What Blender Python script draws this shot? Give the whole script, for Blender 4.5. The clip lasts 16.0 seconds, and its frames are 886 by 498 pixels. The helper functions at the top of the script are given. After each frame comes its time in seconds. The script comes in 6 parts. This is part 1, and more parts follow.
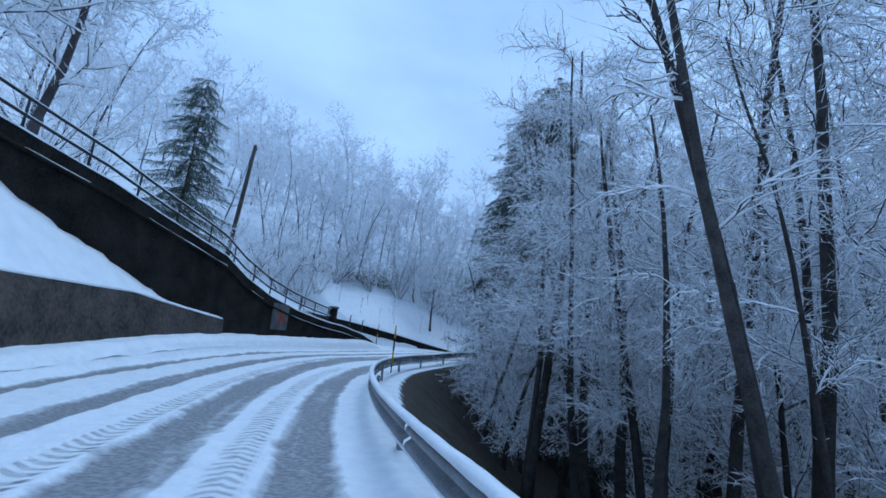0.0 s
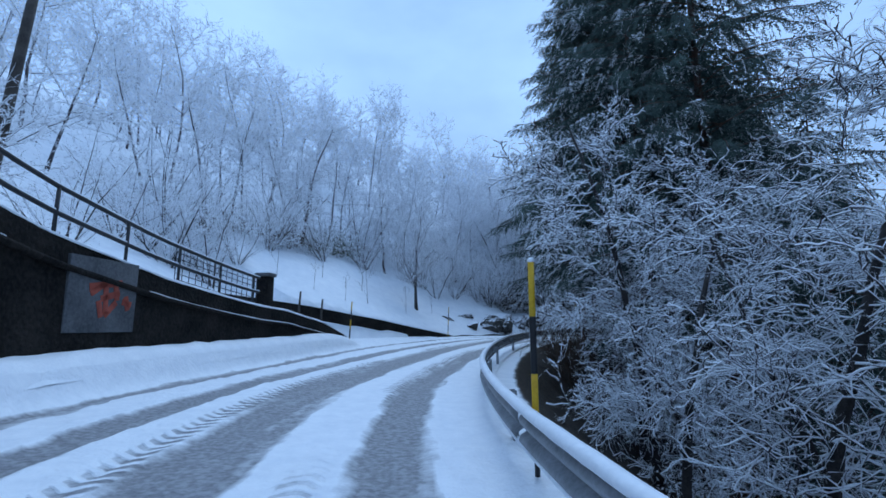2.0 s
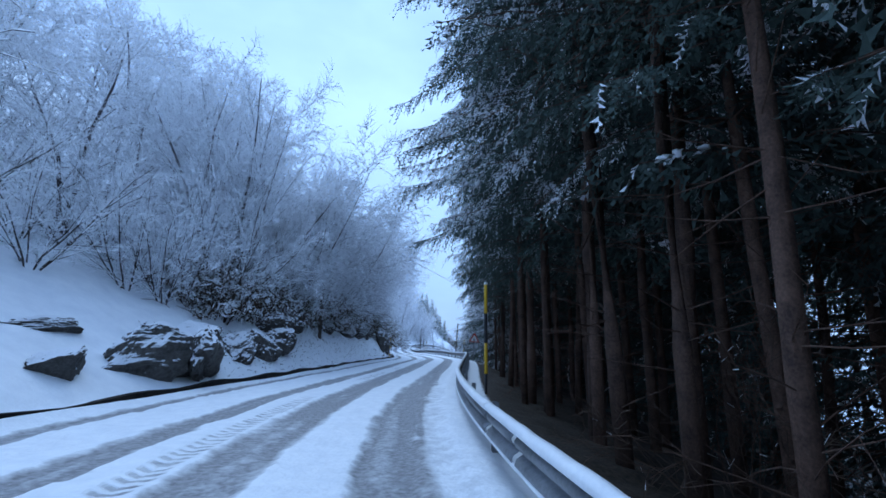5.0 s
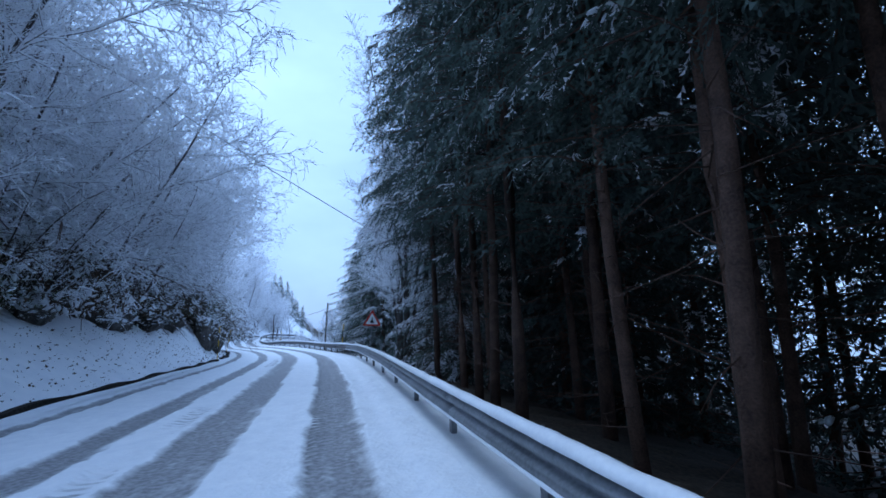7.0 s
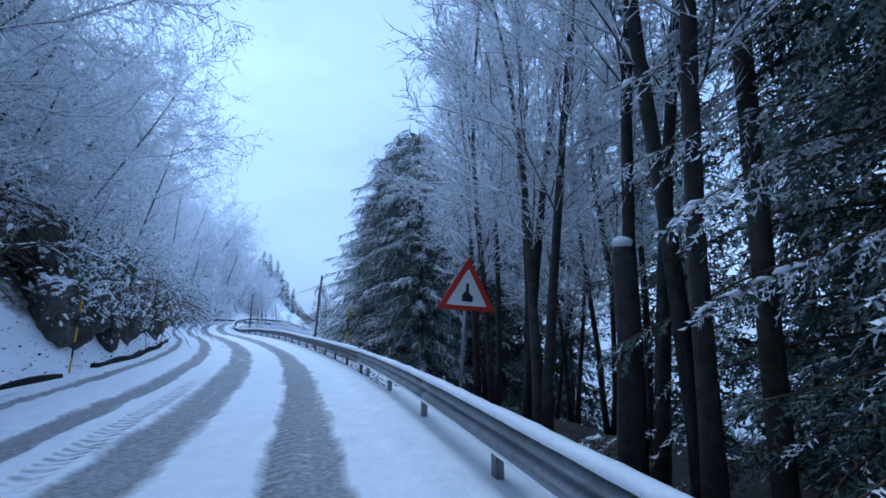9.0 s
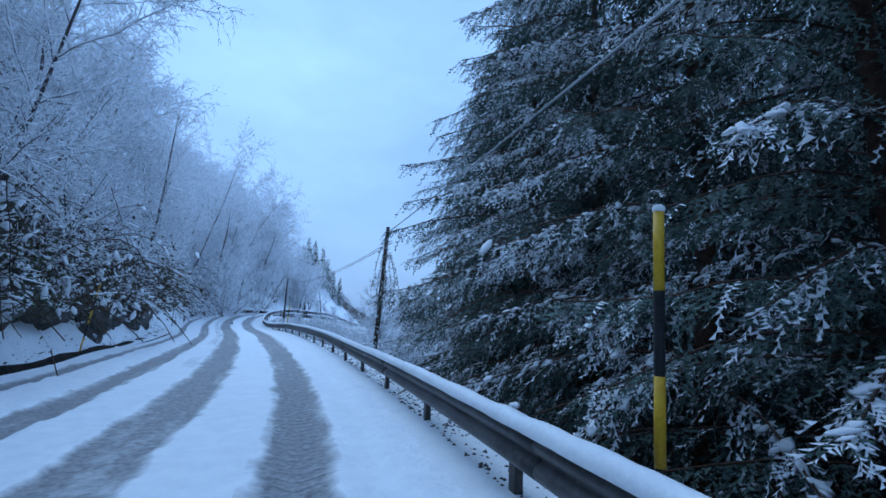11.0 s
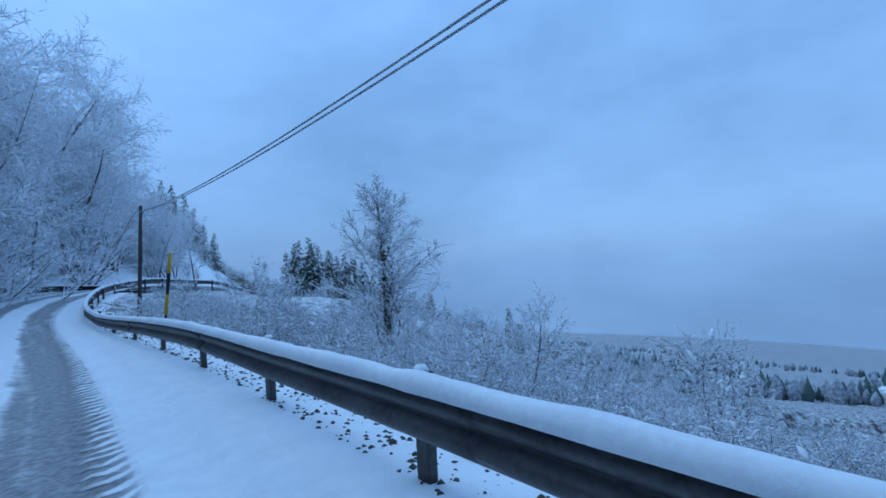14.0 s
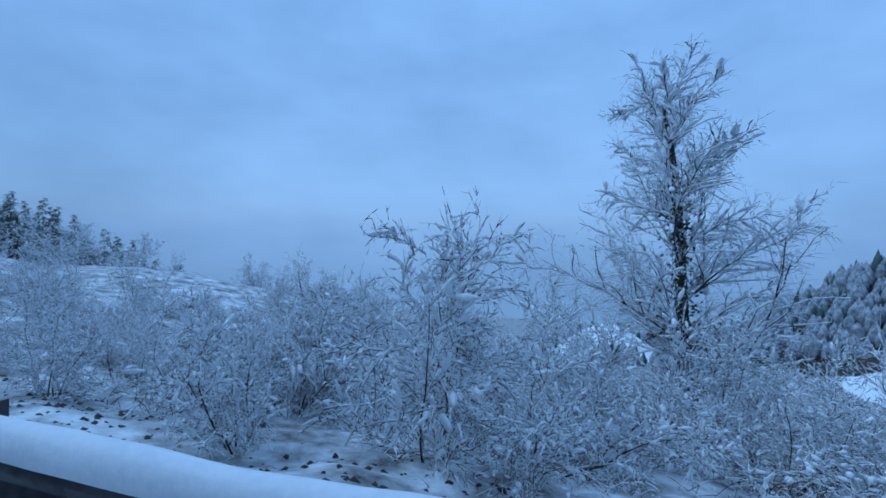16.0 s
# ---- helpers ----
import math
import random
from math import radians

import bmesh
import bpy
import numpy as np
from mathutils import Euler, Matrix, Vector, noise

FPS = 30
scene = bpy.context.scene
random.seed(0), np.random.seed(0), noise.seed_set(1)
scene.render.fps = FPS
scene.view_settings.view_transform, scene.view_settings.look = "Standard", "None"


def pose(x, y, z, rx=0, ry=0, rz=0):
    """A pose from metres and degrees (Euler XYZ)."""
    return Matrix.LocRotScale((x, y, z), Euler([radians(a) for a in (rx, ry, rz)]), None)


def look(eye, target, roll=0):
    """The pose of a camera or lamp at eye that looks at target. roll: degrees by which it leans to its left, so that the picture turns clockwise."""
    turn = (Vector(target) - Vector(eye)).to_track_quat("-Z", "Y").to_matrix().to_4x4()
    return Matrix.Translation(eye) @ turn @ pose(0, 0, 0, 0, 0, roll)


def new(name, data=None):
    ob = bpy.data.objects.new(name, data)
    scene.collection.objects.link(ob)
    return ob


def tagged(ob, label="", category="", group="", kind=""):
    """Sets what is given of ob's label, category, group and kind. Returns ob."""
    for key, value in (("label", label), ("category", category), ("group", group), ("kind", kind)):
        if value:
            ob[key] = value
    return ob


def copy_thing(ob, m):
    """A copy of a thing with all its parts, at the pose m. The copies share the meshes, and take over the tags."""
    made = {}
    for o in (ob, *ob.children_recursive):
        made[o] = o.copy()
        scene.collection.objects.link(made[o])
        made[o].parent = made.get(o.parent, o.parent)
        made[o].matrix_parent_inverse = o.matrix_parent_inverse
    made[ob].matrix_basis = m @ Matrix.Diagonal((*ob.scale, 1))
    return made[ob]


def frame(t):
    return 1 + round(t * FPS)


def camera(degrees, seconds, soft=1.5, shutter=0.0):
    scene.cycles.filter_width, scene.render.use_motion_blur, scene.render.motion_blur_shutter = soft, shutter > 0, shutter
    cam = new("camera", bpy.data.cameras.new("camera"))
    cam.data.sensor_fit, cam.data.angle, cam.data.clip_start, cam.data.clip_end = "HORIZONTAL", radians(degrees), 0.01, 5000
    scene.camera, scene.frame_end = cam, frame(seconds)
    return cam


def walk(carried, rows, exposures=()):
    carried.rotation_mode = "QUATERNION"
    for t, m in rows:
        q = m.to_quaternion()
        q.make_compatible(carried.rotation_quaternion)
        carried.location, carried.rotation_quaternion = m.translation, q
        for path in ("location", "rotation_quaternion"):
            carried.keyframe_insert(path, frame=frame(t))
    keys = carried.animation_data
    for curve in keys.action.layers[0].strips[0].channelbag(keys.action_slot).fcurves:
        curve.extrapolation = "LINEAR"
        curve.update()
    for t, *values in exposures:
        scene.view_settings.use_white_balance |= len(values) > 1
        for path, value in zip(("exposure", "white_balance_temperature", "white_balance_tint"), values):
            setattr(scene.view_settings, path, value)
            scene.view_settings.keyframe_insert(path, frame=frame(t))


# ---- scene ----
cam = camera(87.4, 16.0, soft=1.6)
PATH = [
    (0, (0.000, 0.000, 1.200), (-0.020, 1.960, 1.597), 5.92),
    (0.5, (-0.853, 3.050, 1.128), (-0.856, 5.015, 1.503), 4.15),
    (1, (-1.631, 6.167, 1.091), (-1.589, 8.138, 1.430), 2.25),
    (1.5, (-2.246, 9.366, 1.093), (-2.106, 11.332, 1.428), 0.90),
    (2, (-2.597, 12.648, 1.138), (-2.361, 14.607, 1.466), -0.11),
    (2.5, (-2.603, 15.994, 1.183), (-2.259, 17.932, 1.537), -0.17),
    (3, (-2.195, 19.360, 1.185), (-1.724, 21.268, 1.555), -0.07),
    (3.5, (-1.455, 22.716, 1.205), (-0.832, 24.577, 1.587), -0.06),
    (4, (-0.467, 26.054, 1.302), (0.402, 27.812, 1.697), -0.33),
    (4.5, (0.833, 29.332, 1.426), (1.957, 30.937, 1.828), 0.75),
    (5, (2.504, 32.488, 1.526), (3.795, 33.960, 1.933), 0.87),
    (5.2, (3.261, 33.707, 1.558), (4.602, 35.135, 1.960), 0.84),
    (5.9, (6.182, 37.735, 1.612), (7.708, 38.970, 1.995), -0.02),
    (6.6, (9.399, 41.440, 1.598), (11.051, 42.512, 1.947), -1.57),
    (7.3, (12.764, 44.916, 1.596), (14.467, 45.912, 1.924), -2.18),
    (7.5, (13.735, 45.882, 1.600), (15.444, 46.870, 1.921), -1.69),
    (8, (16.151, 48.272, 1.618), (17.865, 49.254, 1.933), -0.78),
    (8.5, (18.523, 50.656, 1.649), (20.230, 51.647, 1.970), 0.76),
    (8.7, (19.459, 51.608, 1.664), (21.165, 52.604, 1.974), 0.50),
    (9.4, (22.688, 54.923, 1.675), (24.382, 55.945, 1.968), 0.40),
    (10.1, (25.819, 58.235, 1.624), (27.487, 59.307, 1.888), -0.10),
    (10.8, (28.773, 61.613, 1.554), (30.391, 62.761, 1.807), -0.11),
    (11, (29.581, 62.592, 1.533), (31.180, 63.760, 1.814), 1.30),
    (11.5, (31.569, 65.087, 1.491), (33.120, 66.317, 1.773), 1.63),
    (12, (33.518, 67.670, 1.462), (35.036, 68.941, 1.749), 1.91),
    (12.5, (35.411, 70.354, 1.450), (36.929, 71.624, 1.736), 1.75),
    (13, (37.230, 73.144, 1.456), (38.852, 74.287, 1.698), 0.03),
    (13.5, (39.012, 76.013, 1.460), (40.771, 76.951, 1.621), -1.87),
    (14, (40.797, 78.936, 1.443), (42.668, 79.638, 1.522), -3.17),
    (14.5, (42.565, 81.924, 1.423), (44.548, 82.183, 1.437), -2.11),
    (15, (44.292, 84.990, 1.420), (46.287, 84.867, 1.359), -0.46),
    (15.5, (45.978, 88.133, 1.413), (47.954, 87.829, 1.353), 0.86),
    (16, (47.621, 91.350, 1.380), (49.578, 90.940, 1.334), 1.61),
]
EXPOSURES = [(0, 0.05, 6450, 8), (2, 0.1, 6450, 10), (4, 0.35, 6400, 11), (7.5, 0.5, 6300, 14), (9, 0.42, 6200, 13), (11, 0.12, 5950, 8), (12, 0.05, 5850, 5), (12.6, -0.02, 5800, 5), (13.3, -0.28, 5600, 4), (14.5, -0.3, 5550, 4), (16, -0.3, 5600, 4)]
walk(cam, [(t, look(eye, target, roll)) for t, eye, target, roll in PATH], EXPOSURES)

# ---------------------------------------------------------------- sky and sun
world = bpy.data.worlds.new("overcast_sky")
scene.world = world
world.use_nodes = True
wn = world.node_tree.nodes
wl = world.node_tree.links
wn.clear()
w_out = wn.new("ShaderNodeOutputWorld")
w_bg = wn.new("ShaderNodeBackground")
w_sky = wn.new("ShaderNodeTexSky")
w_sky.sky_type = "NISHITA"
w_sky.sun_disc = False
w_sky.sun_elevation = radians(6)
w_sky.sun_rotation = radians(250)
w_scale = wn.new("ShaderNodeMix")
w_scale.data_type = "RGBA"
w_scale.blend_type = "MULTIPLY"
w_scale.inputs[0].default_value = 1.0
w_scale.inputs[7].default_value = (0.1, 0.1, 0.1, 1)
w_co = wn.new("ShaderNodeTexCoord")
w_map = wn.new("ShaderNodeMapping")
w_map.inputs["Scale"].default_value = (1.0, 1.0, 2.2)
w_noise = wn.new("ShaderNodeTexNoise")
w_noise.inputs["Scale"].default_value = 1.6
w_noise.inputs["Detail"].default_value = 5
w_noise.inputs["Roughness"].default_value = 0.55
w_ramp = wn.new("ShaderNodeValToRGB")
w_ramp.color_ramp.elements[0].position = 0.3
w_ramp.color_ramp.elements[0].color = (0.32, 0.56, 1.0, 1)
w_ramp.color_ramp.elements[1].position = 0.7
w_ramp.color_ramp.elements[1].color = (0.51, 0.84, 1.42, 1)
w_sep = wn.new("ShaderNodeSeparateXYZ")
w_low = wn.new("ShaderNodeMapRange")
w_low.inputs["From Min"].default_value = -0.12
w_low.inputs["From Max"].default_value = 0.5
w_low.inputs["To Min"].default_value = 0.62
w_low.inputs["To Max"].default_value = 1.0
w_mul = wn.new("ShaderNodeMix")
w_mul.data_type = "RGBA"
w_mul.blend_type = "MULTIPLY"
w_mul.inputs[0].default_value = 1.0
w_mix = wn.new("ShaderNodeMix")
w_mix.data_type = "RGBA"
w_mix.inputs[0].default_value = 0.9
wl.new(w_sky.outputs[0], w_scale.inputs[6])
wl.new(w_co.outputs["Generated"], w_map.inputs[0])
wl.new(w_map.outputs[0], w_noise.inputs["Vector"])
wl.new(w_noise.outputs["Fac"], w_ramp.inputs[0])
wl.new(w_co.outputs["Generated"], w_sep.inputs[0])
wl.new(w_sep.outputs["Z"], w_low.inputs["Value"])
wl.new(w_ramp.outputs[0], w_mul.inputs[6])
wl.new(w_low.outputs[0], w_mul.inputs[7])
wl.new(w_scale.outputs[2], w_mix.inputs[6])
wl.new(w_mul.outputs[2], w_mix.inputs[7])
wl.new(w_mix.outputs[2], w_bg.inputs[0])
w_bg.inputs[1].default_value = 1.0
wl.new(w_bg.outputs[0], w_out.inputs[0])

sun_data = bpy.data.lights.new("sun", "SUN")
sun_data.energy = 0.95
sun_data.angle = radians(30)
sun_data.color = (0.6, 0.79, 1.0)
sun = new("sun", sun_data)
sun.rotation_euler = Euler((radians(38), 0, radians(160)))

# ---------------------------------------------------------------- materials


def material(name, rough=0.8, metal=0.0, spec=0.3):
    m = bpy.data.materials.new(name)
    m.use_nodes = True
    b = m.node_tree.nodes["Principled BSDF"]
    b.inputs["Roughness"].default_value = rough
    b.inputs["Metallic"].default_value = metal
    b.inputs["Specular IOR Level"].default_value = spec
    return m, m.node_tree.nodes, m.node_tree.links, b


def noisy(name, low, high, scale=6.0, fine=40.0, bump=0.3, dist=0.02, rough=0.8, metal=0.0, spec=0.3, per_object=0.0, coords="Object"):
    """Two-scale colour variation between low and high, with relief."""
    m, n, l, b = material(name, rough, metal, spec)
    co = n.new("ShaderNodeTexCoord")
    big = n.new("ShaderNodeTexNoise")
    big.inputs["Scale"].default_value = scale
    big.inputs["Detail"].default_value = 4
    small = n.new("ShaderNodeTexNoise")
    small.inputs["Scale"].default_value = fine
    small.inputs["Detail"].default_value = 6
    add = n.new("ShaderNodeMath")
    add.operation = "MULTIPLY_ADD"
    add.inputs[1].default_value = 0.55
    mul = n.new("ShaderNodeMath")
    mul.operation = "MULTIPLY"
    mul.inputs[1].default_value = 0.45
    ramp = n.new("ShaderNodeValToRGB")
    ramp.color_ramp.elements[0].position = 0.36
    ramp.color_ramp.elements[0].color = (*low, 1)
    ramp.color_ramp.elements[1].position = 0.64
    ramp.color_ramp.elements[1].color = (*high, 1)
    l.new(co.outputs[coords], big.inputs["Vector"])
    l.new(co.outputs[coords], small.inputs["Vector"])
    l.new(small.outputs["Fac"], mul.inputs[0])
    l.new(big.outputs["Fac"], add.inputs[0])
    l.new(mul.outputs[0], add.inputs[2])
    l.new(add.outputs[0], ramp.inputs[0])
    out = ramp.outputs[0]
    if per_object:
        info = n.new("ShaderNodeObjectInfo")
        hsv = n.new("ShaderNodeHueSaturation")
        rng = n.new("ShaderNodeMapRange")
        rng.inputs["To Min"].default_value = 1 - per_object
        rng.inputs["To Max"].default_value = 1 + per_object
        l.new(info.outputs["Random"], rng.inputs["Value"])
        l.new(rng.outputs[0], hsv.inputs["Value"])
        l.new(out, hsv.inputs["Color"])
        out = hsv.outputs[0]
    l.new(out, b.inputs["Base Color"])
    bm = n.new("ShaderNodeBump")
    bm.inputs["Strength"].default_value = bump
    bm.inputs["Distance"].default_value = dist
    l.new(add.outputs[0], bm.inputs["Height"])
    l.new(bm.outputs[0], b.inputs["Normal"])
    return m


SNOW = noisy("snow", (0.76, 0.79, 0.83), (0.88, 0.90, 0.92), 3.0, 30.0, 0.25, 0.03, 0.6, 0.0, 0.3)
TWIG_SNOW = noisy("twig_snow", (0.84, 0.86, 0.90), (0.93, 0.94, 0.96), 5.0, 40.0, 0.1, 0.01, 0.7)
BARK = noisy("bark_dark", (0.025, 0.022, 0.022), (0.075, 0.065, 0.06), 8.0, 60.0, 0.7, 0.02, 0.9, per_object=0.25)
TWIG_BARK = noisy("twig_bark", (0.045, 0.04, 0.043), (0.12, 0.1, 0.105), 4.0, 30.0, 0.2, 0.01, 0.9, per_object=0.25)
PINE_BARK = noisy("pine_bark", (0.05, 0.03, 0.024), (0.15, 0.085, 0.06), 5.0, 45.0, 0.8, 0.03, 0.9, per_object=0.3)
NEEDLES = noisy("needles", (0.045, 0.075, 0.066), (0.1, 0.14, 0.12), 3.0, 30.0, 0.3, 0.01, 0.75, per_object=0.3)
IVY = noisy("ivy_leaves", (0.03, 0.05, 0.02), (0.09, 0.11, 0.05), 4.0, 30.0, 0.3, 0.01, 0.6)
STONE_WALL = noisy("old_stone_wall", (0.007, 0.0065, 0.0065), (0.032, 0.027, 0.023), 1.6, 16.0, 1.0, 0.08, 0.95, spec=0.12)
CONCRETE = noisy("grey_concrete", (0.06, 0.062, 0.066), (0.14, 0.14, 0.145), 2.0, 25.0, 0.4, 0.01, 0.85)
RED_PAINT = noisy("faded_red_paint", (0.24, 0.045, 0.03), (0.42, 0.09, 0.055), 3.0, 20.0, 0.2, 0.01, 0.7)
ROCK = noisy("wet_rock", (0.018, 0.017, 0.016), (0.11, 0.10, 0.09), 1.6, 12.0, 1.0, 0.1, 0.7, spec=0.5, per_object=0.2)
STEEL = noisy("galvanised_steel", (0.16, 0.17, 0.18), (0.30, 0.31, 0.33), 2.5, 30.0, 0.15, 0.005, 0.45, 0.6, 0.5)
RUST_STEEL = noisy("weathered_steel", (0.055, 0.05, 0.05), (0.13, 0.12, 0.12), 2.0, 25.0, 0.3, 0.006, 0.5, 0.5, 0.5)
IRON = noisy("dark_painted_iron", (0.02, 0.022, 0.025), (0.05, 0.05, 0.055), 4.0, 40.0, 0.3, 0.004, 0.6, 0.3)
YELLOW = noisy("yellow_paint", (0.55, 0.30, 0.015), (0.75, 0.45, 0.03), 4.0, 40.0, 0.1, 0.003, 0.5)
BLACK = noisy("black_paint", (0.012, 0.012, 0.014), (0.03, 0.03, 0.033), 4.0, 40.0, 0.1, 0.003, 0.5)
SIGN_RED = noisy("sign_red", (0.5, 0.03, 0.02), (0.65, 0.05, 0.03), 3.0, 30.0, 0.05, 0.002, 0.4)
SIGN_WHITE = noisy("sign_white", (0.65, 0.65, 0.62), (0.8, 0.8, 0.78), 3.0, 30.0, 0.05, 0.002, 0.4)
POLE_WOOD = noisy("creosoted_pole", (0.035, 0.028, 0.024), (0.10, 0.085, 0.075), 3.0, 40.0, 0.5, 0.01, 0.85)
WIRE = noisy("rimed_wire", (0.3, 0.32, 0.35), (0.5, 0.52, 0.55), 3.0, 30.0, 0.1, 0.003, 0.6)
FROSTED_WOOD = noisy("frosted_wood", (0.10, 0.10, 0.11), (0.5, 0.52, 0.56), 0.9, 5.0, 0.6, 0.2, 0.9)
BROWN_TWIG = noisy("brown_twig", (0.05, 0.032, 0.024), (0.14, 0.09, 0.065), 4.0, 30.0, 0.2, 0.01, 0.9, per_object=0.2)
DEAD_LEAF = noisy("dead_leaf", (0.035, 0.026, 0.018), (0.10, 0.066, 0.042), 6.0, 40.0, 0.3, 0.01, 0.9, per_object=0.3)


def cover_material(name, attribute, under_low, under_high, snow_low=(0.76, 0.79, 0.83), snow_high=(0.88, 0.90, 0.92), rough=0.7, grain=0.5, soft=0.08, scale=2.2, tread=False):
    """Snow over an under-layer, by a vertex attribute that says how much of it lies there, broken up by noise."""
    m, n, l, b = material(name, rough)
    co = n.new("ShaderNodeTexCoord")
    att = n.new("ShaderNodeAttribute")
    att.attribute_name = attribute
    n1 = n.new("ShaderNodeTexNoise")
    n1.inputs["Scale"].default_value = scale
    n1.inputs["Detail"].default_value = 8
    n1.inputs["Roughness"].default_value = 0.65
    n2 = n.new("ShaderNodeTexNoise")
    n2.inputs["Scale"].default_value = 17.0
    n2.inputs["Detail"].default_value = 5
    l.new(co.outputs["Object"], n1.inputs["Vector"])
    l.new(co.outputs["Object"], n2.inputs["Vector"])
    a = n.new("ShaderNodeMath")
    a.operation = "MULTIPLY_ADD"
    a.inputs[1].default_value = grain
    l.new(n1.outputs["Fac"], a.inputs[0])
    cover = att.outputs["Fac"]
    relief = n2.outputs["Fac"]
    if tread:
        ph = n.new("ShaderNodeAttribute")
        ph.attribute_name = "bar_phase"
        am = n.new("ShaderNodeAttribute")
        am.attribute_name = "bar_depth"
        wob_ = n.new("ShaderNodeMath")
        wob_.operation = "MULTIPLY_ADD"
        wob_.inputs[1].default_value = 0.5
        l.new(n1.outputs["Fac"], wob_.inputs[0])
        l.new(ph.outputs["Fac"], wob_.inputs[2])
        tri_ = n.new("ShaderNodeMath")
        tri_.operation = "PINGPONG"
        tri_.inputs[1].default_value = 0.5
        l.new(wob_.outputs[0], tri_.inputs[0])
        edge_ = n.new("ShaderNodeMapRange")
        edge_.inputs["From Min"].default_value = 0.14
        edge_.inputs["From Max"].default_value = 0.34
        l.new(tri_.outputs[0], edge_.inputs["Value"])
        bar_ = n.new("ShaderNodeMath")
        bar_.operation = "MULTIPLY"
        l.new(edge_.outputs[0], bar_.inputs[0])
        l.new(am.outputs["Fac"], bar_.inputs[1])
        # bars lose snow; their grey also stands in for the relief's shading
        less = n.new("ShaderNodeMath")
        less.operation = "MULTIPLY_ADD"
        less.inputs[1].default_value = -0.5
        l.new(bar_.outputs[0], less.inputs[0])
        l.new(cover, less.inputs[2])
        cover = less.outputs[0]
        low_ = n.new("ShaderNodeMath")
        low_.operation = "MULTIPLY_ADD"
        low_.inputs[1].default_value = -1.6
        l.new(bar_.outputs[0], low_.inputs[0])
        l.new(relief, low_.inputs[2])
        relief = low_.outputs[0]
    l.new(cover, a.inputs[2])
    s = n.new("ShaderNodeMapRange")
    s.inputs["From Min"].default_value = 0.5 - soft + grain / 2
    s.inputs["From Max"].default_value = 0.5 + soft + grain / 2
    l.new(a.outputs[0], s.inputs["Value"])
    under = n.new("ShaderNodeValToRGB")
    under.color_ramp.elements[0].position = 0.35
    under.color_ramp.elements[0].color = (*under_low, 1)
    under.color_ramp.elements[1].position = 0.65
    under.color_ramp.elements[1].color = (*under_high, 1)
    snow = n.new("ShaderNodeValToRGB")
    snow.color_ramp.elements[0].position = 0.3
    snow.color_ramp.elements[0].color = (*snow_low, 1)
    snow.color_ramp.elements[1].position = 0.7
    snow.color_ramp.elements[1].color = (*snow_high, 1)
    l.new(n2.outputs["Fac"], under.inputs[0])
    l.new(n1.outputs["Fac"], snow.inputs[0])
    mix = n.new("ShaderNodeMix")
    mix.data_type = "RGBA"
    l.new(s.outputs[0], mix.inputs[0])
    l.new(under.outputs[0], mix.inputs[6])
    l.new(snow.outputs[0], mix.inputs[7])
    l.new(mix.outputs[2], b.inputs["Base Color"])
    bm = n.new("ShaderNodeBump")
    bm.inputs["Strength"].default_value = 0.6 if tread else 0.35
    bm.inputs["Distance"].default_value = 0.03
    l.new(relief, bm.inputs["Height"])
    l.new(bm.outputs[0], b.inputs["Normal"])
    return m


GROUND = cover_material("snowy_ground", "cover", (0.018, 0.015, 0.012), (0.075, 0.055, 0.04))
ROAD = cover_material("snowy_road", "cover", (0.19, 0.19, 0.2), (0.34, 0.34, 0.355), grain=0.5, rough=0.6, soft=0.17, scale=5.0, tread=True)

# ---------------------------------------------------------------- the road's line
# metres along the road, heading in degrees to the left of +y, height of the lane, rise towards the left
LINE = [
    (-400, -45, 2.0, 0.0), (-130, -30, 1.4, 0.0), (-60, 15, 1.2, 0.0), (-30, 23, 0.8, 0.0), (-12, 19.8, 0.339, 0.007), (0, 16.37, 0.0, 0.007), (6, 13.15, -0.106, 0.007), (12, 4.98, -0.079, 0.021),
    (18, -7.02, -0.011, 0.039), (24, -15.46, 0.022, 0.04), (30, -24.53, 0.222, 0.029), (36, -33.98, 0.373, 0.014), (42, -40.57, 0.41, 0.0),
    (48, -44.38, 0.394, 0.002), (54, -45.26, 0.413, -0.002), (60, -44.36, 0.47, -0.009), (66, -43.56, 0.457, -0.011), (72, -40.43, 0.371, -0.005),
    (78, -37.56, 0.285, 0.002), (84, -34.09, 0.25, 0.006), (90, -31.66, 0.261, -0.002), (96, -30.58, 0.23, -0.019), (102, -28.49, 0.22, -0.03),
    (108, -26.58, 0.183, -0.03), (112, -27, 0.3, -0.02), (116, -36, 0.6, -0.01), (120, -45, 0.95, 0.0), (127, -60, 1.25, 0.0), (136, -72, 0.9, 0.0), (165, -74, -5.0, 0.0), (260, -62, -28.0, 0.0), (900, -62, -90.0, 0.0),
]
line = np.array(LINE, float)
ST = np.arange(-400, 900.01, 0.25)
SH = np.radians(np.interp(ST, line[:, 0], line[:, 1]))
SZ = np.interp(ST, line[:, 0], line[:, 2])
SB = np.interp(ST, line[:, 0], line[:, 3])
kernel = np.ones(13) / 13
for _arr in (SH, SZ, SB):
    _arr[6:-6] = np.convolve(_arr, kernel, "valid")
SX = np.concatenate([[0], np.cumsum(-np.sin(SH[:-1]) * 0.25)])
SY = np.concatenate([[0], np.cumsum(np.cos(SH[:-1]) * 0.25)])
zero = int(np.argmin(np.abs(ST)))
SX -= SX[zero]
SY -= SY[zero]


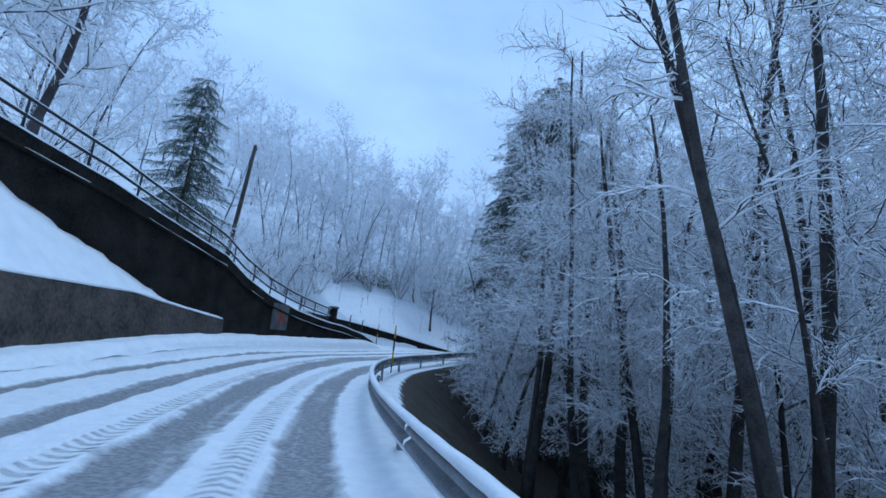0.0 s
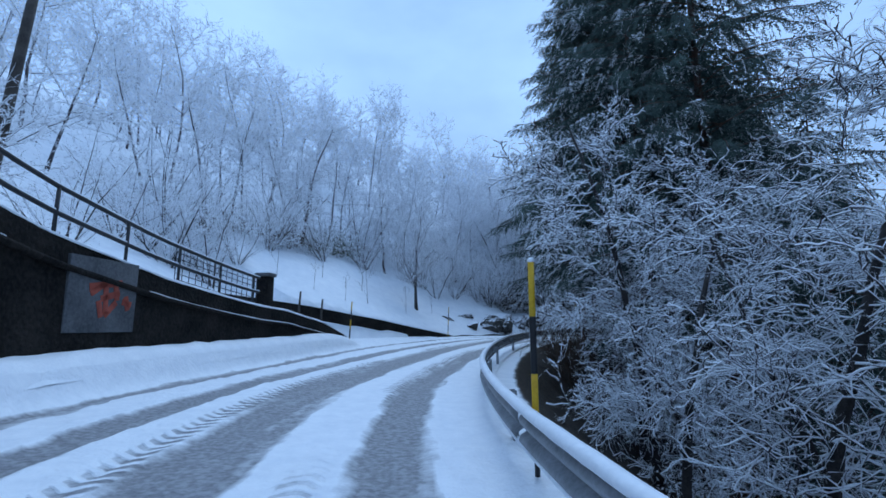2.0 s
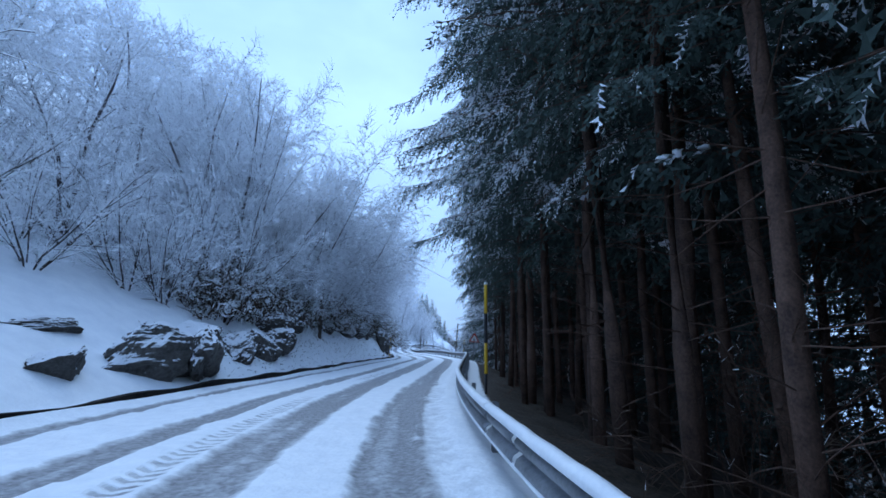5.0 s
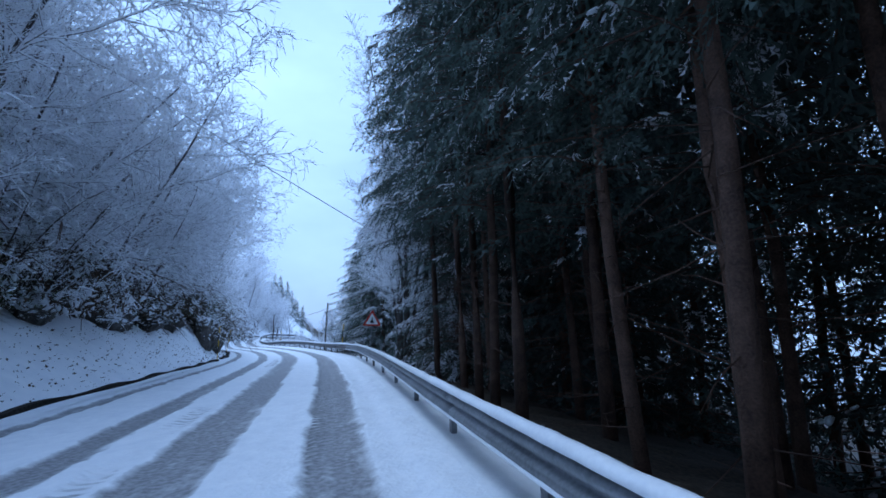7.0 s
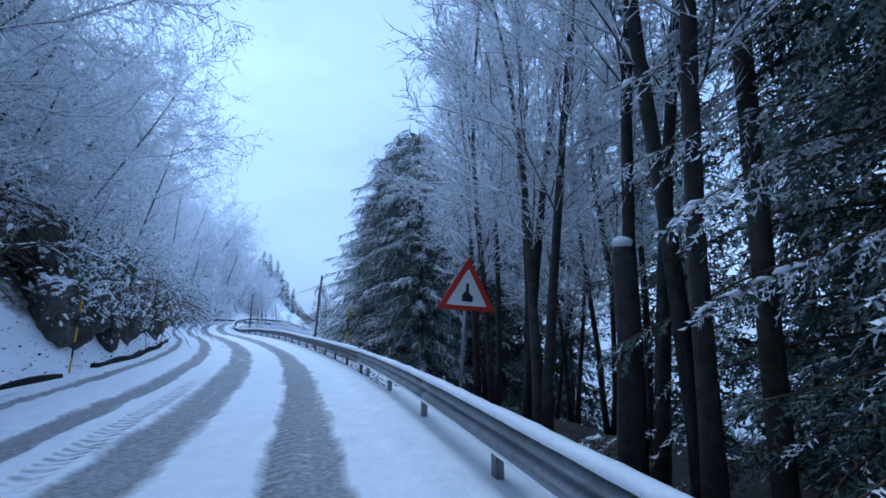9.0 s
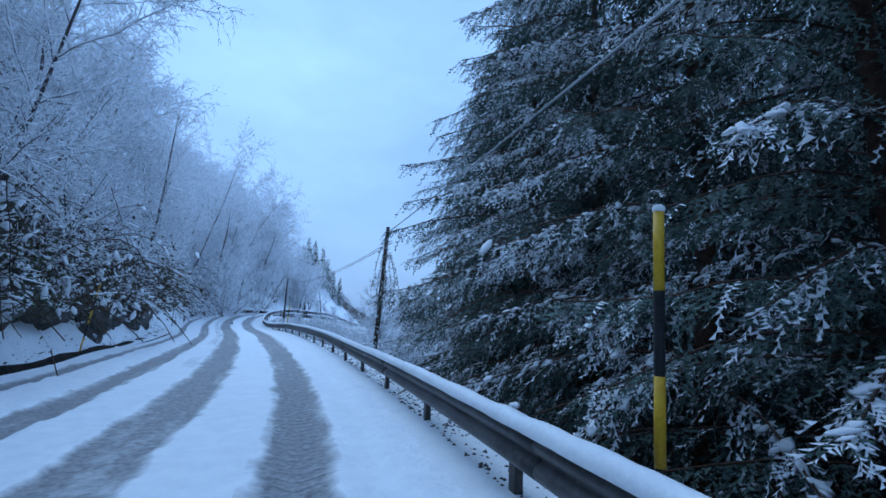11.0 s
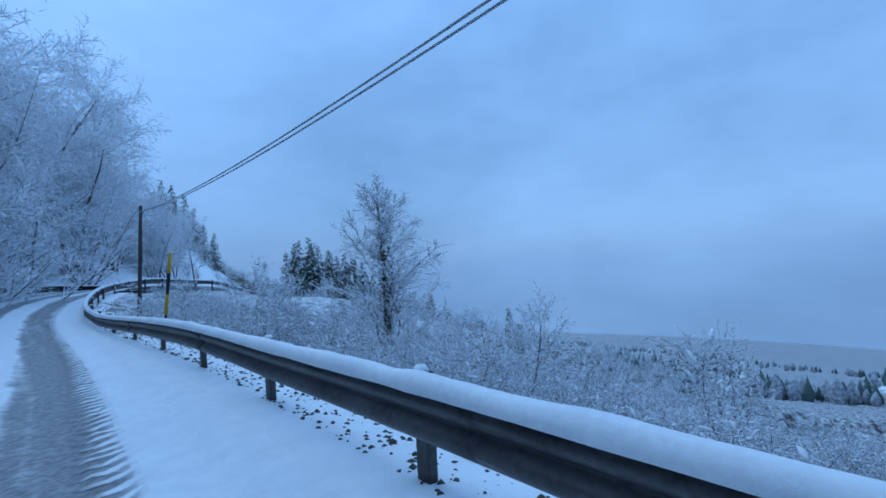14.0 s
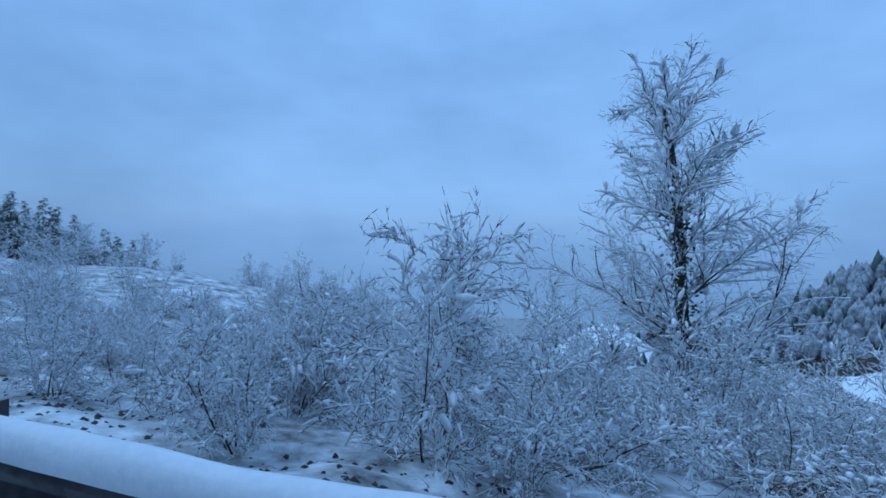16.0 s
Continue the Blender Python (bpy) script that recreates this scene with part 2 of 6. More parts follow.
def on_road(s, l, dz=0.0):
    """World place of a point s along the road and l to the right of its line; dz over the road's surface."""
    h = np.interp(s, ST, SH)
    x = np.interp(s, ST, SX) + l * np.cos(h)
    y = np.interp(s, ST, SY) + l * np.sin(h)
    z = np.interp(s, ST, SZ) - np.interp(s, ST, SB) * np.clip(l, -6, 3) + dz
    return x, y, z


def place(s, l, dz=0.0):
    x, y, z = on_road(s, l, dz)
    return Vector((float(x), float(y), float(z)))


def heading(s):
    return float(np.interp(s, ST, SH))


NOISE_GRID = np.random.RandomState(7).rand(8, 257, 257)


def vnoise(x, y, octaves=3, layer=0):
    """Smooth value noise in 0..1."""
    total, amp, norm = 0.0, 1.0, 0.0
    x, y = np.asarray(x, float), np.asarray(y, float)
    for o in range(octaves):
        g = NOISE_GRID[(layer + o) % 8]
        xi, yi = np.floor(x).astype(int), np.floor(y).astype(int)
        fx, fy = x - xi, y - yi
        fx, fy = fx * fx * (3 - 2 * fx), fy * fy * (3 - 2 * fy)
        xi, yi = xi % 256, yi % 256
        v = (g[xi, yi] * (1 - fx) + g[xi + 1, yi] * fx) * (1 - fy) + (g[xi, yi + 1] * (1 - fx) + g[xi + 1, yi + 1] * fx) * fy
        total, norm, amp = total + amp * v, norm + amp, amp * 0.5
        x, y = x * 2.03 + 17.1, y * 2.03 + 5.7
    return total / norm


def smooth(a, b, v):
    t = np.clip((np.asarray(v, float) - a) / (b - a), 0, 1)
    return t * t * (3 - 2 * t)


def rail_lateral(s):
    return np.interp(s, [-60, 30, 48, 74, 86, 92, 96, 100, 104, 106, 109, 112, 116, 200], [1.0, 1.0, 1.32, 1.45, 1.46, 1.5, 1.5, 1.46, 1.36, 1.28, 1.2, 1.2, 1.35, 1.6])


def rail_drop(s):
    """The rail sinks a little where the verge does."""
    return float(np.interp(s, [84, 90, 95, 98, 101, 104, 106, 109, 116], [0, 0.025, 0.03, 0.0, 0.0, -0.05, -0.09, -0.15, -0.1]))


def wall_top(s):
    """Height over the lane of the high retaining wall's top."""
    return np.interp(s, [-60, 8, 12, 16, 17.4, 19, 21.3, 24.3, 25.6, 27.7, 29.4], [9.0, 5.1, 4.4, 3.45, 2.85, 2.4, 2.0, 1.62, 1.5, 1.1, 0.5])


def wall_lateral(s):
    """The high wall runs straight and nears the road."""
    return np.interp(s, [-60, 0, 10, 12, 14.6, 16, 18, 30], [-30, -10.5, -6.8, -6.05, -5.35, -5.05, -4.92, -4.9])


def field_lateral(s):
    """The low field wall leaves the road's edge backwards."""
    return np.interp(s, [24, 27, 29, 31, 33, 35, 38.2], [-8.6, -8.2, -7.5, -6.6, -5.7, -5.15, -4.75])


def field_top(s):
    return np.interp(s, [24, 30, 33, 35, 37, 38.2], [1.5, 1.2, 0.9, 0.62, 0.36, 0.2])


def land(s, l):
    """Height of the land over the lane's height at s."""
    s, l = np.asarray(s, float), np.asarray(l, float)
    # left side
    wl_ = wall_lateral(s)
    bank = 0.02 + 0.62 * smooth(4.05, 4.8, -l) * (0.55 + 0.45 * smooth(6, 16, s)) * (1 - smooth(27, 32, s))
    behind = wall_top(s) - 0.08 + 0.28 * np.clip(-l + wl_ - 0.3, 0, 4) + 0.62 * np.clip(-l + wl_ - 4.3, 0, 28) + 0.3 * np.clip(-l + wl_ - 32, 0, 60)
    terrace_top = np.interp(s, [-60, 4, 9, 12, 16.2], [1.7, 1.7, 1.65, 1.7, 1.25])
    slope_up = np.interp(s, [-60, 8, 10, 11.8, 14.6, 16.2], [7.0, 4.2, 3.6, 2.75, 1.48, 1.25])
    frac = np.clip((-l - 5.2) / np.maximum(-wl_ - 5.2, 0.05), 0, 1)
    terrace = terrace_top + (slope_up - terrace_top) * frac
    left1 = np.where(-l > -wl_ + 0.15, behind, np.where((s < 16.4) & (-l > 5.15), terrace, bank))
    fl = -field_lateral(s)
    meadow = np.where(-l > fl + 0.12, field_top(s) + 0.22 * (-4.7 + fl) - 0.02 + 0.60 * np.clip(-l - fl, 0, 30) + 0.3 * np.clip(-l - 35, 0, 60), 0.05 + 0.16 * smooth(4.1, 5.0, -l))
    crag = 0.08 * smooth(4.2, 4.7, -l) + 1.5 * smooth(4.9, 6.4, -l) + 0.85 * np.clip(-l - 5.6, 0, 26) + 0.35 * np.clip(-l - 31.6, 0, 60)
    slope_ = 0.08 * smooth(4.2, 4.7, -l) + 0.76 * np.clip(-l - 4.8, 0, 27) + 0.35 * np.clip(-l - 31.8, 0, 60)
    crag = slope_ + (crag - slope_) * smooth(71, 77, s)
    verge = 0.05 + 1.0 * np.clip(-l - 5.0, 0, 1.5) + 0.75 * np.clip(-l - 7.5, 0, 24) + 0.3 * np.clip(-l - 31.5, 0, 60)
    a = smooth(28.9, 29.5, s)
    b = smooth(40, 46, s)
    c = smooth(106, 116, s)
    left = left1 * (1 - a) + meadow * (a - b * a) + crag * b * (1 - c) + verge * c * b
    # right side
    edge = rail_lateral(s) + 0.65
    d = np.clip(l - edge, 0, None)
    steep = np.interp(s, [-60, 25, 36, 70, 78, 95, 103, 108, 130, 200], [-0.75, -0.75, -0.28, -0.25, -0.46, -0.50, -0.40, -0.30, -0.16, -0.1])
    right = steep * np.clip(d, 0, 9) + np.interp(s, [-60, 30, 40, 70, 80, 200], [-0.3, -0.3, -0.12, -0.12, -0.30, -0.28]) * np.clip(d - 9, 0, 40) - 0.16 * np.clip(d - 49, 0, None)
    rough = (vnoise(s * 0.35, l * 0.35, 3, 1) - 0.5)
    bump = 0.7 * rough * smooth(6.5, 12, np.abs(l)) + 0.22 * (vnoise(s * 1.7, l * 1.7, 3, 2) - 0.5) * smooth(0.0, 0.8, d) + 0.25 * (vnoise(s * 0.9, l * 0.9, 3, 3) - 0.5) * smooth(5.4, 6.5, -l)
    return np.where(l < 0, left, right) + bump


def ground_cover(s, l):
    """How much snow lies: 0 none, 1 full."""
    s, l = np.asarray(s, float), np.asarray(l, float)
    d = l - rail_lateral(s)
    v = np.full(np.broadcast(s, l).shape, 0.95)
    v = v - 0.85 * smooth(0.3, 0.9, d) * smooth(12, 20, s) * (1 - smooth(82, 90, s)) * (1 - smooth(35, 55, d))
    v = v - 0.62 * smooth(0.3, 0.9, d) * (1 - smooth(12, 20, s))
    v = v - 0.44 * smooth(0.25, 0.6, d) * smooth(78, 88, s) * (1 - smooth(45, 70, d))
    # less on the wooded hillside: darker ground stands in for shade between trees
    v = v - 0.32 * smooth(12, 20, -l)
    v = v - (0.24 + 0.12 * smooth(5.6, 7.5, -l) + 0.34 * smooth(5.6, 6.1, -l) * smooth(72, 77, s)) * smooth(5.0, 5.4, -l) * (1 - smooth(8.5, 11, -l)) * smooth(48, 54, s) * (1 - smooth(108, 114, s))
    return np.clip(v, 0, 1)


# ---------------------------------------------------------------- mesh helpers


def mesh_object(name, verts, faces, mats, parent=None, label="", slots=None, attrs=None, smooth_faces=True):
    """One mesh from arrays; faces of equal size as an array, or a list of them."""
    me = bpy.data.meshes.new(name)
    verts = np.asarray(verts, np.float32)
    if isinstance(faces, np.ndarray):
        n, k = faces.shape
        me.vertices.add(len(verts))
        me.vertices.foreach_set("co", verts.ravel())
        me.loops.add(n * k)
        me.loops.foreach_set("vertex_index", faces.astype(np.int32).ravel())
        me.polygons.add(n)
        me.polygons.foreach_set("loop_start", np.arange(0, n * k, k, dtype=np.int32))
        me.update(calc_edges=True)
    else:
        me.from_pydata([tuple(v) for v in verts], [], faces)
    for m in mats:
        me.materials.append(m)
    if slots is not None:
        me.polygons.foreach_set("material_index", np.asarray(slots, np.int32))
    if attrs:
        for key, values in attrs.items():
            me.attributes.new(key, "FLOAT", "POINT").data.foreach_set("value", np.asarray(values, np.float32))
    if smooth_faces:
        me.polygons.foreach_set("use_smooth", np.ones(len(me.polygons), bool))
    me.validate()
    me.update()
    ob = new(name, me)
    if parent is not None:
        ob.parent = parent
    if label:
        ob["label"] = label
    return ob


def part(name, bm, mat, parent, label="", flat=False):
    me = bpy.data.meshes.new(name)
    if not flat:
        for f in bm.faces:
            f.smooth = True
    bm.to_mesh(me)
    bm.free()
    me.materials.append(mat)
    ob = new(name, me)
    if parent is not None:
        ob.parent = parent
    if label:
        ob["label"] = label
    return ob


def empty(name, at=(0, 0, 0), turn=0.0):
    ob = new(name)
    ob.empty_display_size = 0.2
    ob.matrix_basis = Matrix.Translation(Vector(at)) @ Matrix.Rotation(turn, 4, "Z")
    return ob


def bm_box(bm, cx, cy, cz, sx, sy, sz, bevel=0.0, rot=None):
    r = bmesh.ops.create_cube(bm, size=1.0)
    m = Matrix.Translation((cx, cy, cz)) @ (rot.to_4x4() if rot else Matrix()) @ Matrix.Diagonal((sx, sy, sz, 1))
    bmesh.ops.transform(bm, matrix=m, verts=r["verts"])
    if bevel:
        edges = list({e for v in r["verts"] for e in v.link_edges})
        bmesh.ops.bevel(bm, geom=edges, offset=bevel, segments=2, profile=0.6, affect="EDGES")


def bm_tube(bm, points, radii, sides=8, cap=True):
    """A tube along points, with a radius at each."""
    rings = []
    pts = [Vector(p) for p in points]
    for i, p in enumerate(pts):
        d = (pts[min(i + 1, len(pts) - 1)] - pts[max(i - 1, 0)]).normalized()
        u = d.cross(Vector((0, 0, 1)))
        if u.length < 1e-3:
            u = Vector((1, 0, 0))
        u.normalize()
        v = u.cross(d)
        rings.append([bm.verts.new(p + (u * math.cos(a) + v * math.sin(a)) * radii[i]) for a in [2 * math.pi * k / sides for k in range(sides)]])
    for a, b in zip(rings, rings[1:]):
        for k in range(sides):
            bm.faces.new((a[k], a[(k + 1) % sides], b[(k + 1) % sides], b[k]))
    if cap:
        bm.faces.new(rings[0][::-1])
        bm.faces.new(rings[-1])


def grid_mesh(name, s, l, height, mats, attrs_fn=None, parent=None, more=()):
    """A sheet over stations s and laterals l of the road."""
    S, L = np.meshgrid(s, l, indexing="ij")
    x, y, _ = on_road(S, L)
    z = np.interp(S, ST, SZ) + height(S, L)
    v = np.stack([x, y, z], -1).reshape(-1, 3)
    i, j = np.meshgrid(np.arange(len(s) - 1), np.arange(len(l) - 1), indexing="ij")
    a = (i * len(l) + j).ravel()
    f = np.stack([a, a + len(l), a + len(l) + 1, a + 1], -1)[:, ::-1]
    attrs = {"cover": attrs_fn(S, L).ravel()} if attrs_fn else {}
    for key, fn in more:
        attrs[key] = fn(S, L).ravel()
    return mesh_object(name, v, f, mats, parent, attrs=attrs)


# ---------------------------------------------------------------- road
# centre lines of the four wheel ruts along the road, and their half widths
RUT_S = [-60, 7, 14, 21, 30, 38, 58, 70, 84, 95, 112, 200]
RUT_L = [(0.12, 0.12, 0.02, -0.14, 0.08, 0.2, 0.22, 0.14, 0.12, -0.06, 0.0, 0.1), (-1.25, -1.25, -1.4, -1.72, -1.3, -1.2, -1.18, -1.28, -1.38, -1.5, -1.4, -1.2), (-2.75, -2.75, -2.85, -3.05, -2.7, -2.55, -2.42, -2.55, -2.7, -2.8, -2.75, -2.7), (-4.02,) * 12]
RUT_W = (0.4, 0.44, 0.3, 0.2)


def rut_mask(s, l):
    total = np.zeros(np.broadcast(s, l).shape)
    for k, w in enumerate(RUT_W):
        c = np.interp(s, RUT_S, RUT_L[k]) + 0.08 * (vnoise(s * 0.12, s * 0 + 3.3 + 9 * k, 2, k) - 0.5)
        if k == 1:
            w = w * (1 + 0.3 * smooth(14, 20, s) * (1 - smooth(26, 32, s)))
        ragged = 0.13 * (vnoise(s * 2.6, l * 2.6 + 7 * k, 3, 3) - 0.5)
        streak = 0.14 * (vnoise(s * 0.9, l * 13 + 5 * k, 3, 6) - 0.5)
        t = np.abs(l - c) + ragged + streak
        total = np.maximum(total, (1 - smooth(w * 0.5, w * 1.25, t)) * (0.8 + 0.4 * (vnoise(s * 0.5, l * 7, 3, 2) - 0.5)))
    return total


# bars that tractor tyres pressed beside and in the ruts: rut, offset from it, slant, half width, first and last station
TREADS = [(0, -0.62, 0.8, 0.19, -5, 18), (0, -0.46, 0.8, 0.15, 18, 36), (1, -0.6, -0.8, 0.17, -5, 130), (0, -0.12, 0.8, 0.14, 48, 76), (0, 0.0, -0.8, 0.2, 76, 90), (0, 0.34, -0.8, 0.17, 90, 130)]


def tread_depth(s, l):
    out = np.zeros(np.broadcast(s, l).shape)
    for k, off, lean, w, a, b in TREADS:
        c = np.interp(s, RUT_S, RUT_L[k]) + off
        patch = smooth(0.3, 0.5, vnoise(s * 0.22, s * 0 + off * 10, 2, 4))
        out += (1 - smooth(w * 0.75, w, np.abs(l - c))) * patch * smooth(a, a + 2, s) * (1 - smooth(b - 2, b, s))
    return out


def tread_phase(s, l):
    far_ = np.full(np.broadcast(s, l).shape, 9.0)
    out = np.zeros(far_.shape)
    for k, off, lean, w, a, b in TREADS:
        c = np.interp(s, RUT_S, RUT_L[k]) + off
        gap = np.where((s > a - 1) & (s < b + 1), np.abs(l - c), 8.0)
        out = np.where(gap < far_, (s + lean * np.abs(l - c - 0.02)) / 0.17, out)
        far_ = np.minimum(far_, gap)
    return out


def road_height(s, l):
    surface = -np.interp(s, ST, SB) * np.clip(l, -6, 3)
    m = rut_mask(s, l)
    snow = 0.045 + 0.02 * (vnoise(s * 1.4, l * 1.9, 3, 1) - 0.5) + 0.034 * (vnoise(s * 5, l * 5, 2, 2) - 0.5) * (1 - m) + 0.012 * (vnoise(s * 17, l * 17, 2, 5) - 0.5)
    ridge = 0.02 * smooth(0.05, 0.4, m) * (1 - smooth(0.4, 0.8, m))
    z = surface + snow - 0.036 * m + ridge
    left = np.maximum(land(s, np.minimum(l, -0.1)) - 0.03, 0) * smooth(4.1, 4.5, -l)
    right = 0.05 * smooth(0.75, 1.0, l) + 0.05 * (vnoise(s * 3.1, l * 3.1, 3, 4) - 0.5) * smooth(0.45, 0.8, l)
    return z + left + right + np.where(l > 2.0, -0.25 * (l - 2.0), 0)


def road_cover(s, l):
    m = rut_mask(s, l)
    wet = 0.16 * (vnoise(s * 0.7, l * 3, 3, 6) - 0.45)
    v = 0.98 - 0.86 * m + wet * (1 - m) * 0.6
    v = v - 0.34 * (1 - smooth(0.12, 0.45, np.abs(l - 0.75))) * smooth(31, 36, s) * (1 - smooth(47, 52, s))
    return np.clip(v, 0, 1)


BARS = (("bar_phase", tread_phase), ("bar_depth", tread_depth))
fine_l = np.arange(-4.5, 1.21, 0.06)
road = grid_mesh("road", np.arange(-1, 113.01, 0.1), fine_l, road_height, [ROAD], road_cover, None, BARS)
tagged(road, "snow-covered mountain road with slushy grey wheel ruts", "road", kind="structure")
road_far = grid_mesh("road_far", np.arange(112.9, 152, 0.3), np.arange(-4.5, 1.21, 0.15), lambda s, l: road_height(s, l) - 0.01, [ROAD], road_cover, None, BARS)
tagged(road_far, "snowy road beyond the bend with grey ruts", "road", kind="structure")
road_back = grid_mesh("road_behind", np.arange(-40, -0.9, 0.5), np.arange(-4.5, 1.21, 0.15), lambda s, l: road_height(s, l) - 0.01, [ROAD], road_cover, None, BARS)
tagged(road_back, "snow-covered road with grey ruts", "road", kind="structure")


pav_l = np.concatenate([np.arange(1.15, 3.2, 0.07), np.arange(3.2, 9.1, 0.3)])
verge_right = grid_mesh("verge_right", np.arange(-3, 122, 0.14), pav_l, lambda s, l: land(s, l) + (1 - smooth(1.3, 2.4, l)) * (0.06 - np.interp(s, ST, SB) * np.clip(l, -6, 3)), [GROUND], ground_cover)
tagged(verge_right, "snowy roadside verge falling away behind the guardrail", "verge", kind="structure")
ver_l = -np.concatenate([np.arange(4.42, 6.2, 0.12), np.arange(6.2, 12.5, 0.3)])[::-1]
verge_left = grid_mesh("verge_left", np.arange(29.2, 122, 0.2), ver_l, lambda s, l: land(s, l), [GROUND], ground_cover)
tagged(verge_left, "steep snowy bank above the road with bare earth patches", "bank", kind="structure")

BALD = (121.7, 230.0, -36.0)
# land around, one sheet to the horizon
u = np.linspace(-1, 1, 241)
gx = 40 + 150 * u + 2900 * np.sign(u) * np.abs(u) ** 7
gy = 55 + 150 * u + 2900 * np.sign(u) * np.abs(u) ** 7
GX, GY = np.meshgrid(gx, gy, indexing="ij")
pts = np.stack([GX.ravel(), GY.ravel()], -1)
coarse = slice(None, None, 8)
cxs, cys, css, chs, czs = SX[coarse], SY[coarse], ST[coarse], SH[coarse], SZ[coarse]
near = np.empty(len(pts), int)
for k in range(0, len(pts), 20000):
    p = pts[k:k + 20000]
    near[k:k + 20000] = ((p[:, :1] - cxs) ** 2 + (p[:, 1:] - cys) ** 2).argmin(1)
dx, dy = pts[:, 0] - cxs[near], pts[:, 1] - cys[near]
LL = dx * np.cos(chs[near]) + dy * np.sin(chs[near])
AA = -dx * np.sin(chs[near]) + dy * np.cos(chs[near])
SS = css[near] + np.clip(AA, -1.2, 1.2)
far_d = np.hypot(dx, dy)
LL = np.where(np.abs(AA) > 2, np.sign(LL) * far_d, LL)
GZ = czs[near] + land(SS, LL)
sunk = 0.28 * (1 - smooth(11, 13, -LL)) * (LL < 0) + 0.28 * (1 - smooth(7.5, 9, LL)) * (LL >= 0)
GZ = GZ - sunk - 2.0 * ((LL > -4.6) & (LL < 1.4)) * (1 - smooth(0, 1, np.abs(AA) - 2))
GZ = np.where(SS < 29.2, np.where((LL < -4.3) & (LL > wall_lateral(SS) - 1.0), np.minimum(GZ, czs[near] - 0.5), GZ), GZ)
# rolling country across the valley
back = smooth(120, 400, far_d) * (LL > 0)
GZ = GZ + back * 9 * (vnoise(pts[:, 0] / 130, pts[:, 1] / 130, 3, 3) - 0.5)
# the spur beyond the bend, a bald knoll in the valley and a wooded hill across it
ox, oy = pts[:, 0] - 47.6, pts[:, 1] - 91.4
az_ = np.degrees(np.arctan2(ox, oy))
rad = np.hypot(ox, oy)
spur_z = np.interp(az_, [40, 50, 56, 62, 67, 75, 85, 100], [3.0, 0.0, -4.4, -10, -16, -26, -29, -32]) * rad / 120
spur_w = smooth(48, 85, rad) * (1 - smooth(150, 230, rad)) * smooth(42, 52, az_) * (1 - smooth(92, 112, az_))
GZ = GZ * (1 - spur_w) + spur_z * spur_w


def knoll(az, d, ra, rt, top_z):
    """Raises the land to a rounded top at an azimuth and distance; ra along the view, rt across."""
    global GZ
    cx, cy = 47.6 + d * math.sin(radians(az)), 91.4 + d * math.cos(radians(az))
    ux, uy = math.sin(radians(az)), math.cos(radians(az))
    a_ = (pts[:, 0] - cx) * ux + (pts[:, 1] - cy) * uy
    t_ = (pts[:, 0] - cx) * uy - (pts[:, 1] - cy) * ux
    k = np.exp(-((a_ / ra) ** 2 + (t_ / rt) ** 2))
    GZ = GZ * (1 - k) + top_z * k
    return k


bald = knoll(BALD[0], BALD[1], 60, 25, BALD[2] - 1.5)
wooded = knoll(150, 185, 55, 38, 0.0)
CV = ground_cover(SS, LL)
CV = np.where((LL > 0) & (far_d > 18) & (SS > 80), 0.48, CV)
CV = np.maximum(CV, 0.95 * smooth(0.25, 0.6, bald))
CV = np.where(wooded > 0.1, 0.3, CV)
CV = np.where((spur_w > 0.3) & (rad < 180), 0.34, CV)
ii, jj = np.meshgrid(np.arange(len(gx) - 1), np.arange(len(gy) - 1), indexing="ij")
q = (ii * len(gy) + jj).ravel()
ground = mesh_object("ground", np.stack([pts[:, 0], pts[:, 1], GZ], -1), np.stack([q, q + len(gy), q + len(gy) + 1, q + 1], -1), [GROUND], attrs={"cover": CV})
tagged(ground, "snow-covered hillside and wooded valley below the road", "ground", kind="structure")


def land_at(s, l, dz=0.0):
    """A place on the land s along the road and l to its right."""
    x, y, _ = on_road(s, l)
    return Vector((float(x), float(y), float(np.interp(s, ST, SZ) + land(s, l) + dz)))


def ground_z(x, y):
    """Height of the wide sheet at a world place."""
    i, j = int(np.clip(np.searchsorted(gx, x) - 1, 0, len(gx) - 2)), int(np.clip(np.searchsorted(gy, y) - 1, 0, len(gy) - 2))
    fx, fy = (x - gx[i]) / (gx[i + 1] - gx[i]), (y - gy[j]) / (gy[j + 1] - gy[j])
    G = GZ.reshape(len(gx), len(gy))
    return float((G[i, j] * (1 - fx) + G[i + 1, j] * fx) * (1 - fy) + (G[i, j + 1] * (1 - fx) + G[i + 1, j + 1] * fx) * fy)

# ---------------------------------------------------------------- retaining walls


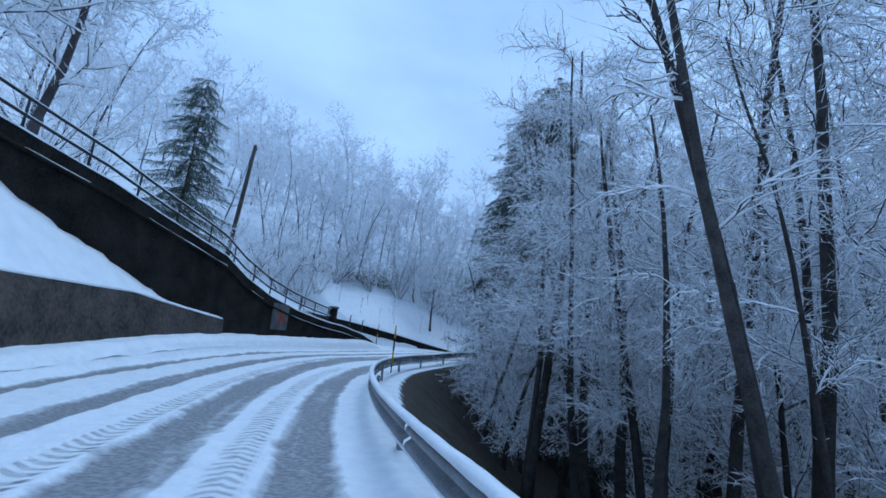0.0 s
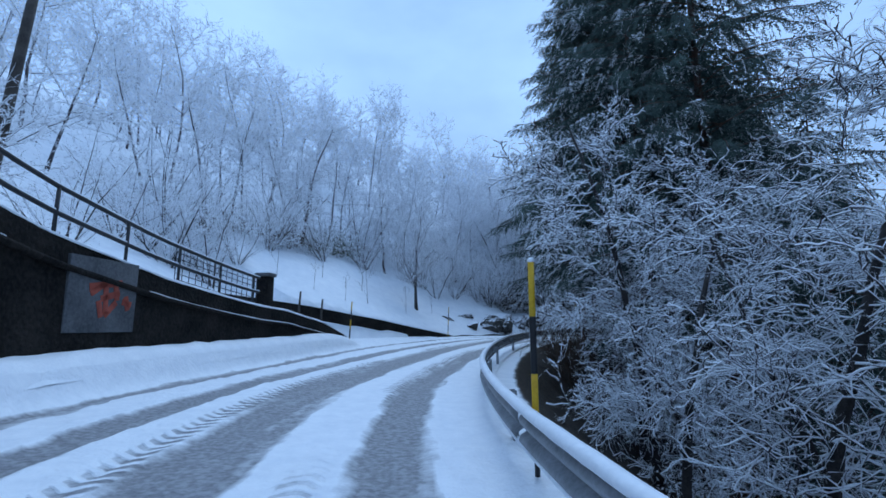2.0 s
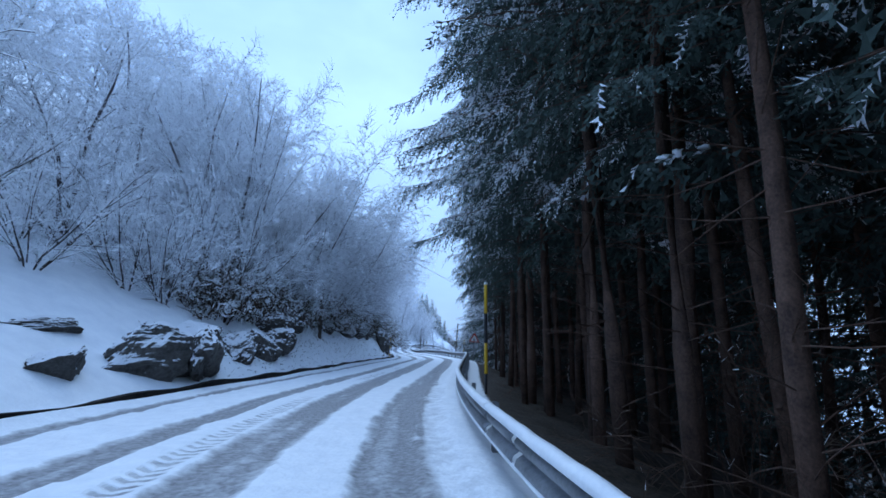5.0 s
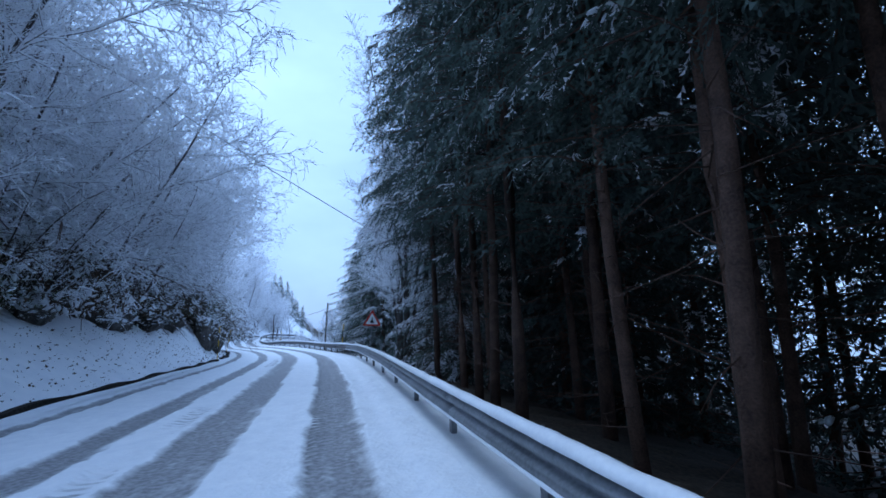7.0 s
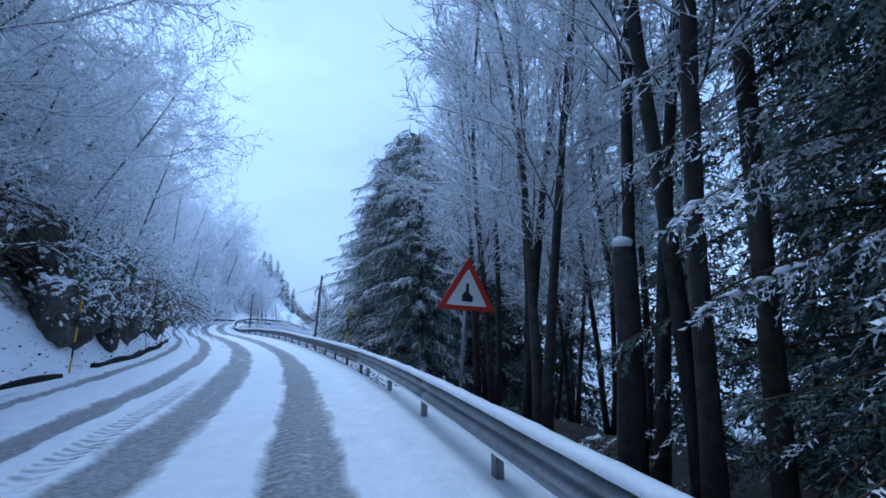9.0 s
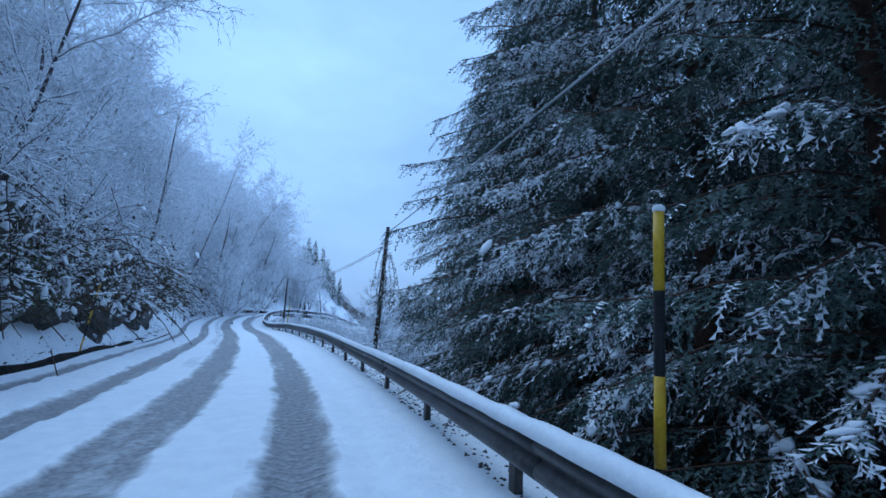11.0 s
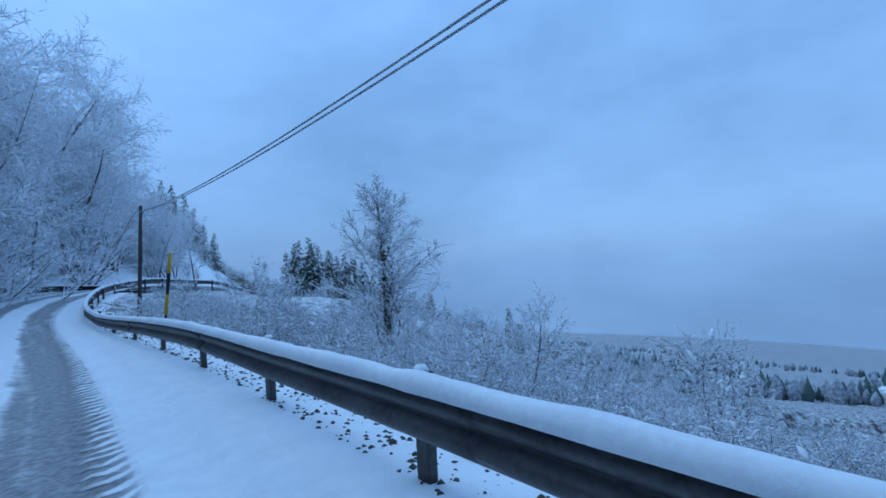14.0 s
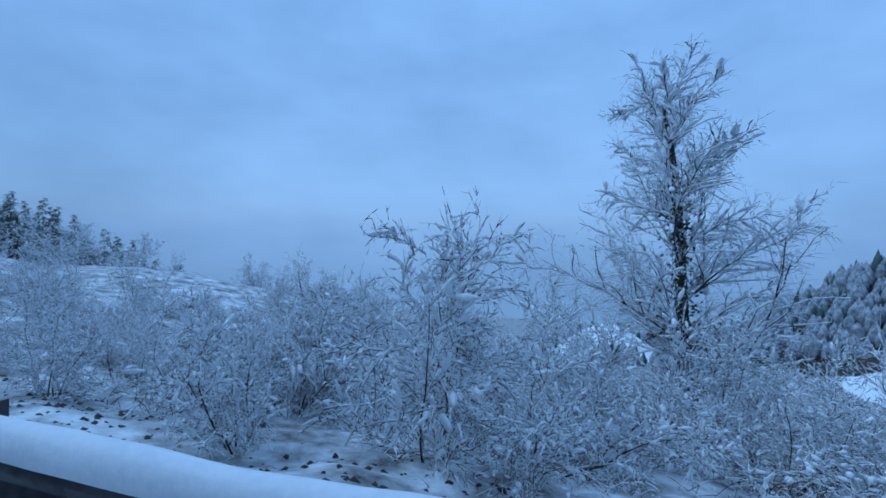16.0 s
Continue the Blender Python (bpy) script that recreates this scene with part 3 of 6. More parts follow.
def wall_strip(name, stations, lateral, top, bottom, thick, mat, parent, bumpy=0.03):
    """A wall along the road: its road face at lateral(s), from bottom(s) to top(s), thick to the left."""
    rows_v = 7
    verts, faces = [], []
    n = len(stations)
    for s in stations:
        lf = float(lateral(s))
        base = float(np.interp(s, ST, SZ))
        zt, zb = float(top(s)), float(bottom(s))
        ring = [(lf + 0.06 * (1 - k / (rows_v - 1)), zb + (zt - zb) * k / (rows_v - 1)) for k in range(rows_v)]
        ring += [(lf - thick, zt), (lf - thick, zb)]
        for k, (l_, z_) in enumerate(ring):
            jig = bumpy * (float(vnoise(s * 2.2, z_ * 2.2, 3, 4)) - 0.5) if k < rows_v else 0
            x, y, _ = on_road(s, l_ + jig)
            verts.append((float(x), float(y), base + z_))
    m = rows_v + 2
    for i in range(n - 1):
        for k in range(m):
            faces.append((i * m + k, i * m + (k + 1) % m, (i + 1) * m + (k + 1) % m, (i + 1) * m + k))
    faces.append(tuple(range(m))[::-1])
    faces.append(tuple((n - 1) * m + k for k in range(m)))
    return mesh_object(name, verts, faces, [mat], parent, smooth_faces=False)


def snow_ridge(name, points, width, height, parent, label="", ragged=0.3, side=None):
    """Snow lying along a line of points; side: level direction across it."""
    verts, faces = [], []
    prof = [(-0.5, -0.15), (-0.53, 0.25), (-0.36, 0.8), (0.0, 1.0), (0.36, 0.8), (0.53, 0.25), (0.5, -0.15)]
    pts = [Vector(p) for p in points]
    m = len(prof)
    for i, p in enumerate(pts):
        d = pts[min(i + 1, len(pts) - 1)] - pts[max(i - 1, 0)]
        across = Vector((d.y, -d.x, 0)).normalized() if side is None else Vector(side)
        f = 1 + ragged * (float(vnoise(i * 0.37, p.x * 3 + p.y, 2, 2)) - 0.5) * 2
        g = 1 + 0.5 * ragged * (float(vnoise(i * 0.61, p.y * 2, 2, 5)) - 0.5) * 2
        for a, b in prof:
            verts.append(p + across * (a * width * g) + Vector((0, 0, b * height * f)))
    for i in range(len(pts) - 1):
        for k in range(m - 1):
            faces.append((i * m + k, i * m + k + 1, (i + 1) * m + k + 1, (i + 1) * m + k))
    faces.append(tuple(range(m)))
    faces.append(tuple((len(pts) - 1) * m + k for k in range(m))[::-1])
    return mesh_object(name, verts, faces, [SNOW], parent, label)


high_wall = empty("retaining_wall", place(20, -5))
tagged(high_wall, "tall dark stone retaining wall sloping down beside the road", "wall", kind="structure")
hw_s = np.arange(-14, 29.5, 0.5)
hw = wall_strip("wall_face", hw_s, wall_lateral, wall_top, lambda s: -0.6, 0.45, STONE_WALL, None)
hw.parent = high_wall
hw.matrix_parent_inverse = high_wall.matrix_basis.inverted()
cap_pts = [Vector(on_road(s, float(wall_lateral(s)) - 0.2)[:2] + (float(np.interp(s, ST, SZ)) + float(wall_top(s)) + 0.005,)) for s in np.arange(-14, 29.3, 0.25)]
wc = snow_ridge("wall_snow", cap_pts, 0.42, 0.07, None, "snow lying on the wall's top")
wc.parent = high_wall
wc.matrix_parent_inverse = high_wall.matrix_basis.inverted()

# a course that stands proud below the wall's top, with a thread of snow on it
def ledge_point(s, dz):
    x, y, _ = on_road(s, float(wall_lateral(s)) + 0.05)
    return Vector((float(x), float(y), float(np.interp(s, ST, SZ)) + float(wall_top(s)) - 0.34 + dz))


bm = bmesh.new()
ledge_s = np.arange(6, 28.6, 0.4)
bm_tube(bm, [ledge_point(s, -0.05) for s in ledge_s], [0.05] * len(ledge_s), 6)
own_ledge = part("ledge", bm, STONE_WALL, None)
own_ledge.parent = high_wall
own_ledge.matrix_parent_inverse = high_wall.matrix_basis.inverted()
for a, b in ((6.5, 9.5), (10.2, 11.6), (13.0, 16.2), (17.4, 18.6), (20.8, 28.4)):
    ls = snow_ridge("ledge_snow", [ledge_point(s, -0.005) for s in np.arange(a, b, 0.25)], 0.04, 0.02, None, "thread of snow on the ledge", 0.8)
    ls.parent = high_wall
    ls.matrix_parent_inverse = high_wall.matrix_basis.inverted()

low_wall = empty("terrace_wall", place(8, -5.1))
tagged(low_wall, "low brown stone terrace wall with snow above it", "wall", kind="structure")
STONE_BROWN = noisy("brown_stone", (0.03, 0.026, 0.024), (0.12, 0.095, 0.08), 1.8, 12.0, 1.0, 0.06, 0.9)
lw = wall_strip("wall_face", np.arange(-14, 16.6, 0.4), lambda s: -4.98, lambda s: np.interp(s, [-14, 9, 12, 16.2, 16.6], [1.7, 1.7, 1.72, 1.28, 1.2]), lambda s: -0.5, 0.3, STONE_BROWN, None, 0.07)
lw.parent = low_wall
lw.matrix_parent_inverse = low_wall.matrix_basis.inverted()
lw_pts = [place(s, -5.12) + Vector((0, 0, float(np.interp(s, [-14, 9, 12, 16.4], [1.72, 1.72, 1.74, 1.27])) - float(np.interp(s, ST, SB)) * 5.12)) for s in np.arange(-14, 16.4, 0.3)]
lc = snow_ridge("wall_snow", lw_pts, 0.3, 0.08, None, "snow lying on the wall's top")
lc.parent = low_wall
lc.matrix_parent_inverse = low_wall.matrix_basis.inverted()


terrace = grid_mesh("terrace_snow", np.arange(-14, 16.6, 0.3), np.arange(-11, -5.02, 0.2), lambda s, l: np.where(l > wall_lateral(s) - 0.1, np.maximum(land(s, np.minimum(l, -5.2)), 0), -0.4), [GROUND], lambda s, l: np.full(s.shape, 0.84))
tagged(terrace, "snow slope between the terrace wall and the high wall", "snow slope", kind="structure")
bank_left = grid_mesh("snow_bank", np.arange(-14, 30.5, 0.15), np.arange(-5.02, -4.38, 0.07), lambda s, l: land(s, np.maximum(l, -4.85)) - np.interp(s, ST, SB) * np.clip(l, -6, 3) * 0.6 + 0.04 + 0.10 * (vnoise(s * 2, l * 5, 3, 6) - 0.5), [SNOW])
tagged(bank_left, "ploughed snow bank against the foot of the wall", "snow bank", kind="structure")
top_land = grid_mesh("wall_terrace", np.arange(-14, 29.6, 0.3), np.arange(0, 8, 0.3), lambda s, l: s * 0, [GROUND], lambda s, l: np.full(s.shape, 0.8))
v = np.empty(len(top_land.data.vertices) * 3, np.float32)
S_, L_ = np.meshgrid(np.arange(-14, 29.6, 0.3), np.arange(0, 8, 0.3), indexing="ij")
lw_ = wall_lateral(S_) - 0.35 - L_
x_, y_, _z = on_road(S_, lw_)
z_ = np.interp(S_, ST, SZ) + land(S_, lw_)
top_land.data.vertices.foreach_set("co", np.stack([x_, y_, z_], -1).astype(np.float32).ravel())
top_land.data.flip_normals()
top_land.data.update()
tagged(top_land, "snowy ground above the retaining wall", "ground", kind="structure")

# grey panel with red paint, set on the wall
panel = empty("painted_panel", place(19.9, -4.88, 1.42), heading(19.9))
tagged(panel, "grey rendered panel with faded red paint on the dark wall", "wall panel")
bm = bmesh.new()
bm_box(bm, -0.01, 0, 0, 0.06, 1.38, 1.12, 0.01)
part("board", bm, CONCRETE, panel)
for strokes in (((-0.3, 0.12, 0.32, 0.22), (-0.28, 0.02, -0.02, 0.2), (0.0, 0.2, 0.05, -0.28), (-0.05, -0.05, 0.3, 0.05), (0.05, -0.3, 0.25, -0.1), (-0.12, -0.1, -0.05, -0.32), (0.22, 0.2, 0.28, -0.05)), ((0.5, 0.0, 0.56, -0.2), (0.44, -0.08, 0.62, -0.12))):
    bm = bmesh.new()
    for y0, z0, y1, z1 in strokes:
        a_, b_ = Vector((0, y0, z0)), Vector((0, y1, z1))
        rot = (b_ - a_).to_track_quat("Y", "X").to_matrix()
        mid = (a_ + b_) / 2
        bm_box(bm, 0.024, mid.y * 0.9, mid.z, 0.006, (b_ - a_).length + 0.03, 0.10, 0.002, Matrix.Rotation(math.atan2(z1 - z0, y1 - y0), 3, "X"))
    part("paint_patch", bm, RED_PAINT, panel, "faded red paint scrawl")

# iron railing on the wall and its end pillar
railing = empty("railing", place(20, -5))
tagged(railing, "dark iron handrail with two bars along the wall's top", "railing")


def own(ob, parent):
    ob.parent = parent
    ob.matrix_parent_inverse = parent.matrix_basis.inverted()
    return ob


def on_wall(s, dz):
    x, y, _ = on_road(s, float(wall_lateral(s)) - 0.22)
    return Vector((float(x), float(y), float(np.interp(s, ST, SZ) + wall_top(s) + dz)))


for dz, r in ((0.78, 0.034), (0.40, 0.034)):
    bm = bmesh.new()
    ss = np.arange(9.0, 24.61, 0.6)
    bm_tube(bm, [on_wall(s, dz) for s in ss], [r] * len(ss), 6)
    own(part("bar", bm, IRON, None), railing)
    own(snow_ridge("bar_snow", [on_wall(s, dz + r) for s in np.arange(9.0, 24.6, 0.3)], 0.04, 0.025, None, "line of snow on the bar"), railing)
for s in np.arange(9.0, 24.7, 1.28):
    bm = bmesh.new()
    bm_tube(bm, [on_wall(s, -0.1), on_wall(s, 0.8)], [0.03, 0.03], 6)
    own(part("post", bm, IRON, None), railing)
for s in np.arange(21.7, 24.5, 0.2):
    bm = bmesh.new()
    bm_tube(bm, [on_wall(s, 0.06), on_wall(s, 0.78)], [0.008, 0.008], 5)
    own(part("baluster", bm, IRON, None), railing)
for dz in (0.12, 0.24, 0.54, 0.66):
    bm = bmesh.new()
    ss = np.arange(21.7, 24.61, 0.4)
    bm_tube(bm, [on_wall(s, dz) for s in ss], [0.009] * len(ss), 5)
    own(part("mesh_rod", bm, IRON, None), railing)
pillar = empty("gate_pillar", on_wall(24.85, -0.15), heading(24.85))
tagged(pillar, "squat dark stone pillar at the railing's end capped with snow", "pillar")
bm = bmesh.new()
bm_box(bm, 0, 0, 0.5, 0.34, 0.34, 1.02, 0.02)
part("shaft", bm, STONE_WALL, pillar)
bm = bmesh.new()
bm_box(bm, 0, 0, 1.06, 0.42, 0.42, 0.09, 0.015)
capstone = part("capstone", bm, CONCRETE, pillar)
bm = bmesh.new()
bm_box(bm, 0, 0, 1.12, 0.4, 0.4, 0.07, 0.03)
part("cap_snow", bm, SNOW, capstone, "cap of snow")

# low wall that curves away round the meadow
field_wall = empty("field_wall", place(34, -5))
tagged(field_wall, "low dark concrete kerb wall along the snowy meadow", "wall", kind="structure")


fw = wall_strip("wall_face", np.arange(24.2, 38.3, 0.4), field_lateral, lambda s: float(field_top(s)) + 0.22 * (-4.7 - float(field_lateral(s))), lambda s: -0.4, 0.22, STONE_WALL, None)
own(fw, field_wall)
fpts = [Vector((*[float(c) for c in on_road(s, float(field_lateral(s)) - 0.11)[:2]], float(np.interp(s, ST, SZ)) + float(field_top(s)) + 0.22 * (-4.7 - float(field_lateral(s))) + 0.01)) for s in np.arange(24.2, 38.2, 0.3)]
own(snow_ridge("wall_snow", fpts, 0.2, 0.06, None, "snow lying on the wall's top"), field_wall)
apron = grid_mesh("wall_apron", np.arange(25, 36.5, 0.3), np.arange(-8.3, -4.4, 0.15), lambda s, l: np.where(l > field_lateral(s) - 0.05, 0.18 * smooth(4.4, 5.2, -l) + 0.02 - np.interp(s, ST, SB) * np.clip(l, -6, 3), -0.6) - np.where((s < 29.4) & (l > -5.5), 0.0, 0), [SNOW])
tagged(apron, "flat snow apron before the low field wall", "snow", kind="structure")

# short posts of a lost fence on the meadow
for x_, y_, z_, h_ in ((-5.6, 29.2, 1.42, 0.92), (-5.0, 30.35, 1.38, 0.76)):
    fence_post = empty("fence_post", (x_, y_, z_))
    tagged(fence_post, "short dark wooden fence post standing in meadow snow", "fence post", group="posts on the meadow")
    bm = bmesh.new()
    bm_tube(bm, [(0, 0, -0.6), (0.01, 0, h_ * 0.5), (0.03, 0.01, h_)], [0.04, 0.036, 0.032], 7)
    part("shaft", bm, POLE_WOOD, fence_post)
    bm = bmesh.new()
    bmesh.ops.create_icosphere(bm, subdivisions=2, radius=0.036)
    bmesh.ops.transform(bm, matrix=Matrix.Translation((0.03, 0.01, h_)) @ Matrix.Diagonal((1, 1, 0.6, 1)), verts=bm.verts)
    part("snow_cap", bm, SNOW, fence_post, "small cap of snow")

# kerb along the foot of the crags
kerb = empty("kerb", place(60, -4.7))
tagged(kerb, "low dark kerb between the road and the rocky bank", "kerb", kind="structure")
for a, b in ((36.5, 55), (55, 74), (76, 92), (92, 108)):
    own(wall_strip("kerb_run", np.arange(a, b, 0.5), lambda s: -4.62 - 0.05 * math.sin(s), lambda s: 0.17 + 0.03 * math.sin(s * 2.1) - float(np.interp(s, ST, SB)) * -4.6, lambda s: -0.3, 0.16, STONE_WALL, None, 0.03), kerb)
outer_kerb = empty("bend_wall", place(122, -4.8))
tagged(outer_kerb, "low dark wall on the outside of the far bend", "wall", kind="structure")
own(wall_strip("wall_face", np.arange(119.0, 150, 0.8), lambda s: -4.8, lambda s: 0.42, lambda s: -0.4, 0.25, STONE_WALL, None), outer_kerb)
own(snow_ridge("wall_snow", [place(s, -4.93, 0.42) for s in np.arange(119.0, 149, 0.6)], 0.25, 0.09, None, "snow lying on the wall's top"), outer_kerb)

# ---------------------------------------------------------------- guardrail
W_PROFILE = [(0.0, 0.0), (-0.045, 0.022), (-0.072, 0.06), (-0.06, 0.098), (-0.012, 0.128), (-0.012, 0.144), (-0.06, 0.174), (-0.072, 0.212), (-0.045, 0.25), (0.0, 0.272)]


def beam(name, s0, s1, mat, parent):
    verts, faces = [], []
    ss = np.arange(s0, s1 + 0.001, 0.25)
    prof = [(a, b) for a, b in W_PROFILE] + [(a + 0.006, b) for a, b in W_PROFILE[::-1]]
    m = len(prof)
    for s in ss:
        lr = float(rail_lateral(s))
        sag = 0.012 * (float(vnoise(s * 0.4, 2.0, 2, 1)) - 0.5)
        for a, b in prof:
            x, y, z = on_road(s, lr + a)
            verts.append((float(x), float(y), float(np.interp(s, ST, SZ)) - float(np.interp(s, ST, SB)) * lr + rail_drop(s) + 0.315 + b + sag))
    for i in range(len(ss) - 1):
        for k in range(m):
            faces.append((i * m + k, (i + 1) * m + k, (i + 1) * m + (k + 1) % m, i * m + (k + 1) % m))
    faces.append(tuple(range(m)))
    faces.append(tuple((len(ss) - 1) * m + k for k in range(m))[::-1])
    return own(mesh_object(name, verts, faces, [mat], None), parent)


def post_mesh(mat):
    """A channel-section post with its spacer."""
    bm = bmesh.new()
    w, d, t = 0.10, 0.055, 0.008
    bm_box(bm, 0, 0, 0.13, t, w, 1.06)
    bm_box(bm, d / 2, w / 2, 0.13, d, t, 1.06)
    bm_box(bm, d / 2, -w / 2, 0.13, d, t, 1.06)
    me = bpy.data.meshes.new("post")
    bm.to_mesh(me)
    bm.free()
    me.materials.append(mat)
    bm = bmesh.new()
    bm_box(bm, -0.045, 0, 0.44, 0.085, 0.09, 0.12, 0.006)
    me2 = bpy.data.meshes.new("spacer")
    bm.to_mesh(me2)
    bm.free()
    me2.materials.append(mat)
    return me, me2


def rail_z(s):
    return float(np.interp(s, ST, SZ)) - float(np.interp(s, ST, SB)) * float(rail_lateral(s)) + rail_drop(s)


def guardrail(s0, s1, mat, spacing, label, panel_len, lip, posts_top=0.0, snow_w=0.1, snow_h=0.05):
    g = empty("guardrail", place(s0, 1.1))
    tagged(g, label, "guardrail")
    s = s0
    while s < s1 - 0.3:
        e = min(s + panel_len, s1)
        beam("beam_panel", s, e + 0.12, mat, g)
        s = e
    pm, sm = post_mesh(mat)
    cap_me = None
    for s in np.arange(s0 + spacing * 0.28, s1, spacing):
        base = Vector((*[float(c) for c in on_road(s, float(rail_lateral(s)) + 0.105)[:2]], rail_z(s) + posts_top))
        tilt = Matrix.Rotation(0.03 * math.sin(s * 3.1), 4, "Y")
        mpost = new("post", pm)
        mpost.matrix_basis = Matrix.Translation(base) @ Matrix.Rotation(heading(s), 4, "Z") @ tilt
        own(mpost, g)
        msp = new("spacer", sm)
        msp.matrix_basis = Matrix.Translation(base - Vector((0, 0, posts_top))) @ Matrix.Rotation(heading(s), 4, "Z")
        own(msp, g)
        if -0.08 < posts_top < 0:
            bm = bmesh.new()
            bmesh.ops.create_icosphere(bm, subdivisions=2, radius=0.048)
            for v_ in bm.verts:
                v_.co = Vector((v_.co.x * 0.8 + 0.02, v_.co.y * 1.05, v_.co.z * 0.5 + 0.67)) + Vector((0, 0, 0.012)) * noise.noise(v_.co * 30 + base)
            capm = part("post_snow", bm, SNOW, None, "cap of snow")
            capm.matrix_basis = Matrix.Translation(base) @ Matrix.Rotation(heading(s), 4, "Z")
            own(capm, g)
    pts_ = [Vector((*[float(c) for c in on_road(s, float(rail_lateral(s)) - 0.03)[:2]], rail_z(s) + 0.583)) for s in np.arange(s0, s1 + 0.1, 0.12)]
    own(snow_ridge("rail_snow", pts_, snow_w, snow_h, None, "ridge of snow on the rail", 0.22), g)
    if lip:
        pts_ = [Vector((*[float(c) for c in on_road(s, float(rail_lateral(s)) - 0.055)[:2]], rail_z(s) + 0.345)) for s in np.arange(s0, s1 + 0.1, 0.12)]
        own(snow_ridge("lip_snow", pts_, 0.035, 0.022, None, "thin line of snow on the lower lip", 0.5), g)
    return g


guardrail(-8, 38.2, STEEL, 4.1, "galvanised W-beam guardrail on widely spaced posts under snow", 4.1, True, -0.1)
guardrail(38.2, 72.0, STEEL, 2.35, "galvanised W-beam guardrail beside the dark forest, snow on top", 4.7, True, -0.1)
guardrail(72.0, 118.0, RUST_STEEL, 2.35, "weathered dark W-beam guardrail under a thick ridge of snow", 4.7, False, -0.05, 0.13, 0.075)
guardrail(118.0, 150.0, RUST_STEEL, 2.35, "weathered dark guardrail rounding the far bend under snow", 4.7, False, -0.05, 0.13, 0.075)

# ---------------------------------------------------------------- poles and signs


def snow_pole(at, height, lean_x=0.0, lean_y=0.0, r=0.026, label="yellow and black banded snow pole behind the guardrail"):
    p = empty("snow_pole", at)
    p.matrix_basis = Matrix.Translation(Vector(at)) @ Matrix.Rotation(lean_y, 4, "Y") @ Matrix.Rotation(lean_x, 4, "X")
    tagged(p, label, "snow pole", group="snow poles along the road")
    n = max(3, round(height / 0.42))
    n += 1 - n % 2
    for k in range(n):
        bm = bmesh.new()
        bm_tube(bm, [(0, 0, height * k / n), (0, 0, height * (k + 1) / n)], [r, r], 10, k in (0, n - 1))
        band = part("yellow_band" if k % 2 == 0 else "black_band", bm, YELLOW if k % 2 == 0 else BLACK, p)
    bm = bmesh.new()
    bmesh.ops.create_icosphere(bm, subdivisions=2, radius=r * 1.25)
    bmesh.ops.transform(bm, matrix=Matrix.Translation((0, 0, height + r * 0.3)) @ Matrix.Diagonal((1, 1, 0.8, 1)), verts=bm.verts)
    part("snow_cap", bm, SNOW, band, "small cap of snow")
    bm = bmesh.new()
    bm_tube(bm, [(0, 0, -0.3), (0, 0, 0.0)], [r * 0.8, r * 0.8], 8)
    part("spike", bm, BLACK, p)
    return p


snow_pole(place(16.5, 1.06, 0.42), 1.28)
snow_pole(place(40.9, 1.5, 0.72), 1.35)
snow_pole(place(76.12, 1.72, 0.56), 1.2, 0.02, 0.07)
snow_pole(place(103.15, 1.55, 0.64), 1.06, 0.105, 0.03)
snow_pole(place(29.05, -4.72, 0.05), 1.65, 0, 0.04, 0.024, "slender yellow and black snow pole at the wall's end")
snow_pole(place(37.7, -4.75, 0.1), 1.65, 0, 0.03, 0.02, "slender yellow and black snow pole by the meadow")
snow_pole(place(74.4, -4.75, 0.1), 1.7, 0, 0.05, 0.02, "slender yellow and black snow pole under the rocks")
snow_pole(place(88.8, -4.75, 0.15), 1.75, 0.1, 0.12, 0.02, "leaning yellow and black snow pole under the rocks")


def utility_pole(at, height, lean_x=0.0, lean_y=0.0, r=0.1, label="dark wooden utility pole"):
    p = empty("utility_pole", at)
    p.matrix_basis = Matrix.Translation(Vector(at)) @ Matrix.Rotation(lean_y, 4, "Y") @ Matrix.Rotation(lean_x, 4, "X")
    tagged(p, label, "utility pole")
    bm = bmesh.new()
    bm_tube(bm, [(0, 0, -1.5), (0, 0, height * 0.5), (0, 0, height)], [r * 1.1, r, r * 0.85], 12)
    part("shaft", bm, POLE_WOOD, p)
    bm = bmesh.new()
    bm_box(bm, r * 1.0, 0, height - 0.22, 0.05, 0.05, 0.12, 0.01)
    bm_tube(bm, [(r * 1.1, 0, height - 0.16), (r * 1.1 + 0.06, 0, height - 0.16), (r * 1.1 + 0.06, 0, height - 0.1)], [0.015, 0.015, 0.02], 6)
    part("bracket", bm, IRON, p)
    bm = bmesh.new()
    bm_box(bm, -r * 0.98, 0.01, 0.62, 0.012, 0.09, 0.05, 0.004)
    part("number_plate", bm, SIGN_WHITE, p, "small white plate")
    return p


P3 = place(87.25, 2.38, 0.0)
utility_pole((P3.x + 0.06, P3.y - 0.05, 0.25), 3.78, 0.04, 0.055, 0.06, "dark wooden utility pole hung with ivy behind the guardrail")
P3_TOP = Vector((P3.x + 0.27, P3.y - 0.2, 3.98))
P4 = place(113.3, 2.7, 0.0)
utility_pole((P4.x, P4.y, 0.1), 4.1, 0.0, 0.04, 0.062, "dark wooden utility pole at the far bend")
P4_TOP = Vector((P4.x + 0.15, P4.y, 4.1))
PL = land_at(21.8, -9.8)
utility_pole((-11.3, 23.5, PL.z), 10.6 - PL.z, 0.0, 0.06, 0.11, "dark leaning utility pole above the retaining wall")
PL_TOP = Vector((-10.9, 23.6, 10.4))


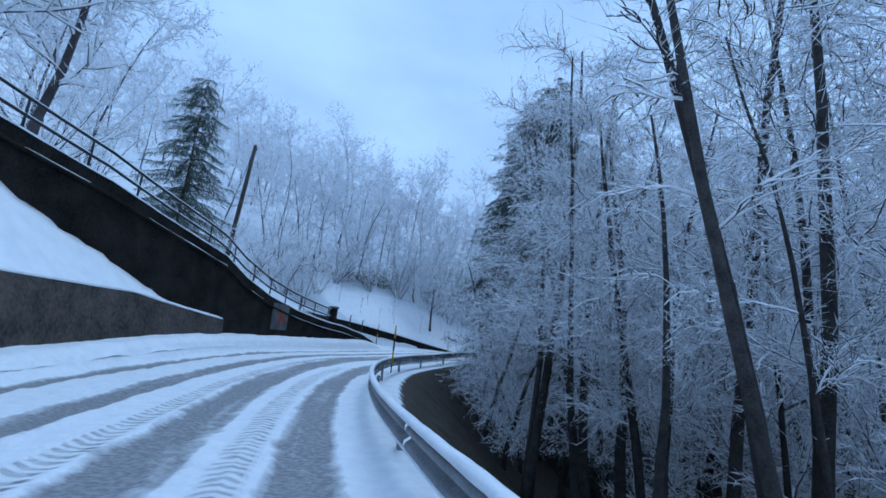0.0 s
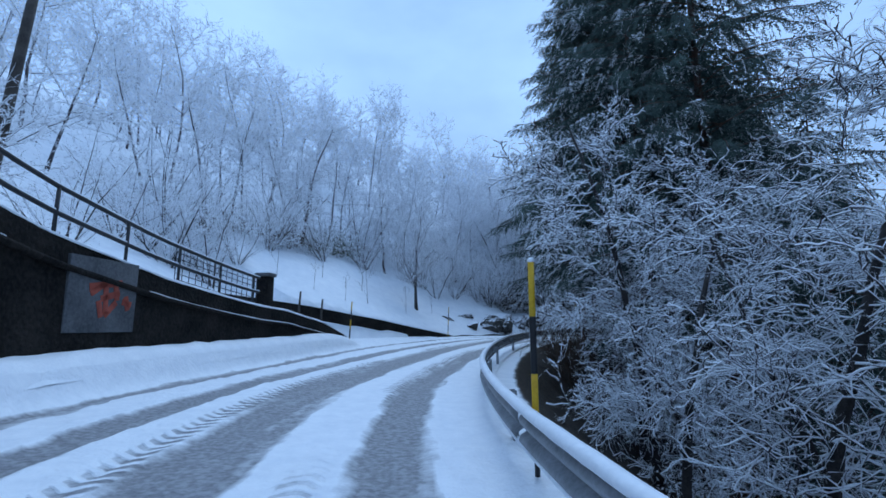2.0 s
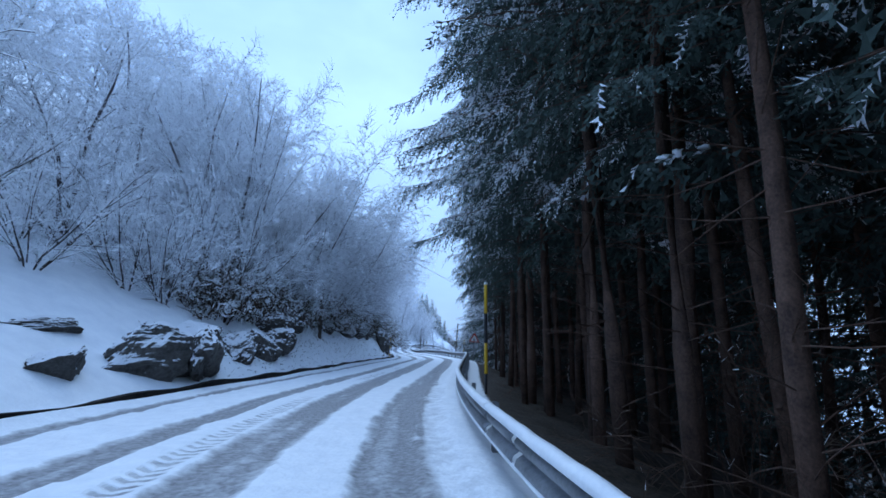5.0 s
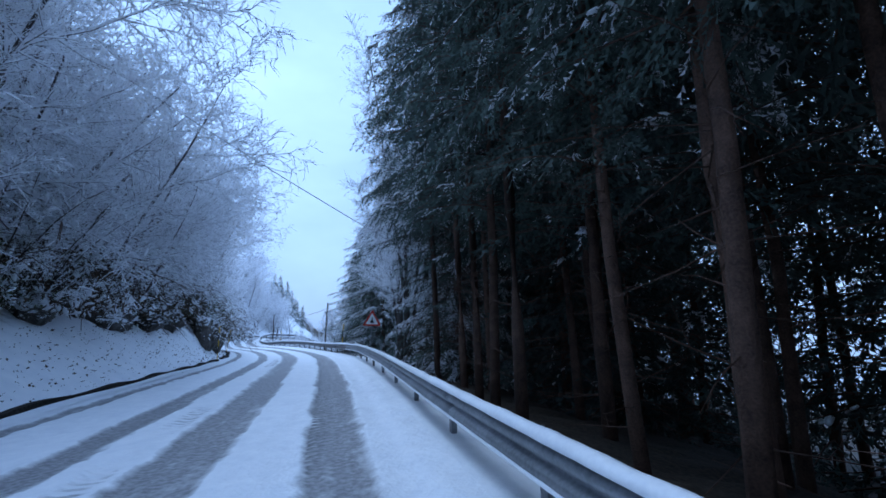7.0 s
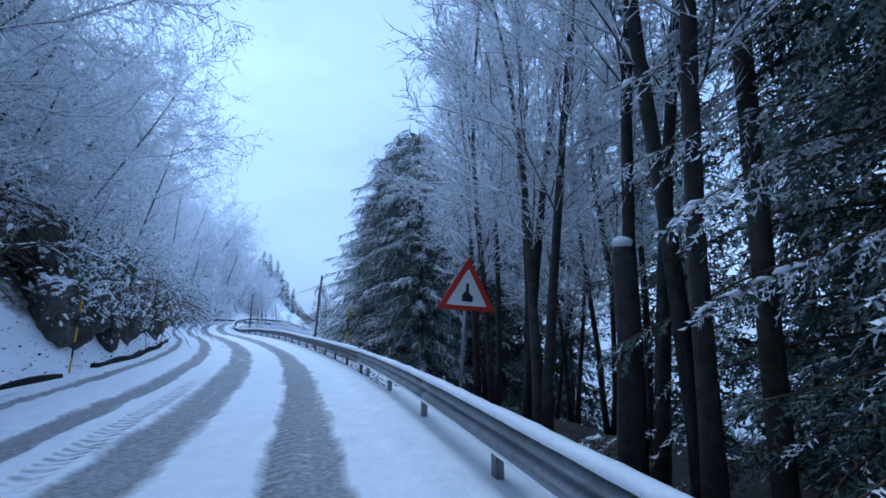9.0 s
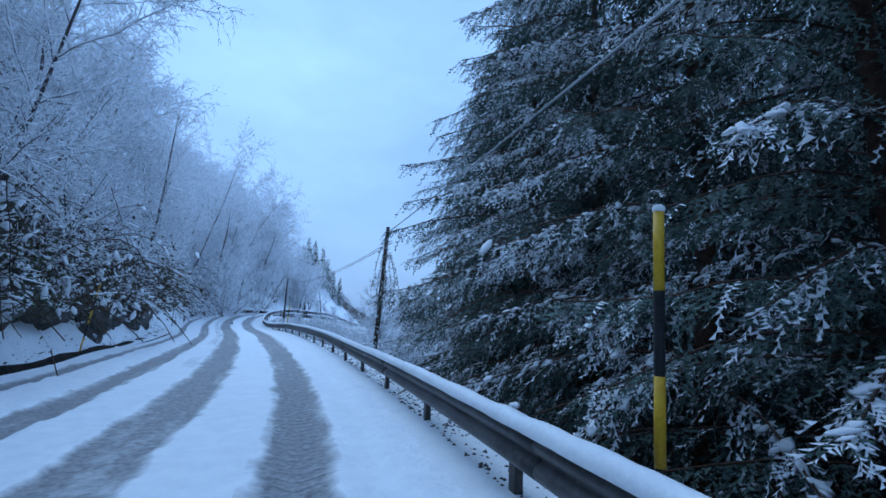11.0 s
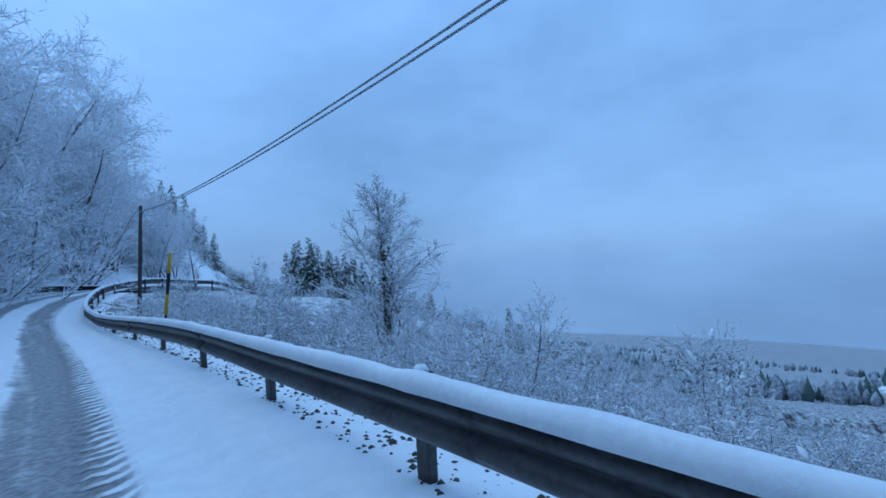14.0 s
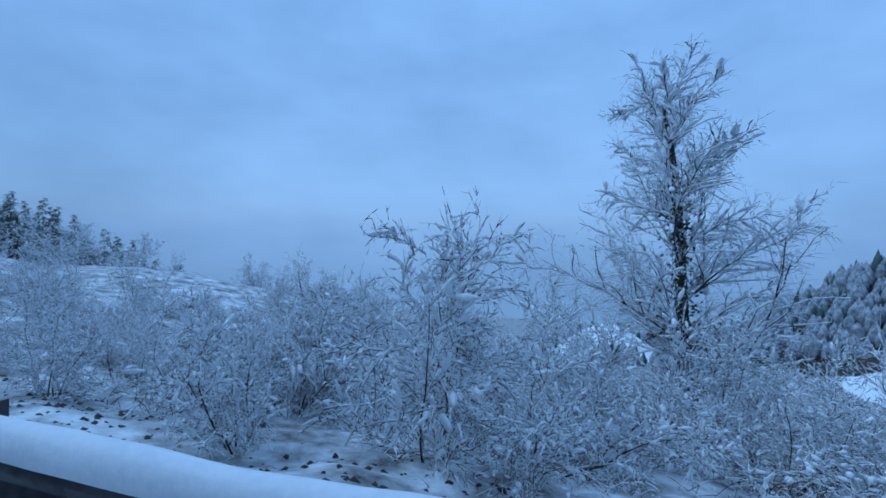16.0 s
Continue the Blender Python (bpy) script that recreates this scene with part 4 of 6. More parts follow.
def wire(name, a, b, sag, r=0.012, label="sagging dark overhead cable"):
    bm = bmesh.new()
    a, b = Vector(a), Vector(b)
    pts_ = [a.lerp(b, t) - Vector((0, 0, sag * 4 * t * (1 - t))) for t in [k / 24 for k in range(25)]]
    bm_tube(bm, pts_, [r] * 25, 5)
    return tagged(part(name, bm, WIRE, None), label, "cable")


HILL_TOP = Vector((14.2, 55.7, 8.8))
HILL_FOOT = land_at(58.6, -6.6)
utility_pole((HILL_TOP.x, HILL_TOP.y, HILL_FOOT.z), HILL_TOP.z - HILL_FOOT.z, 0, 0, 0.09, "dark wooden utility pole among the frosted trees")
wire("cable", P3_TOP + Vector((0.1, -0.08, -0.34)), P4_TOP - Vector((0, 0, 0.1)), 0.5, 0.012)
wire("cable", P3_TOP + Vector((0.12, -0.08, -0.4)), P4_TOP - Vector((0.02, 0, 0.13)), 0.52, 0.012)
WOOD_TOP = Vector((25.4, 52.7, 4.0))
utility_pole(WOOD_TOP - Vector((0, 0, 6.0)), 6.1, 0, 0, 0.09, "dark wooden utility pole hidden among spruces")
wire("cable", HILL_TOP, WOOD_TOP, 0.15, 0.014)
wire("cable", WOOD_TOP, P3_TOP - Vector((0, 0, 0.12)), 0.12, 0.014)


def warning_sign(at, turn, size):
    g = empty("warning_sign", at, turn)
    tagged(g, "red-bordered triangular road narrows warning sign on a post", "road sign")

    def tri(sz, y, thick, mat, name, label=""):
        bm = bmesh.new()
        corner = [(0, sz * 0.62), (-sz * 0.5, -sz * 0.25), (sz * 0.5, -sz * 0.25)]
        pts_ = []
        for k in range(3):
            c, p_, n_ = Vector(corner[k]), Vector(corner[k - 1]), Vector(corner[(k + 1) % 3])
            for t in (0.07, 0.02):
                pts_.append(c.lerp(p_, t))
            pts_.append(c.lerp(n_, 0.07))
        front = [bm.verts.new((x, y, z)) for x, z in pts_]
        f = bm.faces.new(front)
        r = bmesh.ops.extrude_face_region(bm, geom=[f])
        bmesh.ops.translate(bm, verts=[e for e in r["geom"] if isinstance(e, bmesh.types.BMVert)], vec=(0, thick, 0))
        bmesh.ops.recalc_face_normals(bm, faces=bm.faces)
        return part(name, bm, mat, g, label, flat=True)

    tri(size, 0.0, 0.02, SIGN_RED, "border")
    face = tri(size * 0.70, -0.004, 0.01, SIGN_WHITE, "face")
    bm = bmesh.new()
    outline = [(-0.09, -0.1), (-0.09, 0.0), (-0.03, 0.07), (-0.03, 0.2), (-0.0, 0.2), (0.02, 0.16), (0.02, 0.05), (0.09, -0.02), (0.09, -0.1)]
    f = bm.faces.new([bm.verts.new((x * size, -0.008, (z - 0.01) * size)) for x, z in outline])
    r = bmesh.ops.extrude_face_region(bm, geom=[f])
    bmesh.ops.translate(bm, verts=[e for e in r["geom"] if isinstance(e, bmesh.types.BMVert)], vec=(0, 0.006, 0))
    bmesh.ops.recalc_face_normals(bm, faces=bm.faces)
    part("symbol", bm, BLACK, face, "black pictogram", flat=True)
    bm = bmesh.new()
    bm_tube(bm, [(0, 0.05, -2.4), (0, 0.05, size * 0.5)], [0.024, 0.024], 8)
    part("post", bm, STEEL, g)
    return g


warning_sign(place(66.6, 1.95, 1.5), heading(66.6), 0.74).rotation_euler[1] = 0.06

# small round sign seen from behind the crag
round_sign = empty("round_sign", place(111.3, -4.75, 3.45), heading(104))
tagged(round_sign, "small round red road sign on a grey post by the rocks", "road sign")
bm = bmesh.new()
bmesh.ops.create_cone(bm, segments=28, radius1=0.3, radius2=0.3, depth=0.015, cap_ends=True)
bmesh.ops.rotate(bm, matrix=Matrix.Rotation(radians(90), 3, "X"), verts=bm.verts)
disc = part("disc", bm, SIGN_RED, round_sign)
bm = bmesh.new()
bm_box(bm, 0, -0.012, 0, 0.42, 0.006, 0.09, 0.003)
part("bar", bm, SIGN_WHITE, disc)
bm = bmesh.new()
bm_tube(bm, [(0, 0.04, -3.7), (0, 0.04, 0.28)], [0.026, 0.026], 8)
part("post", bm, STEEL, round_sign)

# ---------------------------------------------------------------- trees


def limb_mesh(name, segs, parent, label="", sides=3, snow=0.03, share=0.8, bark=None, seed=0, top_mat=None):
    """Twigs as thin prisms, with snow on the upper faces of those that lie flat enough.
    segs: rows of x0 y0 z0 x1 y1 z1 r0 r1."""
    a = np.asarray(segs, float)
    p0, p1, r0, r1 = a[:, :3], a[:, 3:6], a[:, 6], a[:, 7]
    d = p1 - p0
    d /= np.maximum(np.linalg.norm(d, axis=1, keepdims=True), 1e-6)
    ref = np.where(np.abs(d[:, 2:]) > 0.97, np.array([[1.0, 0, 0]]), np.array([[0, 0, 1.0]]))
    w = np.cross(d, ref)
    w /= np.linalg.norm(w, axis=1, keepdims=True)
    up = np.cross(w, d)
    rs = np.random.RandomState(seed)
    flat = np.clip((0.93 - np.abs(d[:, 2])) * 3.0, 0, 1)
    lies = (rs.rand(len(a)) < share) & (flat > 0.05)
    thick = snow * flat * lies * (0.6 + 0.8 * rs.rand(len(a)))
    verts = []
    if sides == 3:
        ang = np.radians([90, 210, 330])
    else:
        ang = np.radians([90, 180, 270, 360])
    for p, r in ((p0, r0), (p1, r1)):
        for k, an in enumerate(ang):
            rr = r[:, None] * (math.cos(an) * w + math.sin(an) * up)
            if k == 0:
                rr = rr + thick[:, None] * up * np.minimum(1.0, (r / np.maximum(r0, 1e-5)))[:, None]
            elif sides == 4 and k != 2 or sides == 3:
                rr = rr + (np.sign(math.cos(an)) * thick * 0.35)[:, None] * w
            verts.append(p + rr)
    n = len(a)
    if sides == 2:
        lies = rs.rand(n) < share
        roll = rs.normal(0, 0.5, n)[:, None]
        up2 = up * np.cos(roll) + w * np.sin(roll)
        tall = np.where(lies, np.minimum(snow, 0.006 + 2.0 * r0) * (0.7 + 0.6 * rs.rand(n)), 0)
        v = np.stack([p0 - up2 * r0[:, None], p0 + up2 * (r0 * 0.3)[:, None], p0 + up2 * (r0 + tall)[:, None], p1 - up2 * r1[:, None], p1 + up2 * (r1 * 0.3)[:, None], p1 + up2 * (r1 + tall * 0.8)[:, None]], 1).reshape(-1, 3)
        base = np.arange(n) * 6
        faces = np.concatenate([np.stack([base, base + 1, base + 4, base + 3], -1), np.stack([base + 1, base + 2, base + 5, base + 4], -1)])
        return mesh_object(name, v, faces, [bark or TWIG_BARK, top_mat or TWIG_SNOW], parent, label, np.concatenate([np.zeros(n, int), lies.astype(int)]))
    v = np.stack(verts, 1).reshape(-1, 3)
    base = np.arange(n) * (2 * sides)
    faces, slots = [], []
    for k in range(sides):
        k2 = (k + 1) % sides
        faces.append(np.stack([base + k, base + k2, base + sides + k2, base + sides + k], -1))
        top = (k == 0 or k == sides - 1)
        slots.append(np.where(lies, 1, 0) if top else np.zeros(n, int))
    return mesh_object(name, v, np.concatenate(faces), [bark or TWIG_BARK, top_mat or TWIG_SNOW], parent, label, np.concatenate(slots))


def blade_mesh(name, rows_, mat, parent, label="", seed=0, lying=0.0, slots=None, spike=False):
    """Thin tapering sprays. rows_: x0 y0 z0 x1 y1 z1 w0 w1."""
    a = np.asarray(rows_, float)
    rs = np.random.RandomState(seed)
    p0, p1 = a[:, :3], a[:, 3:6]
    d = p1 - p0
    d /= np.maximum(np.linalg.norm(d, axis=1, keepdims=True), 1e-6)
    any_ = rs.normal(0, 1, (len(a), 3)) * (1 - lying)
    any_[:, 2] += lying
    w = np.cross(d, any_)
    w /= np.maximum(np.linalg.norm(w, axis=1, keepdims=True), 1e-6)
    if spike:
        v = np.stack([p0 - w * a[:, 6:7], p0 + w * a[:, 6:7], p1], 1).reshape(-1, 3)
        return mesh_object(name, v, np.arange(len(a) * 3).reshape(-1, 3), mat if isinstance(mat, list) else [mat], parent, label, slots)
    mid = p0 * 0.6 + p1 * 0.4
    v = np.stack([p0, mid + w * a[:, 6:7], p1, mid - w * a[:, 6:7]], 1).reshape(-1, 3)
    f = np.arange(len(a) * 4).reshape(-1, 4)
    return mesh_object(name, v, f, mat if isinstance(mat, list) else [mat], parent, label, slots)


def lump_mesh(name, rows_, mat, parent, label=""):
    """Soft lumps of snow. rows_: centre, direction, half length, half width, half height."""
    a = np.asarray(rows_, float)
    c_, d_ = a[:, :3], a[:, 3:6]
    d_ = d_ / np.maximum(np.linalg.norm(d_, axis=1, keepdims=True), 1e-6)
    w_ = np.cross(d_, np.array([[0, 0, 1.0]]))
    w_ /= np.maximum(np.linalg.norm(w_, axis=1, keepdims=True), 1e-6)
    u_ = np.cross(w_, d_)
    L_, W_, H_ = a[:, 6:7], a[:, 7:8], a[:, 8:9]
    axes = np.array([(1, 0, 0), (0, 1, 0), (-1, 0, 0), (0, -1, 0), (0, 0, 1.0), (0, 0, -0.4)])
    cols = [axes[k] for k in range(6)]
    tri = []
    for i_ in range(4):
        j_ = (i_ + 1) % 4
        for tip, flip in ((4, False), (5, True)):
            mids = []
            for p_, q_ in ((i_, j_), (j_, tip), (tip, i_)):
                m_ = axes[p_] + axes[q_]
                m_ = m_ / np.linalg.norm(m_) * (0.98 if tip == 4 else 0.8)
                hit = [k for k, c in enumerate(cols) if np.allclose(c, m_, atol=0.2)]
                if not hit:
                    cols.append(m_)
                    hit = [len(cols) - 1]
                mids.append(hit[0])
            for f_ in ((i_, mids[0], mids[2]), (j_, mids[1], mids[0]), (tip, mids[2], mids[1]), tuple(mids)):
                tri.append(f_[::-1] if flip else f_)
    rs = np.random.RandomState(len(a))
    n_ = len(cols)
    unit = np.array(cols)[None] * (0.75 + 0.5 * rs.rand(len(a), n_, 1))
    v = (c_[:, None] + unit[..., :1] * (d_ * L_)[:, None] + unit[..., 1:2] * (w_ * W_)[:, None] + unit[..., 2:] * (u_ * H_)[:, None]).reshape(-1, 3)
    f = (np.arange(len(a))[:, None, None] * n_ + np.array(tri)[None]).reshape(-1, 3)
    return mesh_object(name, v, f, [mat], parent, label)


def vec_rot(d, angle, azimuth, rs):
    """d turned by angle towards a random side."""
    d = d / np.linalg.norm(d)
    ref = np.array([0, 0, 1.0]) if abs(d[2]) < 0.95 else np.array([1.0, 0, 0])
    u_ = np.cross(d, ref)
    u_ /= np.linalg.norm(u_)
    v_ = np.cross(d, u_)
    side = math.cos(azimuth) * u_ + math.sin(azimuth) * v_
    return math.cos(angle) * d + math.sin(angle) * side


def grow(rs, plan, p, d, length, r, depth, out, lift, taper=0.55):
    """plan[depth]: pieces, wander, children a piece, child length, angle, first bearing piece."""
    pieces, wander, kids, ratio, angle, first = plan[depth]
    step = length / pieces
    az = rs.rand() * 6.28
    for i in range(pieces):
        d = d + rs.normal(0, wander, 3) + np.array([0, 0, lift[depth]])
        d = d / np.linalg.norm(d)
        q_ = p + d * step
        ra = r * (1 - 0.8 * i / pieces)
        rb = r * (1 - 0.8 * (i + 1) / pieces)
        out.setdefault(depth, []).append((*p, *q_, ra, rb))
        p = q_
        if depth + 1 < len(plan) and i >= first:
            n_ = int(kids + rs.rand())
            for _ in range(n_):
                az += 2.4 + rs.normal(0, 0.4)
                cd = vec_rot(d, angle * (0.75 + 0.5 * rs.rand()), az, rs)
                grow(rs, plan, p - d * step * rs.rand() * 0.6, cd, length * ratio * (1.1 - taper * i / pieces) * (0.7 + 0.6 * rs.rand()), max(rb * 0.62, 0.004), depth + 1, out, lift, taper)


def twig_rows(rs, segs, per_m, length, w, droop=0.1, up=0.1, pieces=3, subs=3, angle=0.9):
    """Curved fine twigs along the branches, each with side twiglets, as rows of x0 y0 z0 x1 y1 z1 w0 w1."""
    a = np.asarray(segs, float)
    d0 = a[:, 3:6] - a[:, :3]
    ln = np.linalg.norm(d0, axis=1)
    n = int(ln.sum() * per_m)
    k = rs.choice(len(a), n, True, ln / ln.sum())
    p = a[k, :3] + d0[k] * rs.rand(n, 1)
    d0 = d0[k] / np.maximum(ln[k], 1e-6)[:, None]
    side = np.cross(d0, rs.normal(0, 1, (n, 3)))
    side /= np.maximum(np.linalg.norm(side, axis=1, keepdims=True), 1e-6)
    an = (angle * (0.6 + 0.7 * rs.rand(n)))[:, None]
    d = np.cos(an) * d0 + np.sin(an) * side
    d[:, 2] += up
    L = (length * (0.4 + 0.9 * rs.rand(n)))[:, None]
    rows_ = []
    for i in range(pieces):
        d = d / np.linalg.norm(d, axis=1, keepdims=True)
        q = p + d * L / pieces
        wi = np.full((n, 1), w * (1.15 - 0.55 * i / pieces))
        rows_.append(np.hstack([p, p + d * L / pieces * 1.25, wi, wi * 0.5]))
        if i < subs:
            e = d + rs.normal(0, 0.55, (n, 3))
            e /= np.linalg.norm(e, axis=1, keepdims=True)
            o = p + d * L / pieces * rs.rand(n, 1)
            rows_.append(np.hstack([o, o + e * L * (0.22 + 0.25 * rs.rand(n, 1)), wi * 0.75, wi * 0.3]))
        p = q
        d = d + rs.normal(0, 0.2, (n, 3)) + np.array([0, 0, -droop])
    return np.concatenate(rows_)


def tree_thing(name, label, category, seed, height, stems, plan, lift, trunk_r, spread=0.15, sides=3, snow=0.03, share=0.8, thin=1.0, group="", bark=None, lumps=0, spray=None, taper=0.55, white=0.82):
    """A leafless tree: an Empty with a trunk, a crown of branches and fine frosted twigs.
    spray: twigs a metre of branch, their length, half width, droop, rise."""
    rs = np.random.RandomState(seed)
    out = {}
    for k in range(stems):
        az = 6.28 * k / stems + rs.rand()
        tilt = spread * (0.5 + rs.rand()) if stems > 1 else spread * rs.rand()
        d = np.array([math.cos(az) * tilt, math.sin(az) * tilt, 1.0])
        off = np.array([math.cos(az), math.sin(az), 0]) * trunk_r * (1.2 if stems > 1 else 0)
        grow(rs, plan, off + np.array([0, 0, -0.3]), d / np.linalg.norm(d), height * (0.8 + 0.3 * rs.rand()) + 0.3, trunk_r * (0.7 + 0.5 * rs.rand()), 0, out, lift, taper)
    g = empty(name)
    tagged(g, label, category, group)
    pieces = plan[0][0]
    if stems > 2:
        rows_ = np.array(out[0])
        limb_mesh("stemwork", rows_, g, "cluster of thin stems", 3, 0.0, 0.0, bark or BARK, seed)["kind"] = "stuff"
    for k in range(0, len(out[0]) if stems < 3 else 0, pieces):
        run = out[0][k:k + pieces]
        trunk = bmesh.new()
        bm_tube(trunk, [run[0][:3]] + [r_[3:6] for r_ in run], [run[0][6] * 1.25] + [r_[7] for r_ in run], 7 if trunk_r > 0.04 else 5)
        part("trunk", trunk, bark or BARK, g)
    rest = np.array([row for k in sorted(out) if k > 0 for row in out[k]])
    if spray:
        per_m, le, w, droop, up = spray
        rows_ = twig_rows(rs, rest, per_m, le, w, droop, up)
        bare = (rs.rand(len(rows_)) > white).astype(int)
        rows_[bare == 1, 6:] *= 0.45
        blade_mesh("twig_spray", rows_, [TWIG_SNOW, bark or TWIG_BARK], g, "fine frosted twigs", seed, 0.0, bare, True)["kind"] = "stuff"
    rest[:, 6:] = np.clip(rest[:, 6:] * thin, 0.003, 0.02)
    if lumps:
        pick = rest[rs.choice(len(rest), min(lumps, len(rest)), False)]
        rl = rs.rand(len(pick), 1)
        mid_ = pick[:, :3] + (pick[:, 3:6] - pick[:, :3]) * rl
        mid_[:, 2] += 0.008
        size_ = 0.014 + 0.03 * rl ** 2
        lump_mesh("snow_load", np.hstack([mid_, pick[:, 3:6] - pick[:, :3], size_ * 2.6, size_, size_ * 0.8]), TWIG_SNOW, g, "clumps of snow")["kind"] = "stuff"
    limb_mesh("crown", rest, g, "snow-laden bare twigs" if share > 0.3 else "bare brown twigs", sides, snow, share, bark, seed)
    return g


def put(ob, at, turn, size=1.0, lean=0.0, stretch=1.0, lean_turn=0.0):
    m = Matrix.Translation(Vector(at)) @ Matrix.Rotation(lean_turn, 4, "Z") @ Matrix.Rotation(lean, 4, "X") @ Matrix.Rotation(turn, 4, "Z") @ Matrix.Diagonal((size, size, size * stretch, 1))
    return m


def scatter(kinds, places, rs, low=0.8, high=1.25, lean=0.06, lean_to=None):
    """The first use of each kind stands itself; the rest are copies."""
    used = set()
    for k, at in enumerate(places):
        kind = kinds[int(rs.rand() * len(kinds))]
        ln = abs(rs.normal(0, lean))
        m = put(kind, at, rs.rand() * 6.28, low + (high - low) * rs.rand(), ln, 0.9 + 0.25 * rs.rand(), rs.rand() * 6.28 if lean_to is None else lean_to)
        if kind.name not in used:
            used.add(kind.name)
            kind.matrix_basis = m
        else:
            copy_thing(kind, m)
    for kind in kinds:
        if kind.name not in used:
            kind.matrix_basis = put(kind, places[0] + Vector((1.5, 1.5, 0)), 0, 1.0)


rnd = np.random.RandomState(21)
HILL_PLAN = [(7, 0.09, 2.3, 0.4, 0.85, 1), (6, 0.16, 2.0, 0.46, 0.75, 0), (3, 0.18, 0, 0, 0, 0)]
HILL_LIFT = (0.02, 0.06, 0.02, -0.02)
hill_kinds = [tree_thing("frosted_tree", "bare frosted hillside tree white with fresh snow", "tree", 100 + k, 7.0, 1 + k % 2, HILL_PLAN, HILL_LIFT, 0.085, 0.22, 2, 0.034, 0.97, 0.9, "hillside wood", TWIG_BARK, 0, (8.5, 0.44, 0.0135, 0.12, 0.12), 0.55, 0.88) for k in range(6)]


def free_spots(rs, n, s_range, l_range, gap, dz=0.0, keep=lambda s, l: True):
    out, tries = [], 0
    while len(out) < n and tries < n * 60:
        tries += 1
        s = s_range[0] + (s_range[1] - s_range[0]) * rs.rand()
        l = l_range[0] + (l_range[1] - l_range[0]) * rs.rand()
        if not keep(s, l):
            continue
        p = land_at(s, l, dz)
        if all((p - o).length > gap for o in out):
            out.append(p)
    return out


hill = free_spots(rnd, 80, (-2, 40), (-34, -12.2), 1.9, keep=lambda s, l: l < wall_lateral(s) - 4.5 and (s < 22 or l < -13.0))
hill += free_spots(rnd, 22, (40, 47), (-34, -9.0), 2.0)
hill += free_spots(rnd, 68, (47, 76), (-26, -7.6), 1.8)
hill += free_spots(rnd, 48, (76, 112), (-24, -6.4), 1.9)
hill += free_spots(rnd, 40, (112, 150), (-22, -7.0), 1.7)
hill += free_spots(rnd, 16, (100, 116), (-12, -6.6), 1.5)
FAR_PLAN = [(6, 0.1, 2.4, 0.42, 0.85, 1), (4, 0.16, 1.9, 0.48, 0.75, 0), (2, 0.2, 0, 0, 0, 0)]
far_kinds = [tree_thing("distant_frosted_tree", "bare frosted tree high on the wooded hillside", "tree", 150 + k, 7.0, 1, FAR_PLAN, HILL_LIFT, 0.06, 0.15, 2, 0.03, 0.95, 1.0, "hillside wood", TWIG_BARK, 0, (7, 0.5, 0.019, 0.12, 0.15), 0.55, 0.88) for k in range(4)]


def road_offset(p):
    return float(np.min(np.hypot(SX[::8] - p.x, SY[::8] - p.y)))


scatter(hill_kinds, [p for p in hill if road_offset(p) < 15], rnd, 0.8, 1.2, 0.1)
scatter(far_kinds, [p for p in hill if road_offset(p) >= 15], rnd, 0.85, 1.25, 0.1)
for k in range(30):
    s_ = 90 + 0.95 * k
    copy_thing(hill_kinds[k % 6], put(None, land_at(s_, -6.8 - 4.5 * rnd.rand()), k * 2.1, 0.85 + 0.3 * rnd.rand(), 0.05, 1.0, heading(s_) + 1.57))
for k in range(7):
    s_ = 1.0 + 1.8 * k
    copy_thing(hill_kinds[k % 6], put(None, land_at(s_, float(wall_lateral(s_)) - 2.0 - rnd.rand()), k * 1.7, 1.2 + 0.3 * rnd.rand(), 0.12, 1.0, heading(s_) + 1.57))
for k in range(22):
    s_ = 54 + 1.2 * k + rnd.rand()
    copy_thing(hill_kinds[k % 6], put(None, land_at(s_, -7.2 - 0.8 * rnd.rand()), k * 2.1, 0.9 + 0.25 * rnd.rand(), 0.22 + 0.15 * rnd.rand(), 1.0, heading(s_) + 1.57))

# overhanging shrubs and coppice on the bank
SHRUB_PLAN = [(6, 0.12, 1.4, 0.42, 0.65, 0), (4, 0.16, 0, 0, 0, 0)]
SHRUB_LIFT = (-0.02, 0.0, -0.03, -0.05)
shrub_kinds = [tree_thing("frosted_shrub", "many-stemmed frosted shrub arching under snow", "shrub", 200 + k, 2.9, 7, SHRUB_PLAN, SHRUB_LIFT, 0.026, 0.55, 2, 0.02, 0.9, 0.8, "roadside shrubs", None, 60, (12, 0.34, 0.011, 0.15, 0.1), 0.55, 0.85) for k in range(4)]
shrubs = free_spots(rnd, 40, (46, 76), (-9.6, -7.2), 1.2)
shrubs += free_spots(rnd, 28, (76, 112), (-7.4, -5.7), 1.2)
shrubs += free_spots(rnd, 16, (27, 44), (-15, -11.5), 1.4)
shrubs += free_spots(rnd, 14, (14, 30), (-13, -9.5), 1.4)
shrubs += free_spots(rnd, 22, (42, 54), (-13, -7.6), 1.3)
scatter(shrub_kinds, shrubs, rnd, 0.7, 1.25, 0.15)

